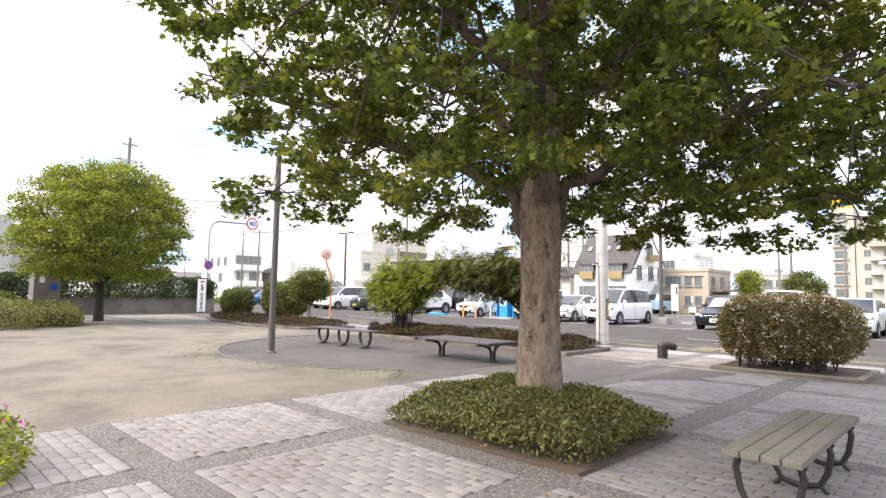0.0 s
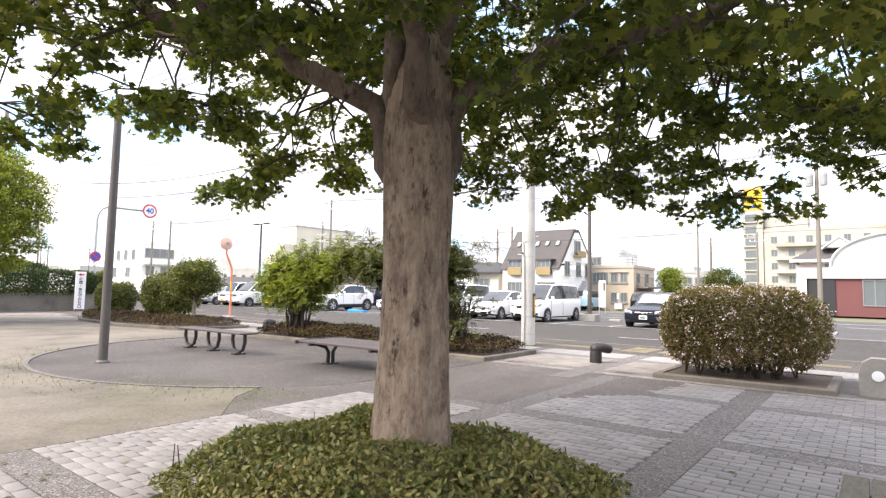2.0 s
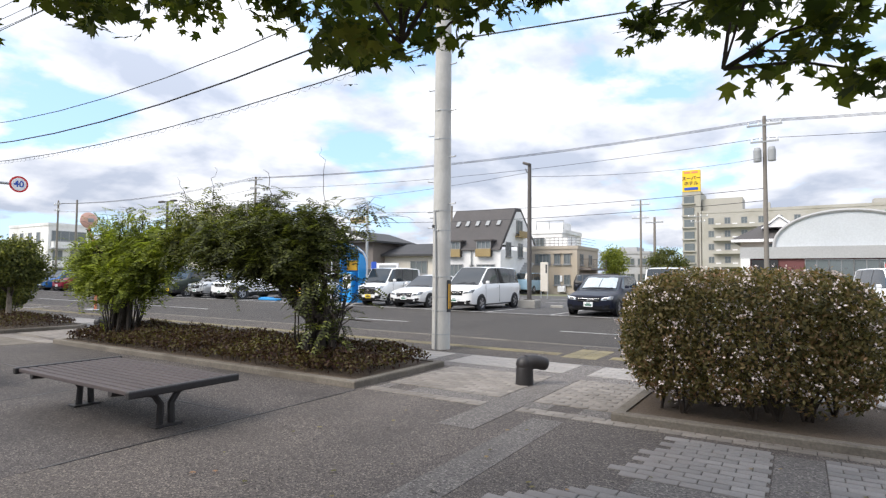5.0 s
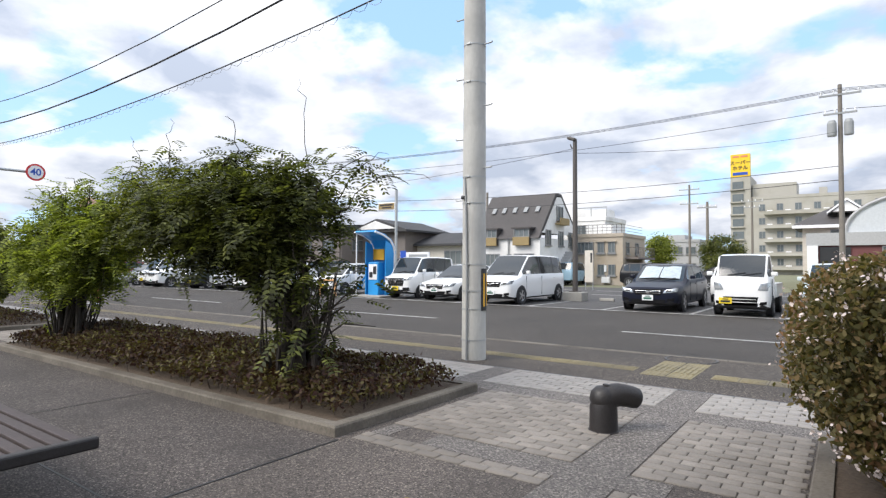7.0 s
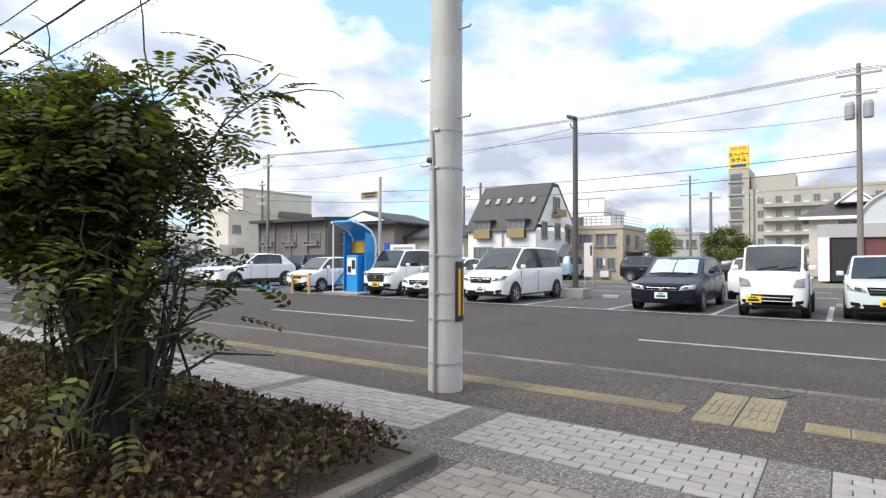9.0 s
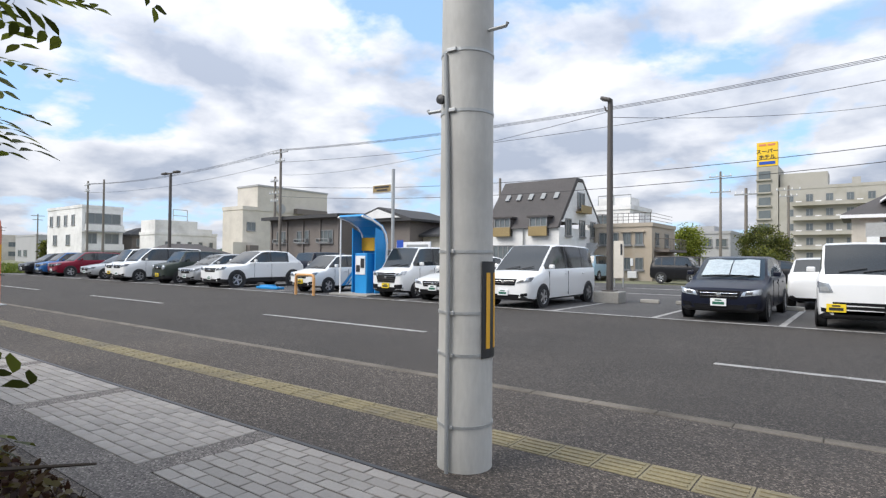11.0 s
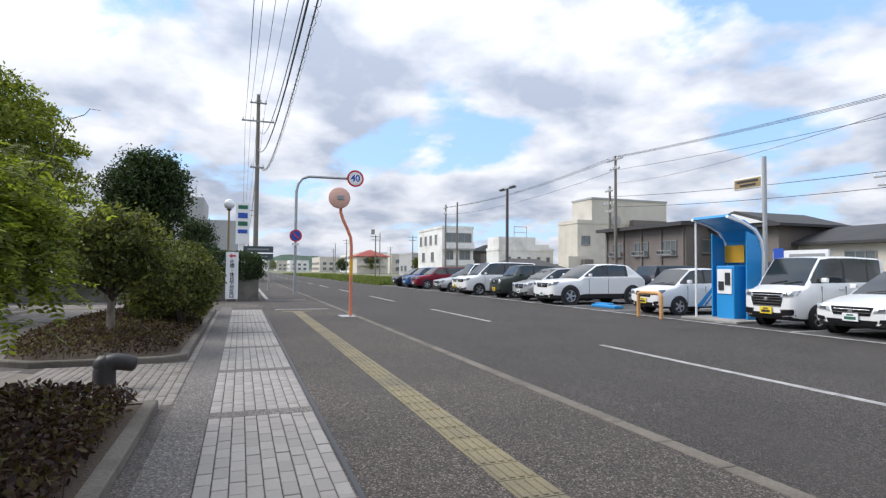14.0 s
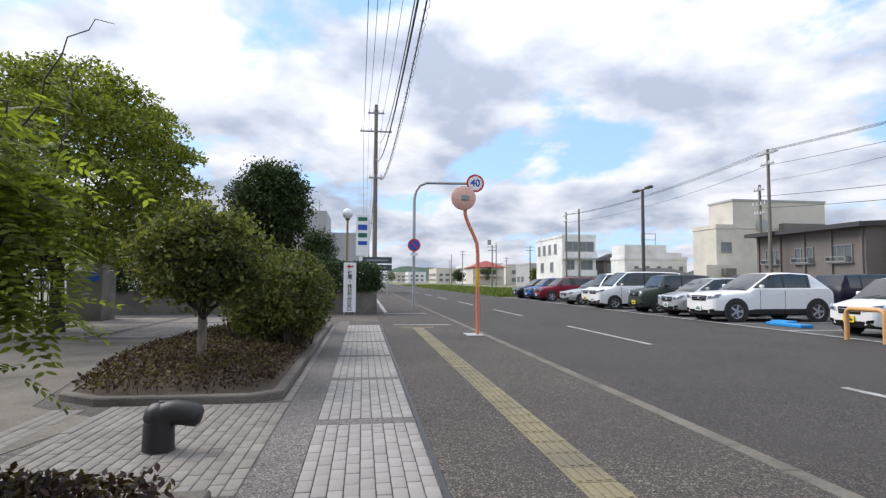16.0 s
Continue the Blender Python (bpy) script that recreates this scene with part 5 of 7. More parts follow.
    if foil:
        for sx in (-1, 1):
            fo = Build()
            rows_ = []
            for k in range(7):
                q = 0.12 + 0.76 * k / 6
                yy_, zz_ = wsy + (rfy - wsy) * q, float(np.interp(wsy + (rfy - wsy) * q, ly, lz))
                half_w = w * (0.76 - 0.1 * q)
                rows_.append([(sx * half_w * u, yy_ - 0.02, zz_ + 0.035 - 0.03 * u * u - 0.03 * (q > 0.7) * (u < 0.3)) for u in (0.02, 0.28, 0.52, 0.76, 0.97)])
            fo.ring_loft(rows_, False, False)
            part("sunshade", fo, M_FOIL, c, "silver folding sunshade across the windscreen")
    for s in (-0.45, 0.08):
        za = hood + (0.02 if not flat else 0.04)
        part("wiper", Build().tube([(s * w, wsy + 0.0, za + 0.01), (s * w + 0.45, wsy + (rfy - wsy) * 0.1, za + (H - hood) * 0.1 + 0.02)], 0.012, 4), M_BLKP, c)
    return c


Y0 = 26.55
car(-3.75, Y0 + 0.2, "mint", 3.6, 1.62, 1.52, 0.86, 0.95, 0.98, 0.85, 1.45, 0.35, 0.08, "pale mint small hatchback parked nose to the road", kei=True)
car(-5.98, Y0 - 0.1, "white", 3.4, 1.48, 1.78, 1.06, 1.12, 1.12, 0.12, 0.5, 0, 0, "white kei pickup truck with yellow number plate", kei=True, r=0.27, bed=True)
car(-8.55, Y0, "navy", 4.55, 1.78, 1.5, 0.78, 0.94, 0.98, 1.2, 2.0, 0.7, 0.3, "dark navy estate car with a silver sunshade in its windscreen", r=0.32, foil=True)
car(-14.05, Y0 - 0.25, "white", 4.7, 1.7, 1.84, 0.9, 1.05, 1.08, 0.75, 1.65, 0.28, 0.1, "white minivan with dark rear windows", r=0.32, dark_rear=True)
car(-16.85, Y0 + 0.1, "white", 4.55, 1.76, 1.47, 0.74, 0.9, 0.97, 1.1, 2.1, 1.5, 0.3, "white hybrid saloon with low sloping nose", r=0.31)
car(-19.0, Y0 + 0.25, "white", 3.4, 1.48, 1.79, 0.96, 1.06, 1.1, 0.5, 1.0, 0.15, 0.06, "white tall kei van with large black grille and yellow plate", kei=True, r=0.28, mask=True)
alto = car(-23.6, Y0 + 0.3, "white", 3.4, 1.48, 1.5, 0.82, 0.93, 0.97, 0.7, 1.35, 0.35, 0.08, "white kei company car with blue diagonal stripes on its door", kei=True, r=0.28)
part("blue_stripe", Build().prism([(0.1, 0.25), (0.32, 0.25), (0.95, 0.92), (0.8, 0.92)], 0, 0.006).prism([(0.4, 0.25), (0.48, 0.25), (1.1, 0.92), (1.03, 0.92)], 0, 0.006), M_BLUE, alto).matrix_basis = pose(0.742, -0.35, 0, 90, 0, 90)
car(-29.25, Y0 - 0.2, "white", 4.54, 1.84, 1.69, 0.96, 1.06, 1.12, 1.25, 2.15, 0.8, 0.22, "white sport utility car with dark lower trim", r=0.36, trim=True)
car(-31.9, Y0 + 0.1, "silver", 3.9, 1.68, 1.52, 0.84, 0.96, 1.0, 0.75, 1.6, 0.4, 0.1, "silver hatchback parked nose to the road")
car(-34.6, Y0 + 0.1, "olive", 3.4, 1.48, 1.67, 0.98, 1.08, 1.1, 0.75, 1.15, 0.15, 0.05, "dark green boxy kei car with round headlamps", kei=True, r=0.29, round_lamps=True, trim=True)
car(-38.0, Y0 - 0.4, "white", 4.6, 1.7, 1.85, 0.98, 1.1, 1.12, 0.7, 1.5, 0.25, 0.08, "white minivan parked nose to the road", r=0.32)
car(-40.4, Y0 + 0.2, "white", 3.4, 1.48, 1.8, 0.95, 1.05, 1.1, 0.5, 1.0, 0.15, 0.06, "white kei van beside the minivan", kei=True, r=0.28)
car(-42.7, Y0 - 0.2, "silver", 4.45, 1.74, 1.49, 0.76, 0.92, 0.98, 1.1, 2.0, 1.3, 0.3, "pale silver hybrid car parked nose to the road")
car(-48.2, Y0 - 0.1, "red", 4.3, 1.78, 1.62, 0.9, 1.02, 1.06, 1.0, 1.7, 0.4, 0.1, "dark red crossover parked nose to the road", r=0.34)
car(-51.0, Y0, "blue", 3.8, 1.68, 1.6, 0.86, 0.98, 1.0, 0.8, 1.5, 0.4, 0.1, "blue compact car beside the red one")
car(-54.2, Y0, "black", 4.3, 1.75, 1.55, 0.8, 0.95, 1.0, 1.0, 1.8, 0.5, 0.15, "black hatchback at the far end of the row")
car(-26.2, 33.2, "black", 4.6, 1.75, 1.85, 1.0, 1.1, 1.12, 0.7, 1.5, 0.25, 0.08, "dark minivan parked in the second row", yaw=180)
car(-31.2, 33.0, "navy", 4.3, 1.74, 1.7, 0.9, 1.05, 1.1, 0.9, 1.7, 0.3, 0.1, "dark blue van in the second row", yaw=180)
car(-36.8, 33.2, "black", 4.4, 1.72, 1.75, 0.9, 1.05, 1.1, 0.9, 1.7, 0.3, 0.1, "black van in the second row", yaw=180)
car(-15.4, 48.5, "black", 3.4, 1.48, 1.65, 0.95, 1.05, 1.08, 0.7, 1.1, 0.2, 0.06, "black compact car parked before the tan building", yaw=90)
car(-9.4, 46.0, "black", 4.2, 1.7, 1.45, 0.8, 0.95, 0.98, 1.1, 1.9, 1.0, 0.3, "black saloon parked across the far bays", yaw=90)
car(-6.9, 31.6, "white", 4.2, 1.7, 1.5, 0.82, 0.95, 0.98, 1.0, 1.8, 0.5, 0.15, "white hatchback in the second row", yaw=180)
car(-21.75, 50.2, "teal", 3.4, 1.48, 1.75, 0.95, 1.05, 1.08, 0.5, 1.0, 0.2, 0.06, "pale blue kei van by the white house", yaw=180)
car(0.9, 29.6, "white", 4.7, 1.75, 1.85, 0.98, 1.1, 1.12, 0.8, 1.6, 0.25, 0.08, "white minivan with chrome grille parked across the road", yaw=12, chrome=True)
car(-38.0, 5.2, "white", 4.3, 1.72, 1.48, 0.8, 0.95, 0.98, 1.0, 1.8, 0.6, 0.2, "white car parked behind the gate wall", yaw=60, group="cars behind the wall")

# wheel stops and blue crate in the bays
for x in (-10.9, -13.2, -9.4, -7.0, -5.0):
    for dx in (-0.55, 0.55):
        ws_ = tagged(part("wheel_stop", Build().rbox(-0.3, -0.07, 0, 0.3, 0.07, 0.12, 0.02), M_CONC2), "low concrete wheel stop in a parking bay", "wheel stop", "wheel stops")
        ws_.location = (x + dx, 31.1, -0.04)
mat_ = thing("loading_ramp", (-26.6, 27.6, -0.036), "bright blue plastic ramp blocks lying in an empty bay", "ramp")
part("block", Build().rbox(-0.7, -0.2, 0, 0.75, 0.2, 0.1, 0.02), M_BLUE, mat_)
part("block", Build().rbox(-0.9, 0.1, 0, -0.2, 0.5, 0.14, 0.03), M_BLUE, mat_)

# blue payment kiosk with curved canopy
ki = thing("payment_kiosk", (-20.95, 27.75, -0.036), "blue parking payment kiosk with curved canopy and ticket machine", "kiosk")
shell = [(0.45, 0.0), (0.5, 1.9), (0.44, 2.25), (0.2, 2.55), (-0.25, 2.75), (-0.8, 2.88)]
sv = Build()
for (a, za), (b, zb) in zip(shell[:-1], shell[1:]):
    sv.ring_loft([[(xx, a, za), (xx, a + 0.09, za + 0.02), (xx, b + 0.06, zb + 0.07), (xx, b, zb)] for xx in (-0.62, 0.62)])
part("back_shell", sv, M_BLUE, ki, smooth=30)
for s in (-0.62, 0.62):
    part("side_rim", Build().tube([(s, a, z) for a, z in shell], 0.045, 6), M_SWHITE, ki)
    part("side_panel", Build().prism([(-0.1, 0), (0.45, 0), (0.48, 1.9), (0.3, 2.35), (-0.1, 2.5)], -0.02, 0.02), M_BLUE, ki).matrix_basis = pose(s * 0.97, 0, 0, 90, 0, 90)
part("machine", Build().rbox(-0.3, -0.25, 0.0, 0.32, 0.35, 1.55, 0.03), M_BLUE, ki)
part("machine_face", Build().rbox(-0.24, -0.28, 0.75, 0.26, -0.25, 1.45, 0.01), M_SWHITE, ki)
part("keypad", Build().box(-0.18, -0.3, 0.85, 0.0, -0.281, 1.1).box(0.05, -0.3, 1.0, 0.22, -0.281, 1.35), M_INK, ki)
part("notice", Build().box(-0.62, 0.38, 1.65, 0.1, 0.4, 2.15), M_YEL, ki)
part("notice", Build().box(0.15, 0.38, 1.75, 0.6, 0.4, 2.2), M_GREYP, ki)
part("canopy_post", Build().tube([(-0.6, -0.7, 0), (-0.6, -0.7, 2.86)], 0.03, 8), M_SWHITE, ki)
part("plinth", Build().rbox(-1.0, -0.9, -0.02, 1.0, 0.7, 0.06, 0.02), M_CONC2, ki)
og = thing("hoop_barrier", (-22.35, 26.05, -0.045), "tan orange steel hoop barrier before the kiosk island", "barrier")
part("hoop", Build().tube([(-0.5, 0, 0), (-0.5, 0, 0.62), (-0.47, 0, 0.7), (-0.38, 0, 0.74), (0.38, 0, 0.74), (0.47, 0, 0.7), (0.5, 0, 0.62), (0.5, 0, 0)], 0.055, 10), M_ORNG2, og, smooth=40)
bn = thing("parking_banner", (-21.7, 31.4, -0.04), "white parking banner board with blue square", "sign board")
part("board", Build().box(-0.95, 0, 1.72, 0.95, 0.08, 2.1).box(-0.85, 0, 0, -0.78, 0.06, 1.72).box(0.78, 0, 0, 0.85, 0.06, 1.72), M_SWHITE, bn)
part("blue_square", Build().box(-0.93, -0.01, 1.74, -0.55, -0.003, 2.18), M_SBLUE, bn)
part("text_bar", Build().box(-0.35, -0.01, 1.84, 0.85, -0.003, 1.98), M_GREYP, bn)

# ---- poles, lamps, signs ----


def lamp_column(x, y, h, label, double=False, base=True):
    c = thing("street_lamp", (x, y, -0.04), label, "street lamp")
    part("column", Build().tube([(0, 0, 0.2), (0, 0, h * 0.5), (0, 0, h)], [0.11, 0.1, 0.085], 12), M_DKPOLE, c, smooth=40)
    if base:
        part("concrete_base", Build().rbox(-0.42, -0.35, -0.02, 0.42, 0.35, 0.36, 0.03), M_CONC2, c)
        part("base_plate", Build().rbox(-0.2, -0.2, 0.355, 0.2, 0.2, 0.4, 0.008), M_DKPOLE, c)
    if double:
        part("arm", Build().tube([(-0.7, 0, h - 0.02), (0.7, 0, h - 0.02)], 0.045, 8), M_DKPOLE, c)
        for s in (-1, 1):
            part("lamp_head", Build().rbox(-0.3, -0.14, -0.06, 0.3, 0.14, 0.08, 0.05), M_DKPOLE, c).location = (s * 0.75, 0, h)
    else:
        part("lamp_head", Build().rbox(-0.24, -0.14, -0.05, 0.12, 0.14, 0.07, 0.04), M_DKPOLE, c).matrix_basis = pose(-0.06, -0.04, h + 0.06, 0, 18, 0)
        part("bracket", Build().tube([(0, 0, h - 0.3), (-0.14, 0, h - 0.28), (-0.2, 0, h - 0.12)], 0.025, 6), M_DKPOLE, c)
    return c


lamp_column(-12.56, 30.5, 6.55, "dark steel car park lamp on a concrete block")
lamp_column(-42.0, 31.0, 6.8, "dark steel car park lamp with two flat heads", True)

# tapering concrete utility pole beside the pavement
PX, PY = -7.9, 15.6
cp = thing("concrete_pole", (PX, PY, 0), "round light grey concrete utility pole with step bolts and cable pipe", "utility pole")
part("shaft", Build().tube([(0, 0, -0.1), (0, 0, 3), (0, 0, 6), (0, 0, 12.5)], [0.176, 0.166, 0.155, 0.125], 36), M_CONC, cp, smooth=50)
for z in (0.28, 0.72, 0.98, 1.36, 2.24, 2.62, 4.0, 4.55):
    rr_ = 0.1765 - 0.0035 * z
    part("steel_band", Build().lathe([(rr_, z - 0.009), (rr_ + 0.004, z - 0.009), (rr_ + 0.004, z + 0.009), (rr_, z + 0.009)], 36), M_STEEL, cp)
    part("band_buckle", Build().rbox(-0.035, -rr_ - 0.016, z - 0.012, 0.035, -rr_ + 0.002, z + 0.012, 0.004), M_STEEL, cp)
part("cable_pipe", Build().tube([(0.0, -0.197, 0.0), (0.0, -0.193, 1.3), (-0.02, -0.187, 2.1), (-0.05, -0.17, 2.6)], 0.014, 10), M_GREYP, cp, smooth=40)
for i, z in enumerate((2.3, 2.75, 3.2, 3.65, 4.1, 4.55, 5.0, 5.45)):
    s = 1 if i % 2 else -1
    part("step_bolt", Build().tube([(s * 0.17, -0.02, z), (s * 0.3, -0.02, z), (s * 0.31, -0.02, z + 0.02)], 0.011, 6), M_STEEL, cp)
part("socket_plug", Build().lathe([(0.03, 0), (0.03, 0.025), (0.0, 0.03)], 10, pose(-0.08, -0.165, 2.32, 90)), M_BLKP, cp)


def sleeve(name, a0, a1, z0, z1, r, t, mat, lab=""):
    n = max(3, int((a1 - a0) / 6))
    ang = [radians(a0 + (a1 - a0) * i / n) for i in range(n + 1)]
    rings = [[(q * math.cos(a), q * math.sin(a), z) for q, z in ((r, z0), (r + t, z0), (r + t, z1), (r, z1))] for a in ang]
    return part(name, Build().ring_loft(rings), mat, cp, lab, smooth=30)


sleeve("guard_sleeve", -22, 158, 0.7, 1.3, 0.179, 0.006, M_BLKP, "black warning sleeve with yellow stripes")
for a in (-12, 14, 42, 70, 98, 126):
    sleeve("yellow_stripe", a, a + 11, 0.76, 1.23, 0.185, 0.0025, M_YEL)


def utility_pole(x, y, h, label, mat=M_UPOLE, arms=((0.95, 2.0), (0.86, 1.6)), yaw=0.0, transformer=False, r=0.16):
    p = thing("utility_pole", Matrix.Translation((x, y, -0.1)) @ Matrix.Rotation(radians(yaw), 4, "Z"), label, "utility pole", "utility poles")
    part("shaft", Build().tube([(0, 0, 0), (0, 0, h)], [r, r * 0.65], 12), mat, p, smooth=40)
    for q, wd in arms:
        z = h * q
        part("crossarm", Build().box(-wd / 2, -0.14, z - 0.05, wd / 2, -0.05, z + 0.05), M_GREYP, p)
        for i in range(4):
            xx = -wd / 2 + 0.1 + (wd - 0.2) * i / 3
            part("insulator", Build().lathe([(0.05, z + 0.05), (0.06, z + 0.12), (0.035, z + 0.16), (0.055, z + 0.22), (0.0, z + 0.27)], 8, Matrix.Translation((xx, -0.1, 0))), M_SWHITE, p)
    if transformer:
        for s in (-0.4, 0.4):
            part("transformer", Build().lathe([(0.0, h * 0.75), (0.22, h * 0.75), (0.235, h * 0.755), (0.235, h * 0.81), (0.17, h * 0.825), (0.0, h * 0.825)], 14, Matrix.Translation((s, -0.25, 0))), M_GREYP, p)
    return p


utility_pole(-52.0, 15.5, 14.3, "tall weathered utility pole with crossarms and transformer", arms=((0.955, 1.2), (0.86, 2.3), (0.62, 1.0)), yaw=90, r=0.19)
part("transformer_box", Build().rbox(-0.35, -0.9, 8.6, 0.1, -0.2, 9.6, 0.05), M_GREYP, bpy.data.objects["utility_pole"])
utility_pole(-3.8, 48.0, 12.0, "utility pole with crossarms and two grey transformers", transformer=True)
utility_pole(-49.3, 45.0, 11.5, "utility pole with crossarms before the brown building", arms=((0.97, 2.2), (0.9, 1.4)))
utility_pole(-54.2, 48.0, 9.7, "older utility pole with cable brackets", arms=((0.95, 1.2), (0.82, 1.6), (0.74, 1.2)))
utility_pole(-79.6, 42, 10.7, "bare utility pole by the white house", arms=())
utility_pole(-86.9, 43, 11.2, "utility pole with short crossarms", arms=((0.95, 1.8), (0.88, 1.4)))
utility_pole(-150, 48, 11, "utility pole far along the road", arms=((0.95, 2.0),))
utility_pole(-210, 46, 11, "utility pole far along the road", arms=((0.95, 2.0),))
utility_pole(-110, 15.6, 12, "utility pole further along the pavement", arms=((0.95, 1.6), (0.88, 1.6)), yaw=90)
utility_pole(-13.5, 62, 7.2, "lamp pole between the far buildings", arms=((0.93, 1.6),))
utility_pole(-18.4, 78, 11.0, "utility pole by the grey office", arms=((0.95, 2.2), (0.8, 2.0)))
utility_pole(-13.0, 86, 10.0, "utility pole by the far trees", arms=((0.95, 2.4), (0.88, 1.8)))
utility_pole(-33.5, 55, 8.4, "utility pole behind the low house", arms=((0.95, 2.0), (0.88, 1.5)))
utility_pole(-31.8, 55.2, 8.6, "bare pole behind the low house", arms=())

pl = thing("signpost", (-23.8, 32.4, -0.04), "steel post carrying a brown lettered direction board", "sign")
part("post", Build().tube([(0, 0, 0), (0, 0, 5.6)], 0.08, 10), M_STEEL, pl, smooth=40)
part("board", Build().rbox(-1.3, -0.06, 4.5, -0.05, 0.06, 4.93, 0.02), M_SWHITE, pl)
part("board_face", Build().box(-1.25, -0.075, 4.55, -0.1, -0.062, 4.88), M_BRASS, pl)
part("text_bar", Build().box(-1.15, -0.082, 4.74, -0.2, -0.077, 4.83).box(-1.0, -0.082, 4.6, -0.3, -0.077, 4.68), M_INK, pl)

# wires
wires = thing("overhead_wires", (0, 0, 0), "black overhead cables strung between the utility poles", "cables")


def wire(a, b, sag, r=0.012, name="cable"):
    a, b = Vector(a), Vector(b)
    n = 14
    part(name, Build().tube([a.lerp(b, i / n) - Vector((0, 0, 4 * sag * (i / n) * (1 - i / n))) for i in range(n + 1)], r, 5), M_BLKP, wires)


for dy, z0, z1, r, sag in ((-0.5, 13.6, 11.6, 0.012, 1.2), (0.0, 13.6, 11.6, 0.012, 1.25), (0.5, 13.6, 11.6, 0.012, 1.2), (-0.9, 12.3, 10.4, 0.014, 1.2), (0.1, 11.5, 7.7, 0.014, 2.3), (0.0, 10.2, 6.9, 0.022, 2.1)):
    wire((-52, 15.5 + dy, z0), (PX, PY + dy * 0.8, z1), sag, r)
    wire((PX, PY + dy * 0.8, z1), (42, 15.6 + dy, z1 + 1.5), sag * 0.7, r)
    wire((-110, 15.6 + dy, z0 - 1.6), (-52, 15.5 + dy, z0), sag, r)
# bundled cable wound with a spiral hanger
a_, b_ = Vector((-52, 15.8, 8.8)), Vector((PX, PY - 0.1, 5.9))
wire(a_, b_, 1.6, 0.014)
wire(b_, (42, 15.8, 8.0), 1.6, 0.014)
part("cable_spiral", Build().tube([a_.lerp(b_, i / 600) - Vector((0, 0, 6.4 * (i / 600) * (1 - i / 600))) + Vector((0, 0.05 * math.cos(i * 1.3), 0.05 * math.sin(i * 1.3) - 0.05)) for i in range(601)], 0.005, 3), M_GREYP, wires)
for dx, z in ((-0.9, 11.6), (0.0, 11.6), (0.9, 11.6), (0.4, 10.5)):
    wire((-49.3, 45 + dx * 0.3, z - 0.3), (-3.8, 48 + dx * 0.3, z), 0.7, 0.016)
    wire((-3.8, 48 + dx * 0.3, z), (40, 50 + dx * 0.3, z), 0.7, 0.016)
    wire((-86.9, 43 + dx * 0.3, z - 0.9), (-49.3, 45 + dx * 0.3, z - 0.3), 0.7, 0.016)
wire((-54.2, 48, 8.6), (-3.8, 48, 7.2), 0.9, 0.02)
wire((-54.2, 48, 7.6), (-3.8, 48, 6.4), 0.9, 0.02)
wire((-12.56, 30.5, 6.0), (-3.8, 48, 9.2), 0.3, 0.01)
wire((-49.3, 45, 9.0), (-12.56, 30.5, 6.2), 0.6, 0.01)

# traffic signs: overhead 40 limit on a bent post, no-parking disc, orange convex mirror
ts = thing("traffic_sign", (-39, 17.2, 0), "grey bent post with 40 speed limit and blue no-parking disc", "traffic sign")
part("post", Build().tube([(0, 0, -0.05), (0, 0, 5.4), (0, 0.08, 5.8), (0, 0.28, 6.1), (0, 0.62, 6.24), (0, 2.7, 6.27)], 0.075, 10), M_STEEL, ts, smooth=50)


def disc(parent, name, y, z, r, mat, x=0.1, t=0.02):
    return part(name, Build().lathe([(0, 0), (r, 0), (r, t), (0, t)], 32, pose(x, y, z, 0, 90, 0)), mat, parent)


disc(ts, "limit_disc", 3.1, 6.27, 0.46, M_SRED)
disc(ts, "white_face", 3.1, 6.27, 0.36, M_SWHITE, 0.122, 0.004)
lettering("numeral", "40", 0.5, Matrix.Translation((0.13, 3.1, 6.27)) @ pose(0, 0, 0, 90, 0, 90), M_SBLUE, ts)
disc(ts, "no_parking_disc", 0, 3.07, 0.32, M_SRED)
disc(ts, "blue_face", 0, 3.07, 0.25, M_SBLUE, 0.122, 0.004)
part("red_slash", Build().box(-0.3, -0.035, 0, 0.3, 0.035, 0.003, pose(0.128, 0, 3.07, 0, 90, 0) @ pose(0, 0, 0, 0, 0, 45)), M_SRED, ts)
part("supplement_plate", Build().rbox(0.1, -0.18, 2.55, 0.12, 0.18, 2.68, 0.005), M_SWHITE, ts)
mi = thing("traffic_mirror", (-24.35, 17.45, 0), "orange convex traffic mirror on a bent orange post", "traffic mirror")
part("post", Build().tube([(0, 0, 0), (0, 0, 1.95), (0, -0.02, 2.2), (0, -0.12, 2.45), (0, -0.24, 2.7), (0, -0.31, 2.9), (0, -0.32, 3.1), (0, -0.32, 3.3)], 0.045, 10), M_ORNG, mi, smooth=50)
part("mirror_back", Build().lathe([(0.3, -0.03), (0.3, 0.03), (0.24, 0.06), (0.12, 0.09), (0, 0.095)], 28, pose(0.03, -0.36, 3.31, 0, 80, -4)), M_MIRR, mi, "pale orange back of the mirror", smooth=40)
part("mirror_glass", Build().lathe([(0, -0.06), (0.2, -0.05), (0.285, -0.032), (0.285, -0.03)], 28, pose(0.03, -0.36, 3.31, 0, 80, -4)), M_CHROME, mi, smooth=40)
part("bracket", Build().rbox(0.08, -0.44, 3.24, 0.16, -0.24, 3.38, 0.02), M_GREYP, mi)
part("yellow_tape", Build().tube([(0, 0, 1.15), (0, 0, 1.6)], 0.047, 10), M_YEL, mi)
part("foot_grate", Build().rbox(-0.3, -0.3, 0.0, 0.35, 0.1, 0.02, 0.005), M_STEEL, mi)

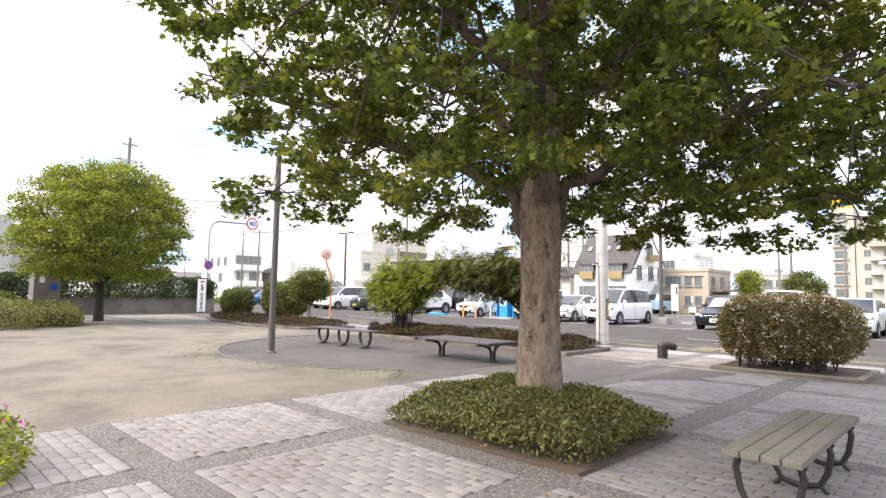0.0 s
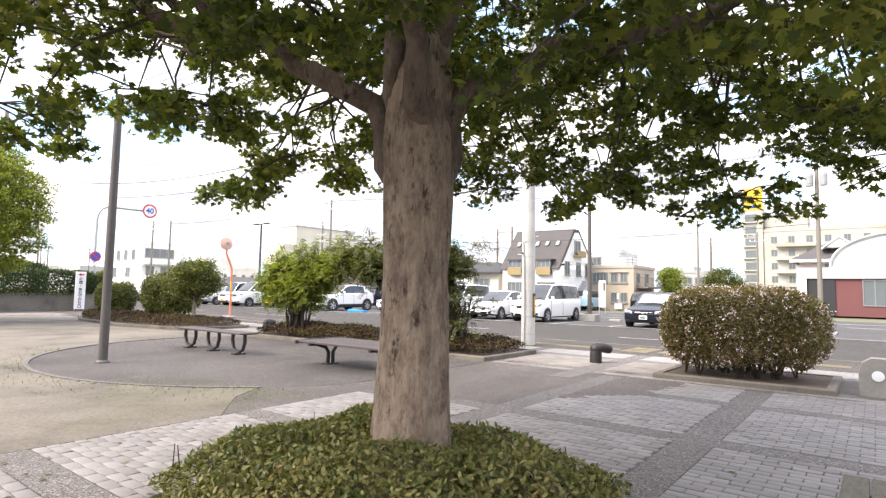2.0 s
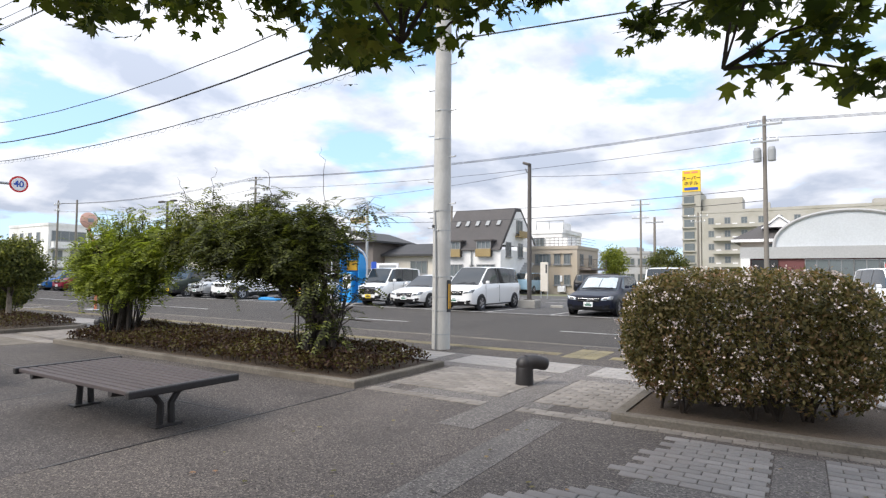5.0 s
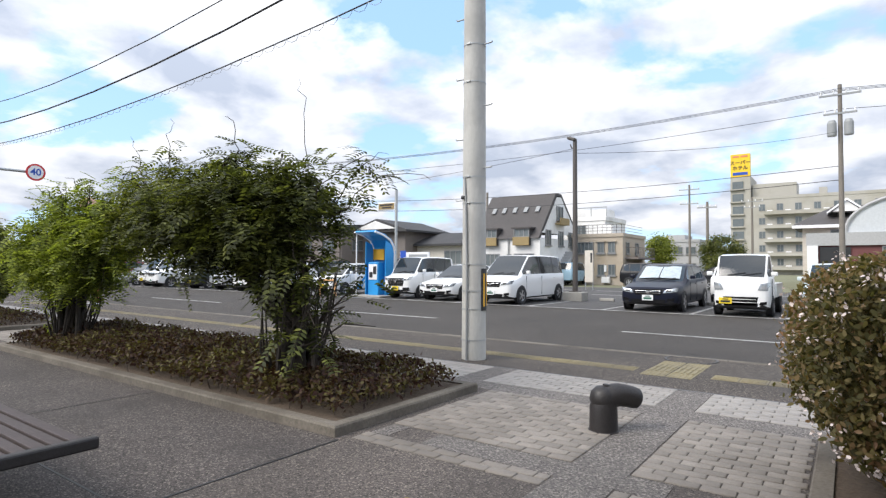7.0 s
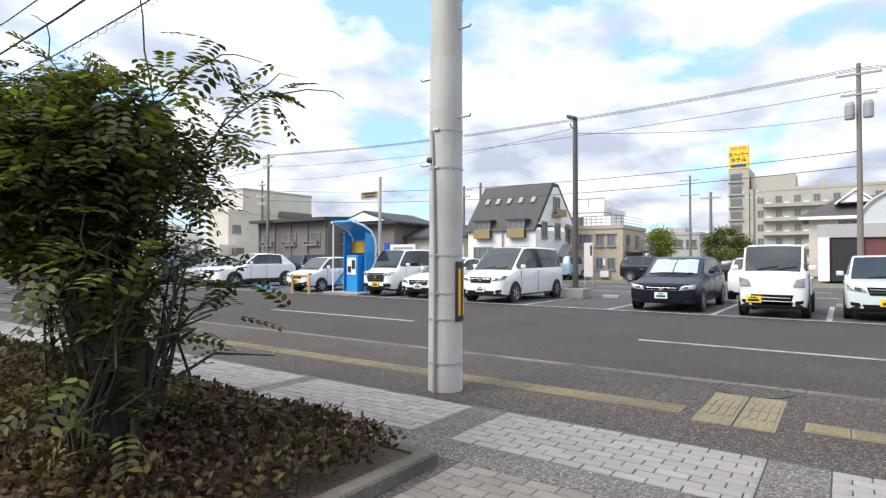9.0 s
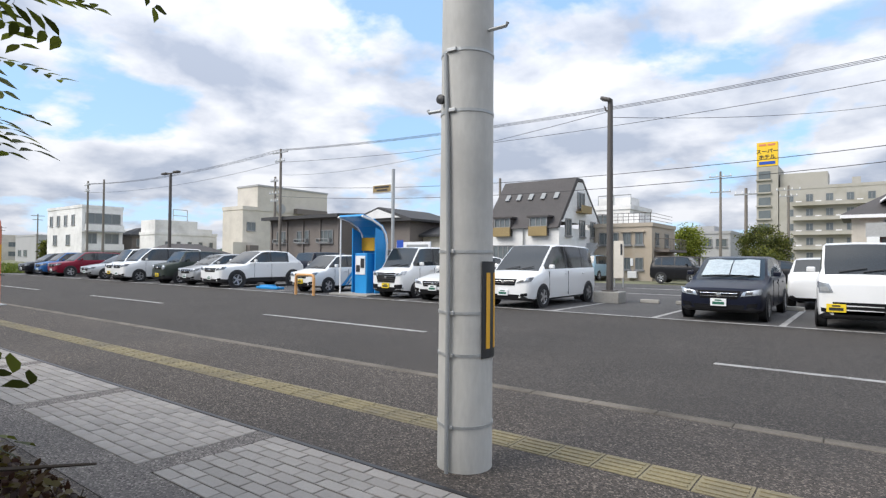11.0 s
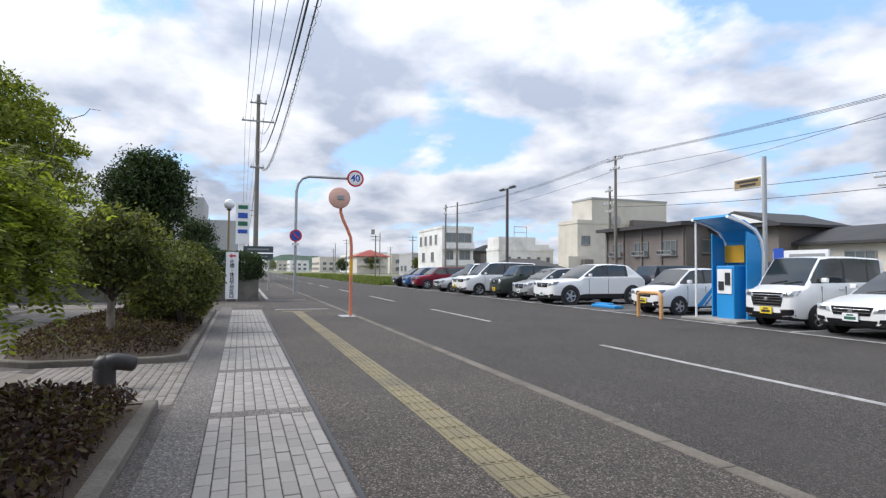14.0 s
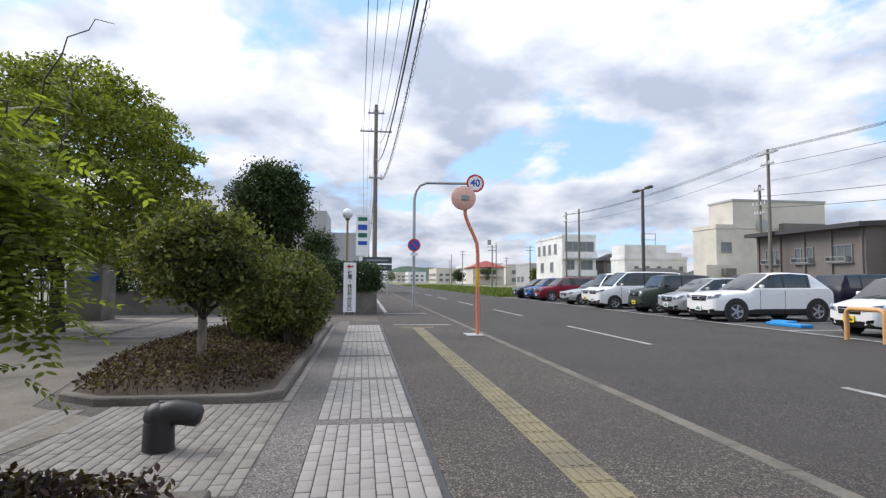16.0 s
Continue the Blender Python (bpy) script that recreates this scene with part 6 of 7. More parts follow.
# white notice board with red arrow
wb_ = thing("notice_board", (-32.55, 14.2, 0), "tall white sign board with red arrow and black vertical lettering", "sign")
part("board", Build().rbox(-0.03, -0.235, 0.1, 0.03, 0.235, 1.97, 0.01), M_SWHITE, wb_)
for s in (-0.2, 0.2):
    part("leg", Build().tube([(-0.02, s, 0), (-0.02, s, 0.3)], 0.02, 6), M_STEEL, wb_)
for i, ch in enumerate("夜間・休日受付窓口"):
    lettering("lettering", ch, 0.18, Matrix.Translation((0.034, 0, 1.58 - 0.17 * i)) @ pose(0, 0, 0, 90, 0, 90), M_INK, wb_)
part("red_arrow", Build().prism([(-0.13, 0), (-0.01, 0.09), (-0.01, 0.035), (0.13, 0.035), (0.13, -0.035), (-0.01, -0.035), (-0.01, -0.09)], 0, 0.004), M_SRED, wb_).matrix_basis = Matrix.Translation((0.032, 0, 1.82)) @ pose(0, 0, 0, 90, 0, 90)

gl_ = thing("globe_lamp", (-38, 13.93, 0), "park lamp with white globe on a rusty brown post", "lamp")
part("post", Build().tube([(0, 0, 0), (0, 0, 4.2)], 0.05, 8), M_BRASS, gl_, smooth=40)
part("collar", Build().lathe([(0.06, 4.15), (0.12, 4.2), (0.1, 4.26), (0.0, 4.26)], 12), M_DKPOLE, gl_)
part("globe", Build().lathe([(0.02, 4.24)] + [(0.25 * math.sin(radians(a)), 4.47 - 0.25 * math.cos(radians(a))) for a in range(15, 180, 15)] + [(0.0, 4.72)], 18), M_SWHITE, gl_, smooth=60)
lp = thing("lamp_post", (-11.15, 6.92, 0), "slim dark steel lamp post on the bench place", "lamp post")
part("post", Build().tube([(0, 0, 0), (0, 0, 4.6)], [0.075, 0.06], 12), M_DKPOLE, lp, smooth=40)
part("base_collar", Build().lathe([(0.11, 0), (0.11, 0.02), (0.08, 0.05), (0.0, 0.05)], 14), M_DKPOLE, lp)
gs = thing("direction_sign", (-46, 15.6, 0), "dark green direction sign board on posts beyond the hedge", "sign")
part("board", Build().box(-0.03, -0.95, 2.35, 0.03, 0.85, 2.75).box(-0.03, -0.95, 1.9, 0.03, 0.85, 2.28), M_SLATE, gs)
part("text_bar", Build().box(0.032, -0.7, 2.5, 0.036, 0.6, 2.6).box(0.032, -0.7, 2.05, 0.036, 0.5, 2.14), M_GREYP, gs)
part("post", Build().tube([(0, -0.7, 0), (0, -0.7, 1.9)], 0.04, 6), M_STEEL, gs)
part("post", Build().tube([(0, 0.6, 0), (0, 0.6, 1.9)], 0.04, 6), M_STEEL, gs)
gt = thing("tower_sign", (-64, 14.6, 0), "tall pale green and white sign tower", "sign")
part("board", Build().box(-0.2, -0.6, 3.6, 0.2, 0.6, 7.4).box(-0.1, -0.3, 0, 0.1, 0.3, 3.6), M_SWHITE, gt)
for k_, (za, zb) in enumerate(((6.85, 7.2), (6.0, 6.5), (5.3, 5.7), (4.6, 4.95))):
    part("green_panel", Build().box(0.21, -0.42, za, 0.23, 0.42, zb), M_GREENS if k_ % 2 == 0 else M_SBLUE, gt)

# ---- benches ----


bb = thing("bench", (-0.77, 5.39, 0), "mossy grey plank bench on black iron legs", "bench", "benches")
for i in range(4):
    part("plank", Build().rbox(-0.225 + 0.113 * i, -0.95, 0.375, -0.118 + 0.113 * i, 0.95, 0.42, 0.008), M_WOODG, bb)
for y in (-0.78, 0.0, 0.78):
    b = Build()
    for s in (-1, 1):
        b.tube([(s * 0.17, y, 0.37), (s * 0.19, y, 0.28), (s * 0.165, y, 0.15), (s * 0.12, y, 0.06), (s * 0.17, y, 0.01)], 0.022, 8)
    b.tube([(-0.21, y, 0.36), (0.21, y, 0.36)], 0.024, 6)
    b.tube([(-0.12, y, 0.06), (0.0, y, 0.03), (0.12, y, 0.06)], 0.022, 6)
    part("leg", b, M_IRON, bb, smooth=40)
b2 = thing("bench", (-7.75, 9.55, 0), "wide flat slatted bench with dark steel rim", "bench", "benches")
for i in range(12):
    part("slat", Build().rbox(-1.0, -0.5 + 0.0835 * i, 0.38, 1.0, -0.437 + 0.0835 * i, 0.415, 0.006), M_WOODD, b2)
for a in ((-1.06, -0.53, -1.0, 0.53), (1.0, -0.53, 1.06, 0.53)):
    part("end_rim", Build().rbox(a[0], a[1], 0.36, a[2], a[3], 0.425, 0.012), M_IRON, b2)
for x in (-0.72, 0.72):
    b = Build()
    for s in (-1, 1):
        b.tube([(x, s * 0.06, 0.0), (x, s * 0.05, 0.2), (x, s * 0.12, 0.3), (x, s * 0.32, 0.36), (x, s * 0.5, 0.37)], 0.032, 8)
    part("leg", b, M_IRON, b2, smooth=40)
    part("foot", Build().rbox(x - 0.07, -0.13, 0.0, x + 0.07, 0.13, 0.02, 0.006), M_IRON, b2)
b3 = thing("bench", (-11.65, 9.2, 0), "narrow dark bench on three U-shaped iron legs", "bench", "benches")
for i in range(3):
    part("slat", Build().rbox(-1.25, -0.2 + 0.138 * i, 0.4, 1.25, -0.075 + 0.138 * i, 0.435, 0.008), M_WOODD, b3)
for x in (-0.9, 0.0, 0.9):
    b = Build()
    b.tube([(x - 0.2, 0, 0.4), (x - 0.21, 0, 0.25), (x - 0.15, 0, 0.1), (x, 0, 0.035), (x + 0.15, 0, 0.1), (x + 0.21, 0, 0.25), (x + 0.2, 0, 0.4)], 0.035, 8)
    part("leg", b, M_IRON, b3, smooth=40)
    part("foot", Build().rbox(x - 0.07, -0.12, 0.0, x + 0.07, 0.12, 0.03, 0.01), M_IRON, b3)

# ---- bollards ----


def bollard(x, y, turn=0):
    b = thing("bollard", pose(x, y, 0, 0, 0, turn), "black cast-iron mooring-style bollard with bent head", "bollard", "bollards")
    prof = Build().tube([(0, 0, 0), (0, 0, 0.1), (0, 0, 0.19), (0, 0.018, 0.245), (0, 0.06, 0.28), (0, 0.12, 0.29), (0, 0.19, 0.28), (0, 0.25, 0.265), (0, 0.285, 0.257), (0, 0.305, 0.252), (0, 0.312, 0.25)],
                        [0.115, 0.112, 0.111, 0.108, 0.1, 0.094, 0.09, 0.087, 0.08, 0.055, 0.01], 24)
    part("post", prof, M_IRON, b, smooth=60)
    part("back_bulge", Build().lathe([(0.0, -0.1), (0.085, -0.085), (0.113, -0.02), (0.1, 0.045), (0.06, 0.085), (0, 0.098)], 20, Matrix.Translation((0, 0.0, 0.27))), M_IRON, b, smooth=60)
    part("cap_badge", Build().lathe([(0.035, 0.0), (0.035, 0.01), (0.028, 0.014), (0, 0.015)], 14, pose(0, 0.03, 0.362, -8)), M_IRON, b)
    part("base_ring", Build().lathe([(0.123, 0), (0.123, 0.01), (0.11, 0.016), (0, 0.016)], 20), M_IRON, b)
    return b


bollard(-5.12, 13.22, -50)
bollard(-15.5, 13.18)
sl = thing("light_bollard", (-0.8, 12.48, 0), "squat rounded grey concrete bollard with a round white lamp", "bollard")
part("body", Build().ring_loft([[(a * s, -0.14 * s, b) for a, b in ((-0.26, 0), (0.26, 0), (0.26, 0.32), (0.22, 0.44), (0.12, 0.51), (-0.12, 0.51), (-0.22, 0.44), (-0.26, 0.32))] for s in (1,)] +
     [[(a, 0.14, b) for a, b in ((-0.26, 0), (0.26, 0), (0.26, 0.32), (0.22, 0.44), (0.12, 0.51), (-0.12, 0.51), (-0.22, 0.44), (-0.26, 0.32))]]), M_CONC2, sl)
part("lamp_lens", Build().lathe([(0.07, 0), (0.065, 0.015), (0, 0.02)], 18, pose(-0.05, -0.14, 0.28, 90)), M_SWHITE, sl)

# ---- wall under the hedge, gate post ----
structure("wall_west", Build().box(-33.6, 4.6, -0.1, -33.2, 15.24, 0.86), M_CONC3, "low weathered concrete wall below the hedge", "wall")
gp = thing("gate_post", (-30.2, 6.2, 0), "broad concrete gate post with small plates", "gate post")
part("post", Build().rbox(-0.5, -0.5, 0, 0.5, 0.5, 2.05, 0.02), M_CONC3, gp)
part("blue_plate", Build().lathe([(0.0, 0), (0.16, 0), (0.16, 0.01), (0, 0.01)], 16, pose(0.5, 0.25, 1.35, 0, 90, 0)), M_SBLUE, gp)
part("white_plate", Build().box(0.5, -0.3, 1.55, 0.51, -0.1, 1.85), M_SWHITE, gp)
fe = thing("fence", (-33.3, 3.0, 0), "dark steel fence along the drive", "fence")
for i in range(30):
    part("rail_post", Build().box(-0.02, -3.2 + 0.16 * i, 0.0, 0.02, -3.17 + 0.16 * i, 1.3), M_DKPOLE, fe)
part("rail", Build().box(-0.025, -3.3, 1.22, 0.025, 1.55, 1.28), M_DKPOLE, fe)
part("rail", Build().box(-0.025, -3.3, 0.15, 0.025, 1.55, 0.2), M_DKPOLE, fe)

# ---- plants ----


def unit(v):
    return v / np.maximum(1e-6, np.linalg.norm(v, axis=-1, keepdims=True))


def grow(points, base, limbs, rng, r0, wander=0.12):
    """Woody frame: each limb is a bent tube; every cluster point gets a twig from the nearest limb. Returns two Builds."""
    wood, twigs, nodes = Build(), Build(), []
    for pts, ra, rb in limbs:
        pts = [np.array(p, float) for p in pts]
        fine = []
        for a, b in zip(pts[:-1], pts[1:]):
            for k in range(4):
                fine.append(a + (b - a) * k / 4 + rng.normal(0, wander * 0.12, 3))
        fine.append(pts[-1])
        n = len(fine)
        wood.tube([tuple(p) for p in fine], [ra + (rb - ra) * (i / (n - 1)) ** 0.8 for i in range(n)], 9)
        nodes += [(p, ra + (rb - ra) * i / (n - 1)) for i, p in enumerate(fine) if i > n * 0.22]
    P = np.array([p for p, _ in nodes])
    for c in points:
        d = np.linalg.norm(P - c, axis=1) + 0.35 * np.maximum(0, P[:, 2] - c[2] + 0.1)
        s = P[int(np.argmin(d))]
        mid = (s + c) / 2 + rng.normal(0, 0.07, 3) + np.array((0, 0, 0.08))
        L = np.linalg.norm(c - s)
        twigs.tube([tuple(s), tuple(mid), tuple(c)], [0.006 + 0.009 * L, 0.006 + 0.004 * L, 0.004], 4, False)
    return wood, twigs


def clusters_in(rng, n, center, radii, keep=None, shell=0.45):
    out = []
    while len(out) < n:
        v = rng.normal(size=3)
        v /= np.linalg.norm(v)
        q = v * (shell + (1 - shell) * rng.random() ** 0.6)
        p = np.array(center) + q * np.array(radii)
        if keep is None or keep(p):
            out.append(p)
    return np.array(out)


def leaf_cloud(rng, pts, per, spread, flat=0.7):
    c = np.repeat(pts, per, axis=0)
    return c + rng.normal(size=c.shape) * np.array((spread, spread, spread * flat))


# the great plane-like tree on the plaza
rng = np.random.default_rng(21)
TX, TY = -2.985, 5.33


def crown_keep(p):
    d = math.hypot(p[0] - TX, p[1] - TY)
    a = math.atan2(p[1] - TY, p[0] - TX)
    low = 2.1 + 0.22 * noise.noise(Vector((p[0] * 0.9, p[1] * 0.9, 0.0))) + 0.5 * max(0.0, 1.5 - d)
    reach = (4.0 + 0.2 * math.sin(a * 3 + 0.6) + 0.2 * math.sin(a * 7) - 0.75 * max(0.0, math.cos(a - radians(217))) + 0.55 * max(0.0, math.cos(a - radians(48))) - 0.55 * max(0.0, math.cos(a + radians(55))) ** 2) * (0.8 + 0.2 * min(1.0, max(0.0, (p[2] - 2.0) / 1.1)))
    ahead = -0.55 * (p[0] + 2.64) + 0.83 * (p[1] - 7.35)      # the crown ends short of the open place before the planter
    open_ = noise.noise(Vector(p) * 0.8 + Vector((3.1, 0.0, 0.0))) > (-0.36 if p[2] < 2.7 else -0.18) or p[2] > 5.2 or (math.cos(a - radians(62)) > 0.55 and p[2] < 2.9)
    return p[2] > low and d < reach and ahead < 1.7 * (p[2] - 1.5) - 0.1 and open_


def boughs(rng, tries, gap, center, radii, keep):
    """Places for leafy boughs, none nearer to another than the gap."""
    out = np.zeros((0, 3))
    for _ in range(tries):
        v = rng.uniform(-1, 1, 3)
        if v @ v > 1:
            continue
        q = np.array(center) + v * np.array(radii)
        if keep(q) and (len(out) == 0 or np.min(np.linalg.norm((out - q) * (1, 1, 1.35), axis=1)) > gap):
            out = np.vstack((out, q))
    return out


cl = boughs(rng, 12000, 0.64, (TX, TY, 4.2), (4.4, 4.4, 3.4), crown_keep)
limbs = []
for az, rise, reach, z, ra in ((215, 1.35, 2.9, 2.15, 0.08), (38, 1.45, 3.2, 2.15, 0.078), (130, 1.6, 3.0, 2.2, 0.075), (305, 1.7, 3.0, 2.2, 0.075), (170, 2.2, 2.5, 2.55, 0.075), (350, 2.0, 2.7, 2.6, 0.075), (80, 2.2, 2.5, 2.75, 0.07), (255, 2.4, 2.5, 2.8, 0.07),
                               (20, 3.2, 1.3, 3.3, 0.07), (200, 3.4, 1.1, 3.4, 0.07), (110, 3.0, 1.6, 3.2, 0.07), (290, 2.8, 1.7, 3.3, 0.07)):
    a = radians(az)
    d = np.array((math.cos(a), math.sin(a)))
    s = np.array((TX, TY)) + d * 0.08
    pts = [(*(s - d * 0.04), z - 0.55), (*(s + d * reach * 0.07), z + rise * 0.26), (*(s + d * reach * 0.42), z + rise * 0.55), (*(s + d * reach * 0.75), z + rise * 0.85), (*(s + d * reach), z + rise)]
    limbs.append((pts, ra + 0.016, 0.022))
    for q, turn, far_ in ((0.22, 42, 0.5), (0.4, -38, 0.5), (0.58, 34, 0.46), (0.74, -30, 0.42), (0.9, 24, 0.4)):
        b = radians(az + turn)
        o = np.array(pts[1]) * (1 - q) + np.array(pts[3]) * q
        e = o + np.array((math.cos(b), math.sin(b), 0.34)) * reach * far_
        m_ = (o + e) / 2 + np.array((0, 0, -0.06 + 0.14 * (q > 0.5)))
        limbs.append(([o, m_, e], ra * 0.46, 0.012))
        tip = e + np.array((math.cos(b - 0.5), math.sin(b - 0.5), 0.12)) * reach * 0.18
        limbs.append(([m_, (m_ + tip) / 2 + np.array((0, 0, -0.05)), tip], ra * 0.24, 0.008))
wood, twigs = grow(cl, None, limbs, rng, 0.25, 0.4)
tree = thing("plaza_tree", (0, 0, 0), "large spreading broadleaf tree with flaking brown bark", "tree")
rings = []
prof = ((-0.02, 0.33), (0.18, 0.27), (0.45, 0.23), (0.75, 0.212), (1.1, 0.198), (1.4, 0.19), (1.65, 0.198), (1.9, 0.205), (2.15, 0.215), (2.4, 0.2), (2.7, 0.165), (3.0, 0.15), (3.6, 0.12), (4.6, 0.075))
for i in range(93):
    z = -0.02 + 0.05 * i
    r = float(np.interp(z, [q[0] for q in prof], [q[1] for q in prof]))
    ring = []
    for j in range(96):
        a = 6.28318 * j / 96
        flake = noise.noise(Vector((math.cos(a) * 3.4, math.sin(a) * 3.4, z * 1.5))) * 0.5 + noise.noise(Vector((math.cos(a) * 8, math.sin(a) * 8, z * 2.6 + 4))) * 0.5
        plate = 0.007 * (1.0 if flake > 0.06 else (0.0 if flake < -0.04 else (flake + 0.04) * 10))
        q = r * (1 + 0.045 * math.sin(3 * a + 1.0 + z) + 0.025 * math.sin(7 * a + 2 * z)) + plate - 0.004 + (0.05 * max(0, 0.35 - z)) * math.sin(5 * a)
        ring.append((TX + 0.012 * z + q * math.cos(a), TY + q * math.sin(a), z))
    rings.append(ring)
part("trunk", Build().ring_loft(rings), M_BARK, tree, "flaking brown bark trunk", smooth=60)
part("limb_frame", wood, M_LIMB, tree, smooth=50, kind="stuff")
part("twig_growth", twigs, M_TWIG, tree, kind="stuff")
def tufts(rng, pts, per, rx, rz, droop):
    """Leaves packed in flat drooping tufts round each place."""
    c = np.repeat(pts, per, axis=0)
    v = unit(rng.normal(size=c.shape)) * (rng.random((len(c), 1)) ** 0.45)
    s = np.repeat(rng.uniform(0.75, 1.25, (len(pts), 1)), per, axis=0)
    q = v * s * np.array((rx, rx, rz))
    q[:, 2] -= droop * (v[:, 0] ** 2 + v[:, 1] ** 2)
    return c + q + rng.normal(0, 0.02, c.shape)


def over_edge(p, slack):
    """Which places lie above the crown's slanting lower edge."""
    return (-0.55 * (p[:, 0] + 2.64) + 0.83 * (p[:, 1] - 7.35)) < 1.7 * (p[:, 2] - 1.5) + slack


near = cl[cl[:, 2] < 4.8]
far = cl[cl[:, 2] >= 4.8]
sub_ = np.repeat(near, 6, axis=0) + rng.normal(size=(len(near) * 6, 3)) * np.array((0.24, 0.24, 0.1))
sprays = Build()
for a, b, inside in zip(np.repeat(near, 6, axis=0), sub_, over_edge(sub_, 0.0)):
    if inside:
        sprays.tube([tuple(a), tuple((a + b) / 2 + np.array((0, 0, 0.03))), tuple(b)], [0.008, 0.006, 0.003], 3, False)
part("spray_growth", sprays, M_TWIG, tree, kind="stuff")
pts = np.vstack((tufts(rng, sub_, 66, 0.15, 0.065, 0.05), tufts(rng, far, 260, 0.42, 0.2, 0.08)))
pts = pts[over_edge(pts, 0.0)]
part("crown", scatter("crown", pts, rng.uniform(0.044, 0.078, len(pts)), LOBED, F_MAIN, rng, 0.55), None, tree, kind="stuff")


def tree_of(x, y, trunk_h, center_z, radii, n, per, size, mat, label, seed, spread=0.26, r=0.12, shape=OVAL, keep=None, name="tree", shell=0.5, up=0.45, barkm=None, layered=0.0):
    g = np.random.default_rng(seed)
    t = thing(name, (0, 0, 0), label, "tree")
    if layered:
        mid = np.array((x, y, center_z))
        c = boughs(g, n * 14, layered, mid, radii, lambda q: np.linalg.norm((q - mid) / radii) > shell and (keep is None or keep(q)))
    else:
        c = clusters_in(g, n, (x, y, center_z), radii, keep, shell)
    lb = []
    top = center_z + radii[2] * 0.6
    lb.append(([(x, y, trunk_h * 0.7), (x + 0.1, y, (trunk_h + top) / 2), (x, y + 0.1, top)], r * 0.8, 0.02))
    for i in range(9):
        a = i * 2.4
        d = np.array((math.cos(a) * radii[0], math.sin(a) * radii[1]))
        z0 = trunk_h * (0.75 + 0.05 * i)
        lb.append(([(x, y, z0), (*(np.array((x, y)) + d * 0.3), z0 + radii[2] * 0.35), (*(np.array((x, y)) + d * 0.75), center_z + radii[2] * (0.1 + 0.06 * i))], r * 0.5, 0.015))
    wd, tw = grow(c, None, lb, g, r)
    part("trunk", Build().tube([(x, y, -0.05), (x, y, trunk_h * 0.3), (x + 0.02, y, trunk_h)], [r * 1.35, r * 1.05, r * 0.85], 12), barkm or M_BARK2, t, smooth=50)
    part("limb_frame", wd, M_BARK2, t, smooth=50, kind="stuff")
    part("twig_growth", tw, M_TWIG, t, kind="stuff")
    p = tufts(g, c, per, spread, spread * 0.4, spread * 0.25) if layered else leaf_cloud(g, c, per, spread, 0.7)
    part("crown", scatter("crown", p, g.uniform(size * 0.7, size * 1.2, len(p)), shape, mat, g, up), None, t, kind="stuff")
    return t


tree_of(-25.9, 7.3, 1.6, 3.8, (3.1, 3.1, 2.8), 460, 260, 0.115, F_BRIGHT, "round-headed light green tree beside the gate", 31, 0.6, 0.16, keep=lambda p: p[2] > 2.0 - 0.1 * math.hypot(p[0] + 25.9, p[1] - 7.3) and noise.noise(Vector(p) * 0.8) > -0.35, shell=0.62, layered=0.62)
tree_of(-38.5, 10.25, 1.5, 4.6, (1.8, 1.8, 2.25), 320, 130, 0.16, F_DARK, "dense dark green evergreen behind the hedge", 32, 0.26, shell=0.3)
tree_of(-43.0, 12.2, 1.0, 2.9, (1.0, 1.0, 1.4), 110, 60, 0.13, F_DARK, "small dark conical evergreen behind the hedge", 33, 0.2, shell=0.2)
tree_of(-18.7, 12.62, 1.0, 1.6, (0.82, 0.74, 0.6), 130, 105, 0.08, F_OLIVE, "small clipped tree on a short trunk in the planter", 34, 0.13, 0.06, barkm=M_BARK3, keep=lambda p: p[2] > 1.05 and noise.noise(Vector(p) * 2.1) > -0.25)


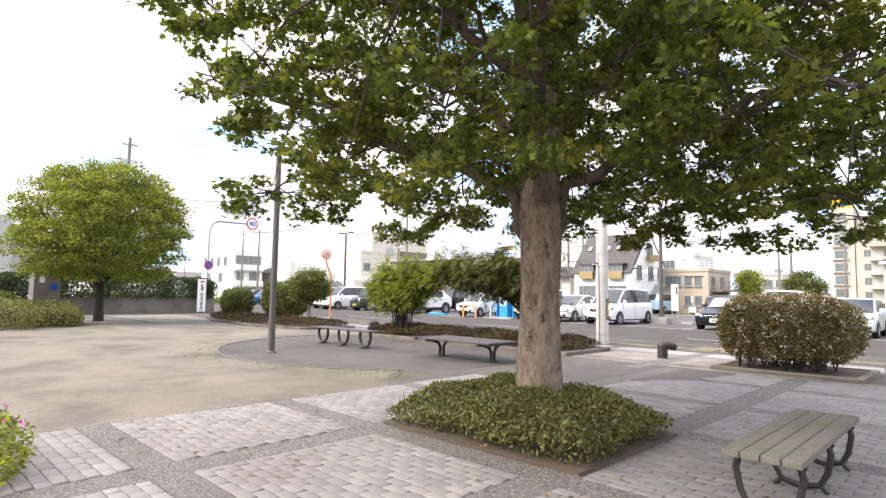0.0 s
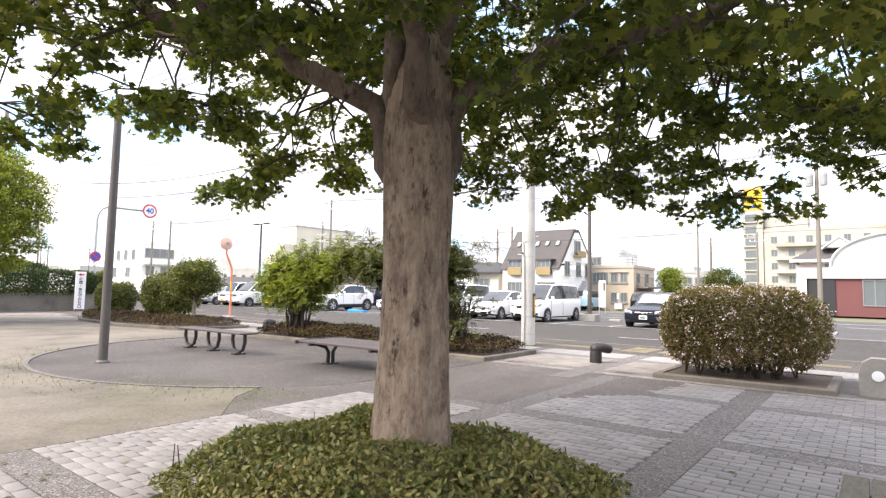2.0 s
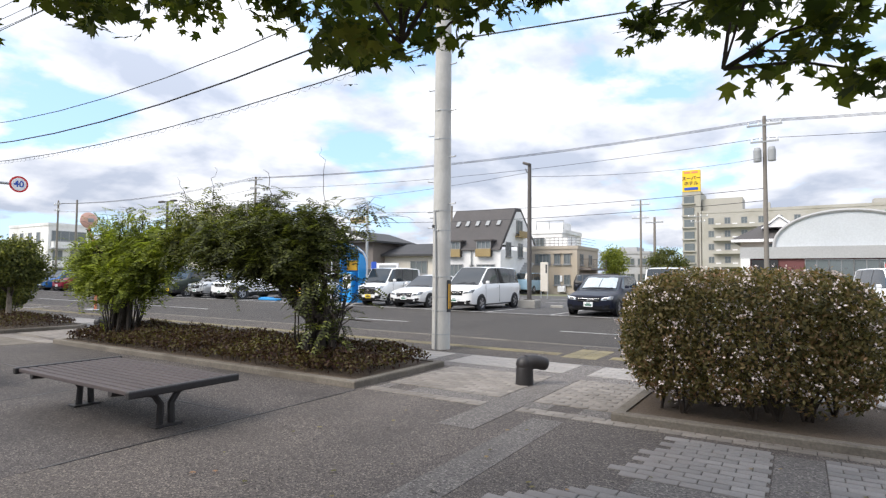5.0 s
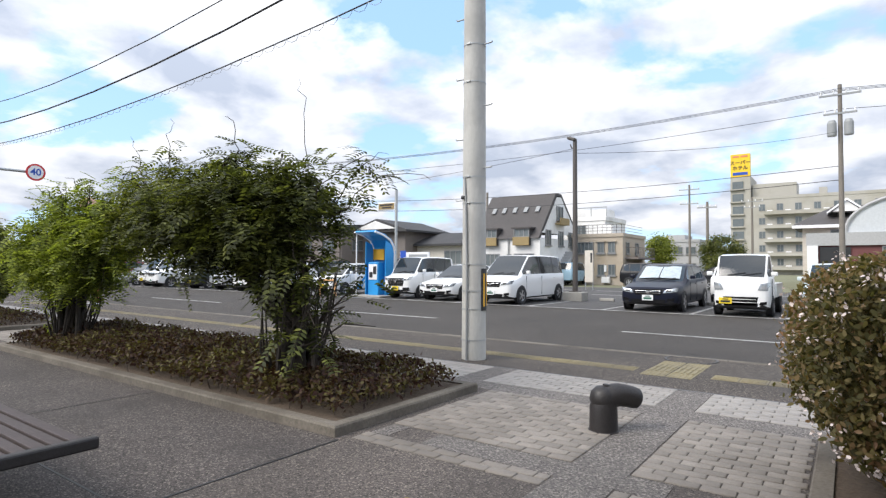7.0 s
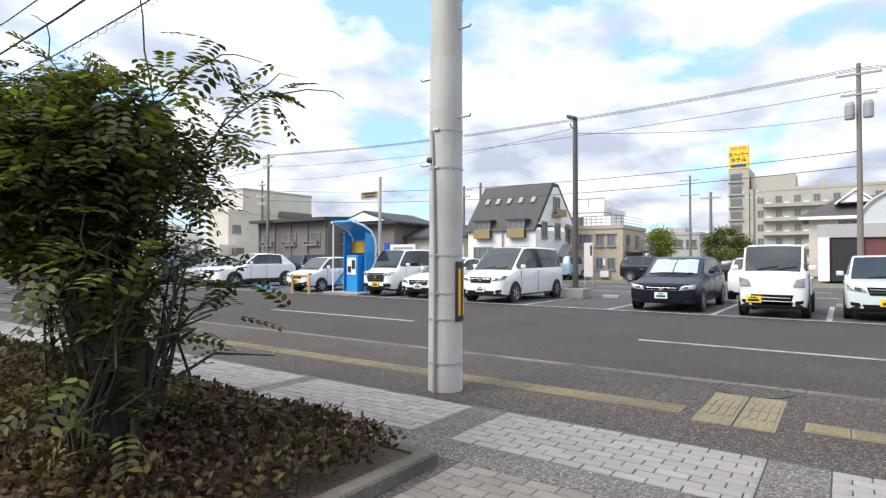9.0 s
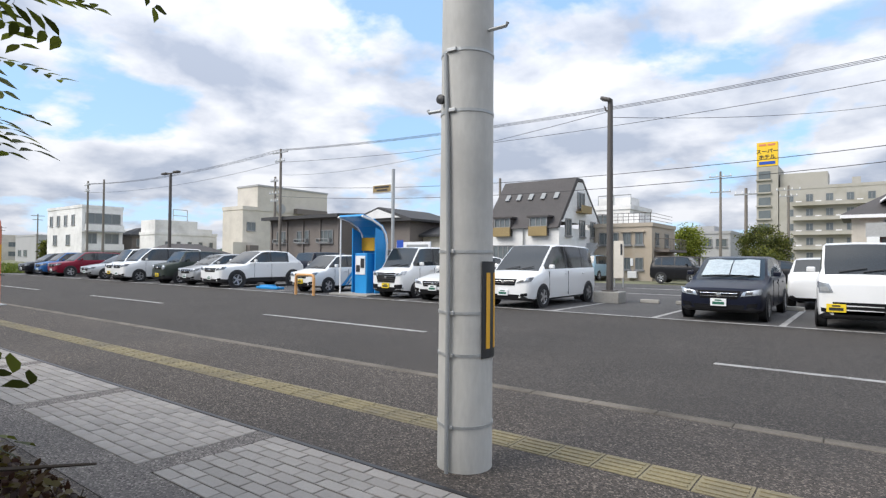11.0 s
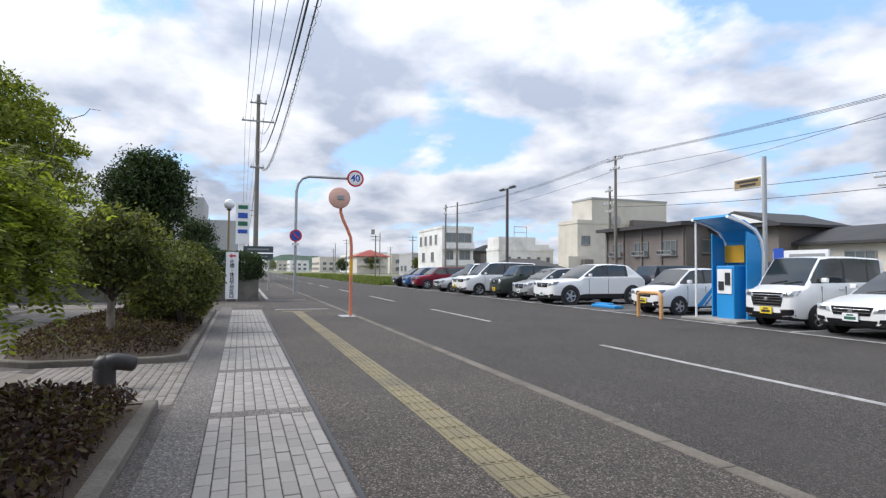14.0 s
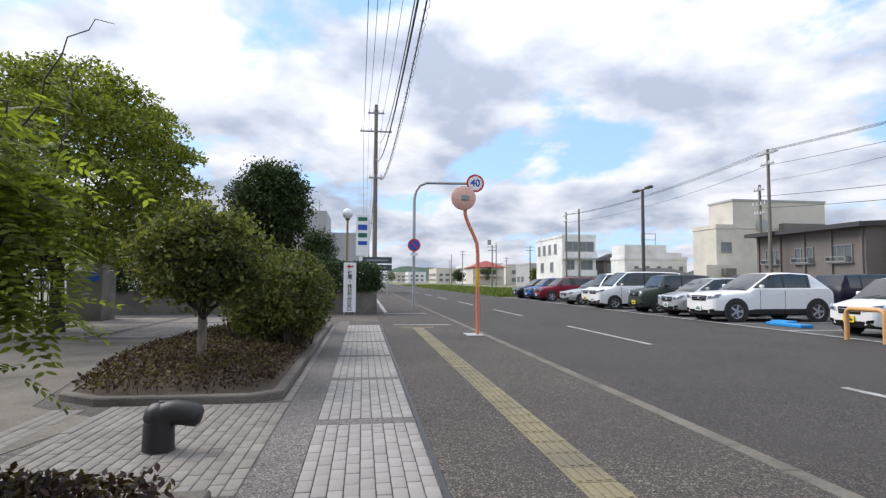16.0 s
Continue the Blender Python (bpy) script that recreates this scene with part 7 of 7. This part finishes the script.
def bush(x0, x1, y0, y1, z0, z1, count, size, mat, label, seed, power=3.0, name="shrub", stems=10, flowers=0, shape=OVAL, thick=0.3, up=0.45, category="shrub", holes=0.0, top_lump=0.06):
    """A shrub: leaves over a rounded box, on stems."""
    g = np.random.default_rng(seed)
    t = thing(name, (0, 0, 0), label, category)
    c = np.array(((x0 + x1) / 2, (y0 + y1) / 2, (z0 + z1) / 2))
    h = np.array(((x1 - x0) / 2, (y1 - y0) / 2, (z1 - z0) / 2))
    v = g.uniform(-1, 1, (int(count * 3.2), 3))
    v /= (np.abs(v) ** power).sum(axis=1, keepdims=True) ** (1 / power)
    keep_ = v[:, 2] > -0.9
    v = v[keep_][:count]
    lump = 1 + top_lump * np.sin(v[:, 0] * h[0] * 5.3 + 1) * np.sin(v[:, 1] * h[1] * 4.7) + g.normal(0, 0.025, len(v))
    dep = 1 - thick * g.random(len(v)) ** 2.2
    p = c + v * h * (lump * dep)[:, None]
    nrm = unit(v * np.abs(v) ** (power - 2) / h)
    if holes:
        m = np.array([noise.noise(Vector(q) * 2.3) > -0.75 + 1.15 * max(0.0, holes * (0.42 - (q[2] - z0) / (z1 - z0))) for q in p])
        p, nrm = p[m], nrm[m]
    part("foliage", scatter("foliage", p, g.uniform(size * 0.65, size * 1.25, len(p)), shape, mat, g, up, nrm), None, t, kind="stuff")
    if stems:
        b = Build()
        for i in range(stems):
            sx, sy = g.uniform(x0 + h[0] * 0.35, x1 - h[0] * 0.35), g.uniform(y0 + h[1] * 0.35, y1 - h[1] * 0.35)
            base = np.array((sx, sy, 0.02))
            for k in range(4):
                tip = base + np.array((g.normal(0, 0.25) * min(1, h[0]), g.normal(0, 0.2) * min(1, h[1]), (z1 - 0.02) * g.uniform(0.55, 0.85)))
                tip = np.clip(tip, (x0 + h[0] * 0.15, y0 + h[1] * 0.15, 0.0), (x1 - h[0] * 0.15, y1 - h[1] * 0.15, z1 - 0.12))
                b.tube([tuple(base), tuple((base + tip) / 2 + g.normal(0, 0.05, 3)), tuple(tip)], [0.014, 0.01, 0.004], 5, False)
        part("stem_growth", b, M_TWIG, t, kind="stuff")
    if flowers:
        idx = g.choice(len(p), flowers * 5)
        cl_ = p[idx[:flowers]] + nrm[idx[:flowers]] * 0.03
        q = np.repeat(cl_, 10, axis=0) + g.normal(0, 0.026, (flowers * 10, 3))
        part("blossom", scatter("flowers", q, g.uniform(0.016, 0.03, len(q)), OVAL * np.array((1.6, 1, 1)), F_FLOWER, g, 0.3), None, t, kind="stuff")
    return t


# low shrub skirt round the great tree: mounded square
g = np.random.default_rng(41)
sk = thing("shrub_bed", (0, 0, 0), "low mounded olive green shrub bed round the tree", "shrub")
n = 26000
px, py = g.uniform(-4.28, -2.03, n), g.uniform(4.47, 6.27, n)
ex = np.minimum(np.minimum(px + 4.3, -2.01 - px), np.minimum(py - 4.45, 6.29 - py))
hz = 0.16 + 0.34 * (1 - np.exp(-np.maximum(0, ex) / 0.32)) + 0.05 * np.sin(px * 5) * np.sin(py * 6)
p = np.stack((px, py, hz * (1 - 0.55 * g.random(n) ** 2.5)), axis=1)
side = g.random(n) < 0.18
p[side, 2] = hz[side] * g.random(side.sum())
part("foliage", scatter("foliage", p, g.uniform(0.026, 0.052, n), OVAL, F_SHRUB, g, 0.5), None, sk, kind="stuff")
b = Build()
for i in range(260):
    x, y = g.uniform(-4.2, -2.1), g.uniform(4.55, 6.2)
    b.tube([(x, y, 0.0), (x + g.normal(0, 0.05), y + g.normal(0, 0.05), g.uniform(0.15, 0.4))], [0.007, 0.003], 4, False)
part("stem_growth", b, M_TWIG, sk, kind="stuff")
part("soil", Build().box(-4.3, 4.45, -0.02, -2.01, 6.29, 0.03), M_SOIL, sk)

bush(-3.78, -1.42, 12.05, 13.8, 0.16, 1.45, 58000, 0.044, F_HEDGE, "clipped rounded bronze-green hedge with small white flowers", 42, 3.0, "hedge", 26, 800, thick=0.4, category="hedge", holes=1.1, top_lump=0.06)

# wine-red groundcover in the long planter, and in the other one


def groundcover(name, poly, high, n, size, mat, label, seed, edge=0.3):
    g = np.random.default_rng(seed)
    xs, ys = [q[0] for q in poly], [q[1] for q in poly]
    P = np.stack((g.uniform(min(xs), max(xs), n * 2), g.uniform(min(ys), max(ys), n * 2)), axis=1)
    inside, dist = np.zeros(len(P), bool), np.full(len(P), 9.0)
    for (xa, ya), (xb, yb) in zip(poly, poly[1:] + poly[:1]):
        cross = ((ya > P[:, 1]) != (yb > P[:, 1])) & (P[:, 0] < (xb - xa) * (P[:, 1] - ya) / (yb - ya + 1e-9) + xa)
        inside ^= cross
        d = np.array((xb - xa, yb - ya))
        t = np.clip(((P - (xa, ya)) @ d) / (d @ d), 0, 1)
        dist = np.minimum(dist, np.linalg.norm(P - ((xa, ya) + t[:, None] * d), axis=1))
    P, dist = P[inside][:n], dist[inside][:n]
    hz = high * (0.45 + 0.55 * (1 - np.exp(-dist / edge))) * (1 + 0.12 * np.sin(P[:, 0] * 4.1) * np.sin(P[:, 1] * 5.3) + g.normal(0, 0.08, len(P)))
    z = 0.06 + hz * (1 - 0.6 * g.random(len(P)) ** 2.2)
    t = thing(name, (0, 0, 0), label, "groundcover")
    part("foliage", scatter("foliage", np.column_stack((P, z)), g.uniform(size * 0.65, size * 1.25, len(P)), OVAL, mat, g, 0.5), None, t, kind="stuff")
    b = Build()
    for i in g.choice(len(P), min(420, len(P)), replace=False):
        b.tube([(P[i, 0], P[i, 1], 0.05), (P[i, 0] + g.normal(0, 0.04), P[i, 1] + g.normal(0, 0.04), 0.06 + hz[i] * 0.95)], [0.006, 0.003], 3, False)
    part("stem_growth", b, M_TWIG, t, kind="stuff")
    return t


groundcover("groundcover", [(-6.88, 11.94), (-6.88, 13.68), (-14.25, 13.68), (-14.25, 11.94)], 0.34, 30000, 0.055, F_RED, "dense wine-red and green groundcover in the long planter", 51)
groundcover("groundcover", [(-17.3, 13.45), (-17.6, 13.68), (-27.2, 13.68), (-27.4, 12.5), (-24.0, 11.3), (-20.2, 11.1), (-17.6, 11.6), (-17.3, 12.0)], 0.28, 22000, 0.055, F_RED, "dark groundcover in the planter with the small tree", 52)


# wisteria: gnarled stems, pinnate leaves, long runners
def pinnate(g, tips, length=0.26, pairs=6):
    """Leaflet places, normals and sizes for compound leaves hanging from the tips."""
    n = len(tips)
    d = unit(g.normal(size=(n, 3)) * np.array((1, 1, 0.45)) + np.array((0, 0, -0.35)))
    s = unit(np.cross(d, np.array((0, 0, 1.0)) + g.normal(0, 0.2, (n, 3))))
    up_ = np.cross(s, d)
    C, A, B = [], [], []
    for k in range(pairs):
        for sgn in (-1, 1):
            C.append(tips + d * (length * (k + 0.7) / pairs) + np.array((0, 0, -0.05)) * (k / pairs) ** 2)
            A.append(unit(s * sgn + d * 0.55))
            B.append(up_)
    return np.concatenate(C), np.concatenate(A), np.concatenate(B)


def leaflets(name, g, C, A, B, size, mat):
    sz = g.uniform(size * 0.75, size * 1.15, len(C))[:, None, None]
    A2 = np.cross(A, B)
    v = C[:, None] + sz * (OVAL[None, :, 1:2] * A[:, None] + OVAL[None, :, 0:1] * 0.85 * A2[:, None] + OVAL[None, :, 2:3] * B[:, None])
    k = len(OVAL)
    return fast_mesh(name, v.reshape(-1, 3), np.arange(len(C) * k), np.arange(len(C)) * k, np.full(len(C), k), mat)


def wisteria(x, y, lobes, seed, label, runners, mat, stems=9, low=1.2, loose=40):
    """Gnarled stems under a canopy of several leafy lobes: (centre, radii, count)."""
    g = np.random.default_rng(seed)
    t = thing("wisteria", (0, 0, 0), label, "shrub tree")
    c = np.vstack([clusters_in(g, n, ce, ra, lambda p: p[2] > low + 0.3 * noise.noise(Vector((p[0] * 1.6, p[1] * 1.6, 0.0))) and noise.noise(Vector(p) * 1.6) > -0.22, 0.25) for ce, ra, n in lobes if n > 0])
    # loose hanging growth round the stems
    hang = np.array([(x + g.normal(0, 0.26), y + g.normal(0, 0.24), g.uniform(0.55, 1.5)) for _ in range(loose)])
    lb = []
    for i in range(stems):
        a = i * 6.283 / stems
        o = np.array((x + 0.17 * math.cos(a), y + 0.15 * math.sin(a), 0.02))
        m = np.array((x + 0.1 * math.cos(a + 1.4), y + 0.1 * math.sin(a + 1.4), 0.7))
        ce, ra, _ = lobes[i % len(lobes)]
        e = np.array((ce[0] + ra[0] * 0.5 * math.cos(a), ce[1] + ra[1] * 0.5 * math.sin(a), ce[2] + 0.05))
        lb.append(([o, m, (m + e) / 2 + np.array((0, 0, 0.18)), e], 0.07, 0.014))
    wd, tw = grow(np.vstack((c, hang)), None, lb, g, 0.05, 0.4)
    for i in range(26):
        a, h = g.uniform(0, 6.28), g.uniform(0.9, 1.5)
        o = np.array((x + 0.25 * math.cos(a), y + 0.2 * math.sin(a), 0.05))
        e = np.array((x + 0.4 * math.cos(a + 1), y + 0.35 * math.sin(a + 1), h))
        wd.tube([tuple(o), tuple((o + e) / 2 + g.normal(0, 0.08, 3)), tuple(e)], [0.016, 0.012, 0.006], 5, False)
    part("stem_growth", wd, M_BARK2, t, "twisted dark stems", smooth=50, kind="stuff")
    part("stake", Build().tube([(x + 0.3, y - 0.05, 0), (x + 0.27, y - 0.03, 0.85)], 0.035, 8), M_BARK2, t)
    tips = np.vstack((np.repeat(c, 17, axis=0) + g.normal(0, 0.13, (len(c) * 17, 3)), np.repeat(hang, 5, axis=0) + g.normal(0, 0.12, (len(hang) * 5, 3))))
    extra = []
    for ce, ra, n in lobes:
        k = 6 if n else 0
        extra += [((ce[0] + ra[0] * g.uniform(-1.1, 1.1), ce[1] + ra[1] * g.uniform(-1.0, 0.8), ce[2] + ra[2] + g.uniform(0.0, 0.22)), 0.75) for _ in range(k)]
        extra += [((ce[0] + ra[0] * g.uniform(-1.1, 1.1), ce[1] - ra[1] * g.uniform(0.5, 1.1), ce[2] - ra[2] - g.uniform(0.1, 0.5)), 0.9) for _ in range(k // 2)]
    for e, leafy in list(runners) + extra:
        s = c[int(np.argmin(np.linalg.norm(c - np.array(e), axis=1)))]
        e = np.array(e)
        line = [s + (e - s) * q + np.array((0, 0, 0.22 * math.sin(q * 3.1))) + g.normal(0, 0.02, 3) for q in np.linspace(0, 1, 9)]
        tw.tube([tuple(q) for q in line], [0.007 - 0.0006 * i for i in range(9)], 4, False)
        for q in line[: int(9 * leafy)]:
            tips = np.vstack((tips, q + g.normal(0, 0.06, (2, 3))))
    part("runner_growth", tw, M_TWIG, t, kind="stuff")
    tips = tips[(tips[:, 1] < 13.1) | (tips[:, 2] > 1.7)]
    C, A, B = pinnate(g, tips, 0.25)
    part("leafage", leaflets("leaves", g, C, A, B, 0.074, mat), None, t, kind="stuff")
    return t


wisteria(-7.95, 12.45, [((-8.55, 12.5, 1.82), (0.98, 0.62, 0.5), 150), ((-9.7, 12.5, 1.95), (1.0, 0.6, 0.46), 110), ((-10.9, 12.55, 2.08), (0.9, 0.5, 0.28), 50)], 61, "wisteria grown as a small tree with trailing shoots",
         (((-6.7, 13.0, 2.15), 0.7), ((-7.0, 12.7, 2.3), 0.8), ((-7.75, 13.6, 2.6), 0.75), ((-8.1, 12.5, 3.25), 0.25), ((-9.2, 12.4, 3.0), 0.5), ((-10.4, 12.4, 3.15), 0.5), ((-11.6, 12.5, 3.1), 0.6)), F_WIST)
wisteria(-13.0, 12.35, [((-13.1, 12.35, 1.55), (1.3, 0.5, 0.6), 170), ((-12.0, 12.4, 1.8), (0.75, 0.45, 0.36), 50), ((-14.2, 12.72, 1.4), (0.5, 0.42, 0.55), 24)], 62, "second wisteria in the long planter with young light leaves",
         (((-15.2, 12.5, 2.5), 0.5), ((-14.9, 12.9, 2.75), 0.3), ((-14.0, 13.4, 2.65), 0.35), ((-13.0, 12.2, 2.6), 0.5), ((-11.2, 12.4, 2.6), 0.8)), F_WIST2, low=1.0, loose=12)

bush(-22.6, -20.3, 12.3, 14.1, 0.25, 1.78, 15000, 0.085, F_OLIVE, "loose dark green shrub in the planter by the pavement", 71, 2.4, stems=12, thick=0.6, holes=0.5, top_lump=0.16)
bush(-26.3, -24.6, 12.3, 13.7, 0.25, 1.45, 9000, 0.085, F_OLIVE, "rounded green shrub further along the planter", 72, 2.3, stems=6, thick=0.6, top_lump=0.14)
for i, (x, y, w, h) in enumerate(((-22.6, 3.6, 1.3, 0.95), (-24.6, 5.2, 1.4, 0.9), (-22.0, 1.8, 1.4, 1.0), (-24.8, 1.0, 1.8, 1.4), (-23.4, 5.3, 1.0, 0.75), (-27.5, 3.5, 1.8, 1.3))):
    bush(x - w, x + w, y - w * 0.85, y + w * 0.85, -0.25, h, 5000, 0.085, F_OLIVE if i % 2 else F_SHRUB, "spreading green shrub under the light green tree", 80 + i, 2.3, stems=3, thick=0.5)
bush(-34.6, -33.0, 4.7, 15.28, 0.75, 2.05, 20000, 0.11, F_DARK, "clipped dark green hedge on the low wall", 90, 7.0, "hedge", 9, thick=0.2, category="hedge", top_lump=0.02)
bush(-36.5, -34.7, 7.5, 13.6, 0.3, 2.42, 9000, 0.12, F_DARK, "second taller clipped hedge row behind the wall", 91, 7.0, "hedge", 9, thick=0.2, category="hedge", top_lump=0.02)
fb = bush(-6.3, -4.3, 0.5, 1.58, -0.1, 0.42, 5000, 0.05, F_BRIGHT, "light green flower clump with magenta blossoms", 92, 2.3, stems=3, thick=0.7)
g = np.random.default_rng(93)
q = np.repeat(np.array(((-4.6, 1.35, 0.42), (-4.75, 1.45, 0.38), (-5.2, 1.4, 0.45), (-4.5, 1.2, 0.35), (-5.6, 1.3, 0.44))), 6, axis=0) + g.normal(0, 0.02, (30, 3))
part("blossom", scatter("flowers", q, 0.03, OVAL, F_PINK, g, 0.4), None, fb, kind="stuff")

# trees far off
tree_of(-20.6, 74, 1.2, 3.1, (1.3, 1.3, 1.7), 110, 45, 0.25, F_BRIGHT, "light green tree between far buildings", 101, 0.4)
tree_of(-11.9, 60, 0.8, 2.5, (1.75, 1.6, 1.55), 160, 60, 0.16, F_OLIVE, "dark green shrubby tree beside the car park", 102, 0.22)
tree_of(-11.5, 57, 0.5, 1.2, (1.2, 1.2, 0.9), 70, 40, 0.2, F_OLIVE, "low round shrub by a far fence", 103, 0.3)
for i, (x, y, h) in enumerate(((-175, 66, 6), (-222, 62, 7), (-196, 74, 5), (-330, 70, 8), (-280, 60, 6), (-120, 50, 4.0), (-400, 10, 8), (-330, -6, 9), (-250, 2, 7), (-520, 40, 9))):
    tree_of(x, y, h * 0.3, h * 0.6, (h * 0.5, h * 0.5, h * 0.42), 70, 30, 0.55 if x < -100 else 0.25, F_OLIVE if i % 2 else F_DARK, "dark green roadside tree far off", 110 + i, h * 0.07)

# weeds and grass beyond the car park and on the verge
g = np.random.default_rng(120)
n = 26000
P = np.column_stack((-58.5 - 130 * g.random(n) ** 1.6, g.uniform(26.2, 40, n), np.full(n, -0.12)))
verge = tagged(part("verge_grass", scatter("verge_grass", P, g.uniform(0.25, 0.6, n), BLADE * np.array((3.0, 1, 1)), F_GRASS, g, 0.25), None), "rough green and yellow weeds beside the road", "grass", kind="stuff")
n = 2600
a, r = g.uniform(3.6, 6.0, n), 4.45 + g.random(n) ** 2 * 0.9
P = np.column_stack((-10.5 + r * np.cos(a), 10.2 + r * np.sin(a), np.full(n, 0.0)))
P = P[(P[:, 1] < 7.4)]
tagged(part("thin_grass", scatter("thin_grass", P, g.uniform(0.02, 0.05, len(P)), BLADE * np.array((2.0, 1, 1)), F_GRASS, g, 0.2), None), "thin worn grass along the curved edging", "grass", kind="stuff")
n = 22000
P = np.column_stack((g.uniform(-9.2, -6.35, n), g.uniform(4.8, 7.25, n), np.full(n, 0.012)))
P = P[(P[:, 1] > 6.45 - 0.62 * (P[:, 0] + 9.2) + 0.25 * np.sin(P[:, 0] * 5)) & (P[:, 1] < 6.6 + 0.7 * (P[:, 0] + 9.2))]
tagged(part("moss_growth", scatter("moss_growth", P, g.uniform(0.006, 0.014, len(P)), BLADE * np.array((3.2, 1, 0.4)), F_GRASS, g, 0.9), None), "thin yellowish moss and grass on the worn earth", "grass", kind="stuff")
# fallen leaves and litter of the tree on the paving
n = 260
P = np.column_stack((g.uniform(-6, 1.0, n), g.uniform(2, 11.5, n), np.full(n, 0.016)))
tagged(part("fallen_leaves", scatter("fallen_leaves", P, g.uniform(0.03, 0.06, n), LOBED, F_HEDGE, g, 0.93), None), "scattered dry fallen leaves on the paving", "leaves", kind="stuff")

# ---- pavers that can be told apart, beside the concrete pole ----
full = [t for t in singles if t[2] > 0.17][:300]
rest = [t for t in singles if t not in full]
part("pavers", paver_mesh("cut_pavers", rest, M_TILE, rng), None, paving, kind="stuff")
h_ = full[0][3]
w_ = full[0][2]
pm = Build().ring_loft([[(-w_ / 2, -h_ / 2, -0.03), (w_ / 2, -h_ / 2, -0.03), (w_ / 2, h_ / 2, -0.03), (-w_ / 2, h_ / 2, -0.03)],
                        [(-w_ / 2, -h_ / 2, 0.005), (w_ / 2, -h_ / 2, 0.005), (w_ / 2, h_ / 2, 0.005), (-w_ / 2, h_ / 2, 0.005)],
                        [(-w_ * 0.47, -h_ * 0.44, 0.008), (w_ * 0.47, -h_ * 0.44, 0.008), (w_ * 0.47, h_ * 0.44, 0.008), (-w_ * 0.47, h_ * 0.44, 0.008)]]).mesh("paver", M_TILE_O)
rp = random.Random(3)
for x, y, w, h in full:
    o = part("paver", pm, None, paving)
    o.location = (x, y, rp.gauss(0, 0.0012))
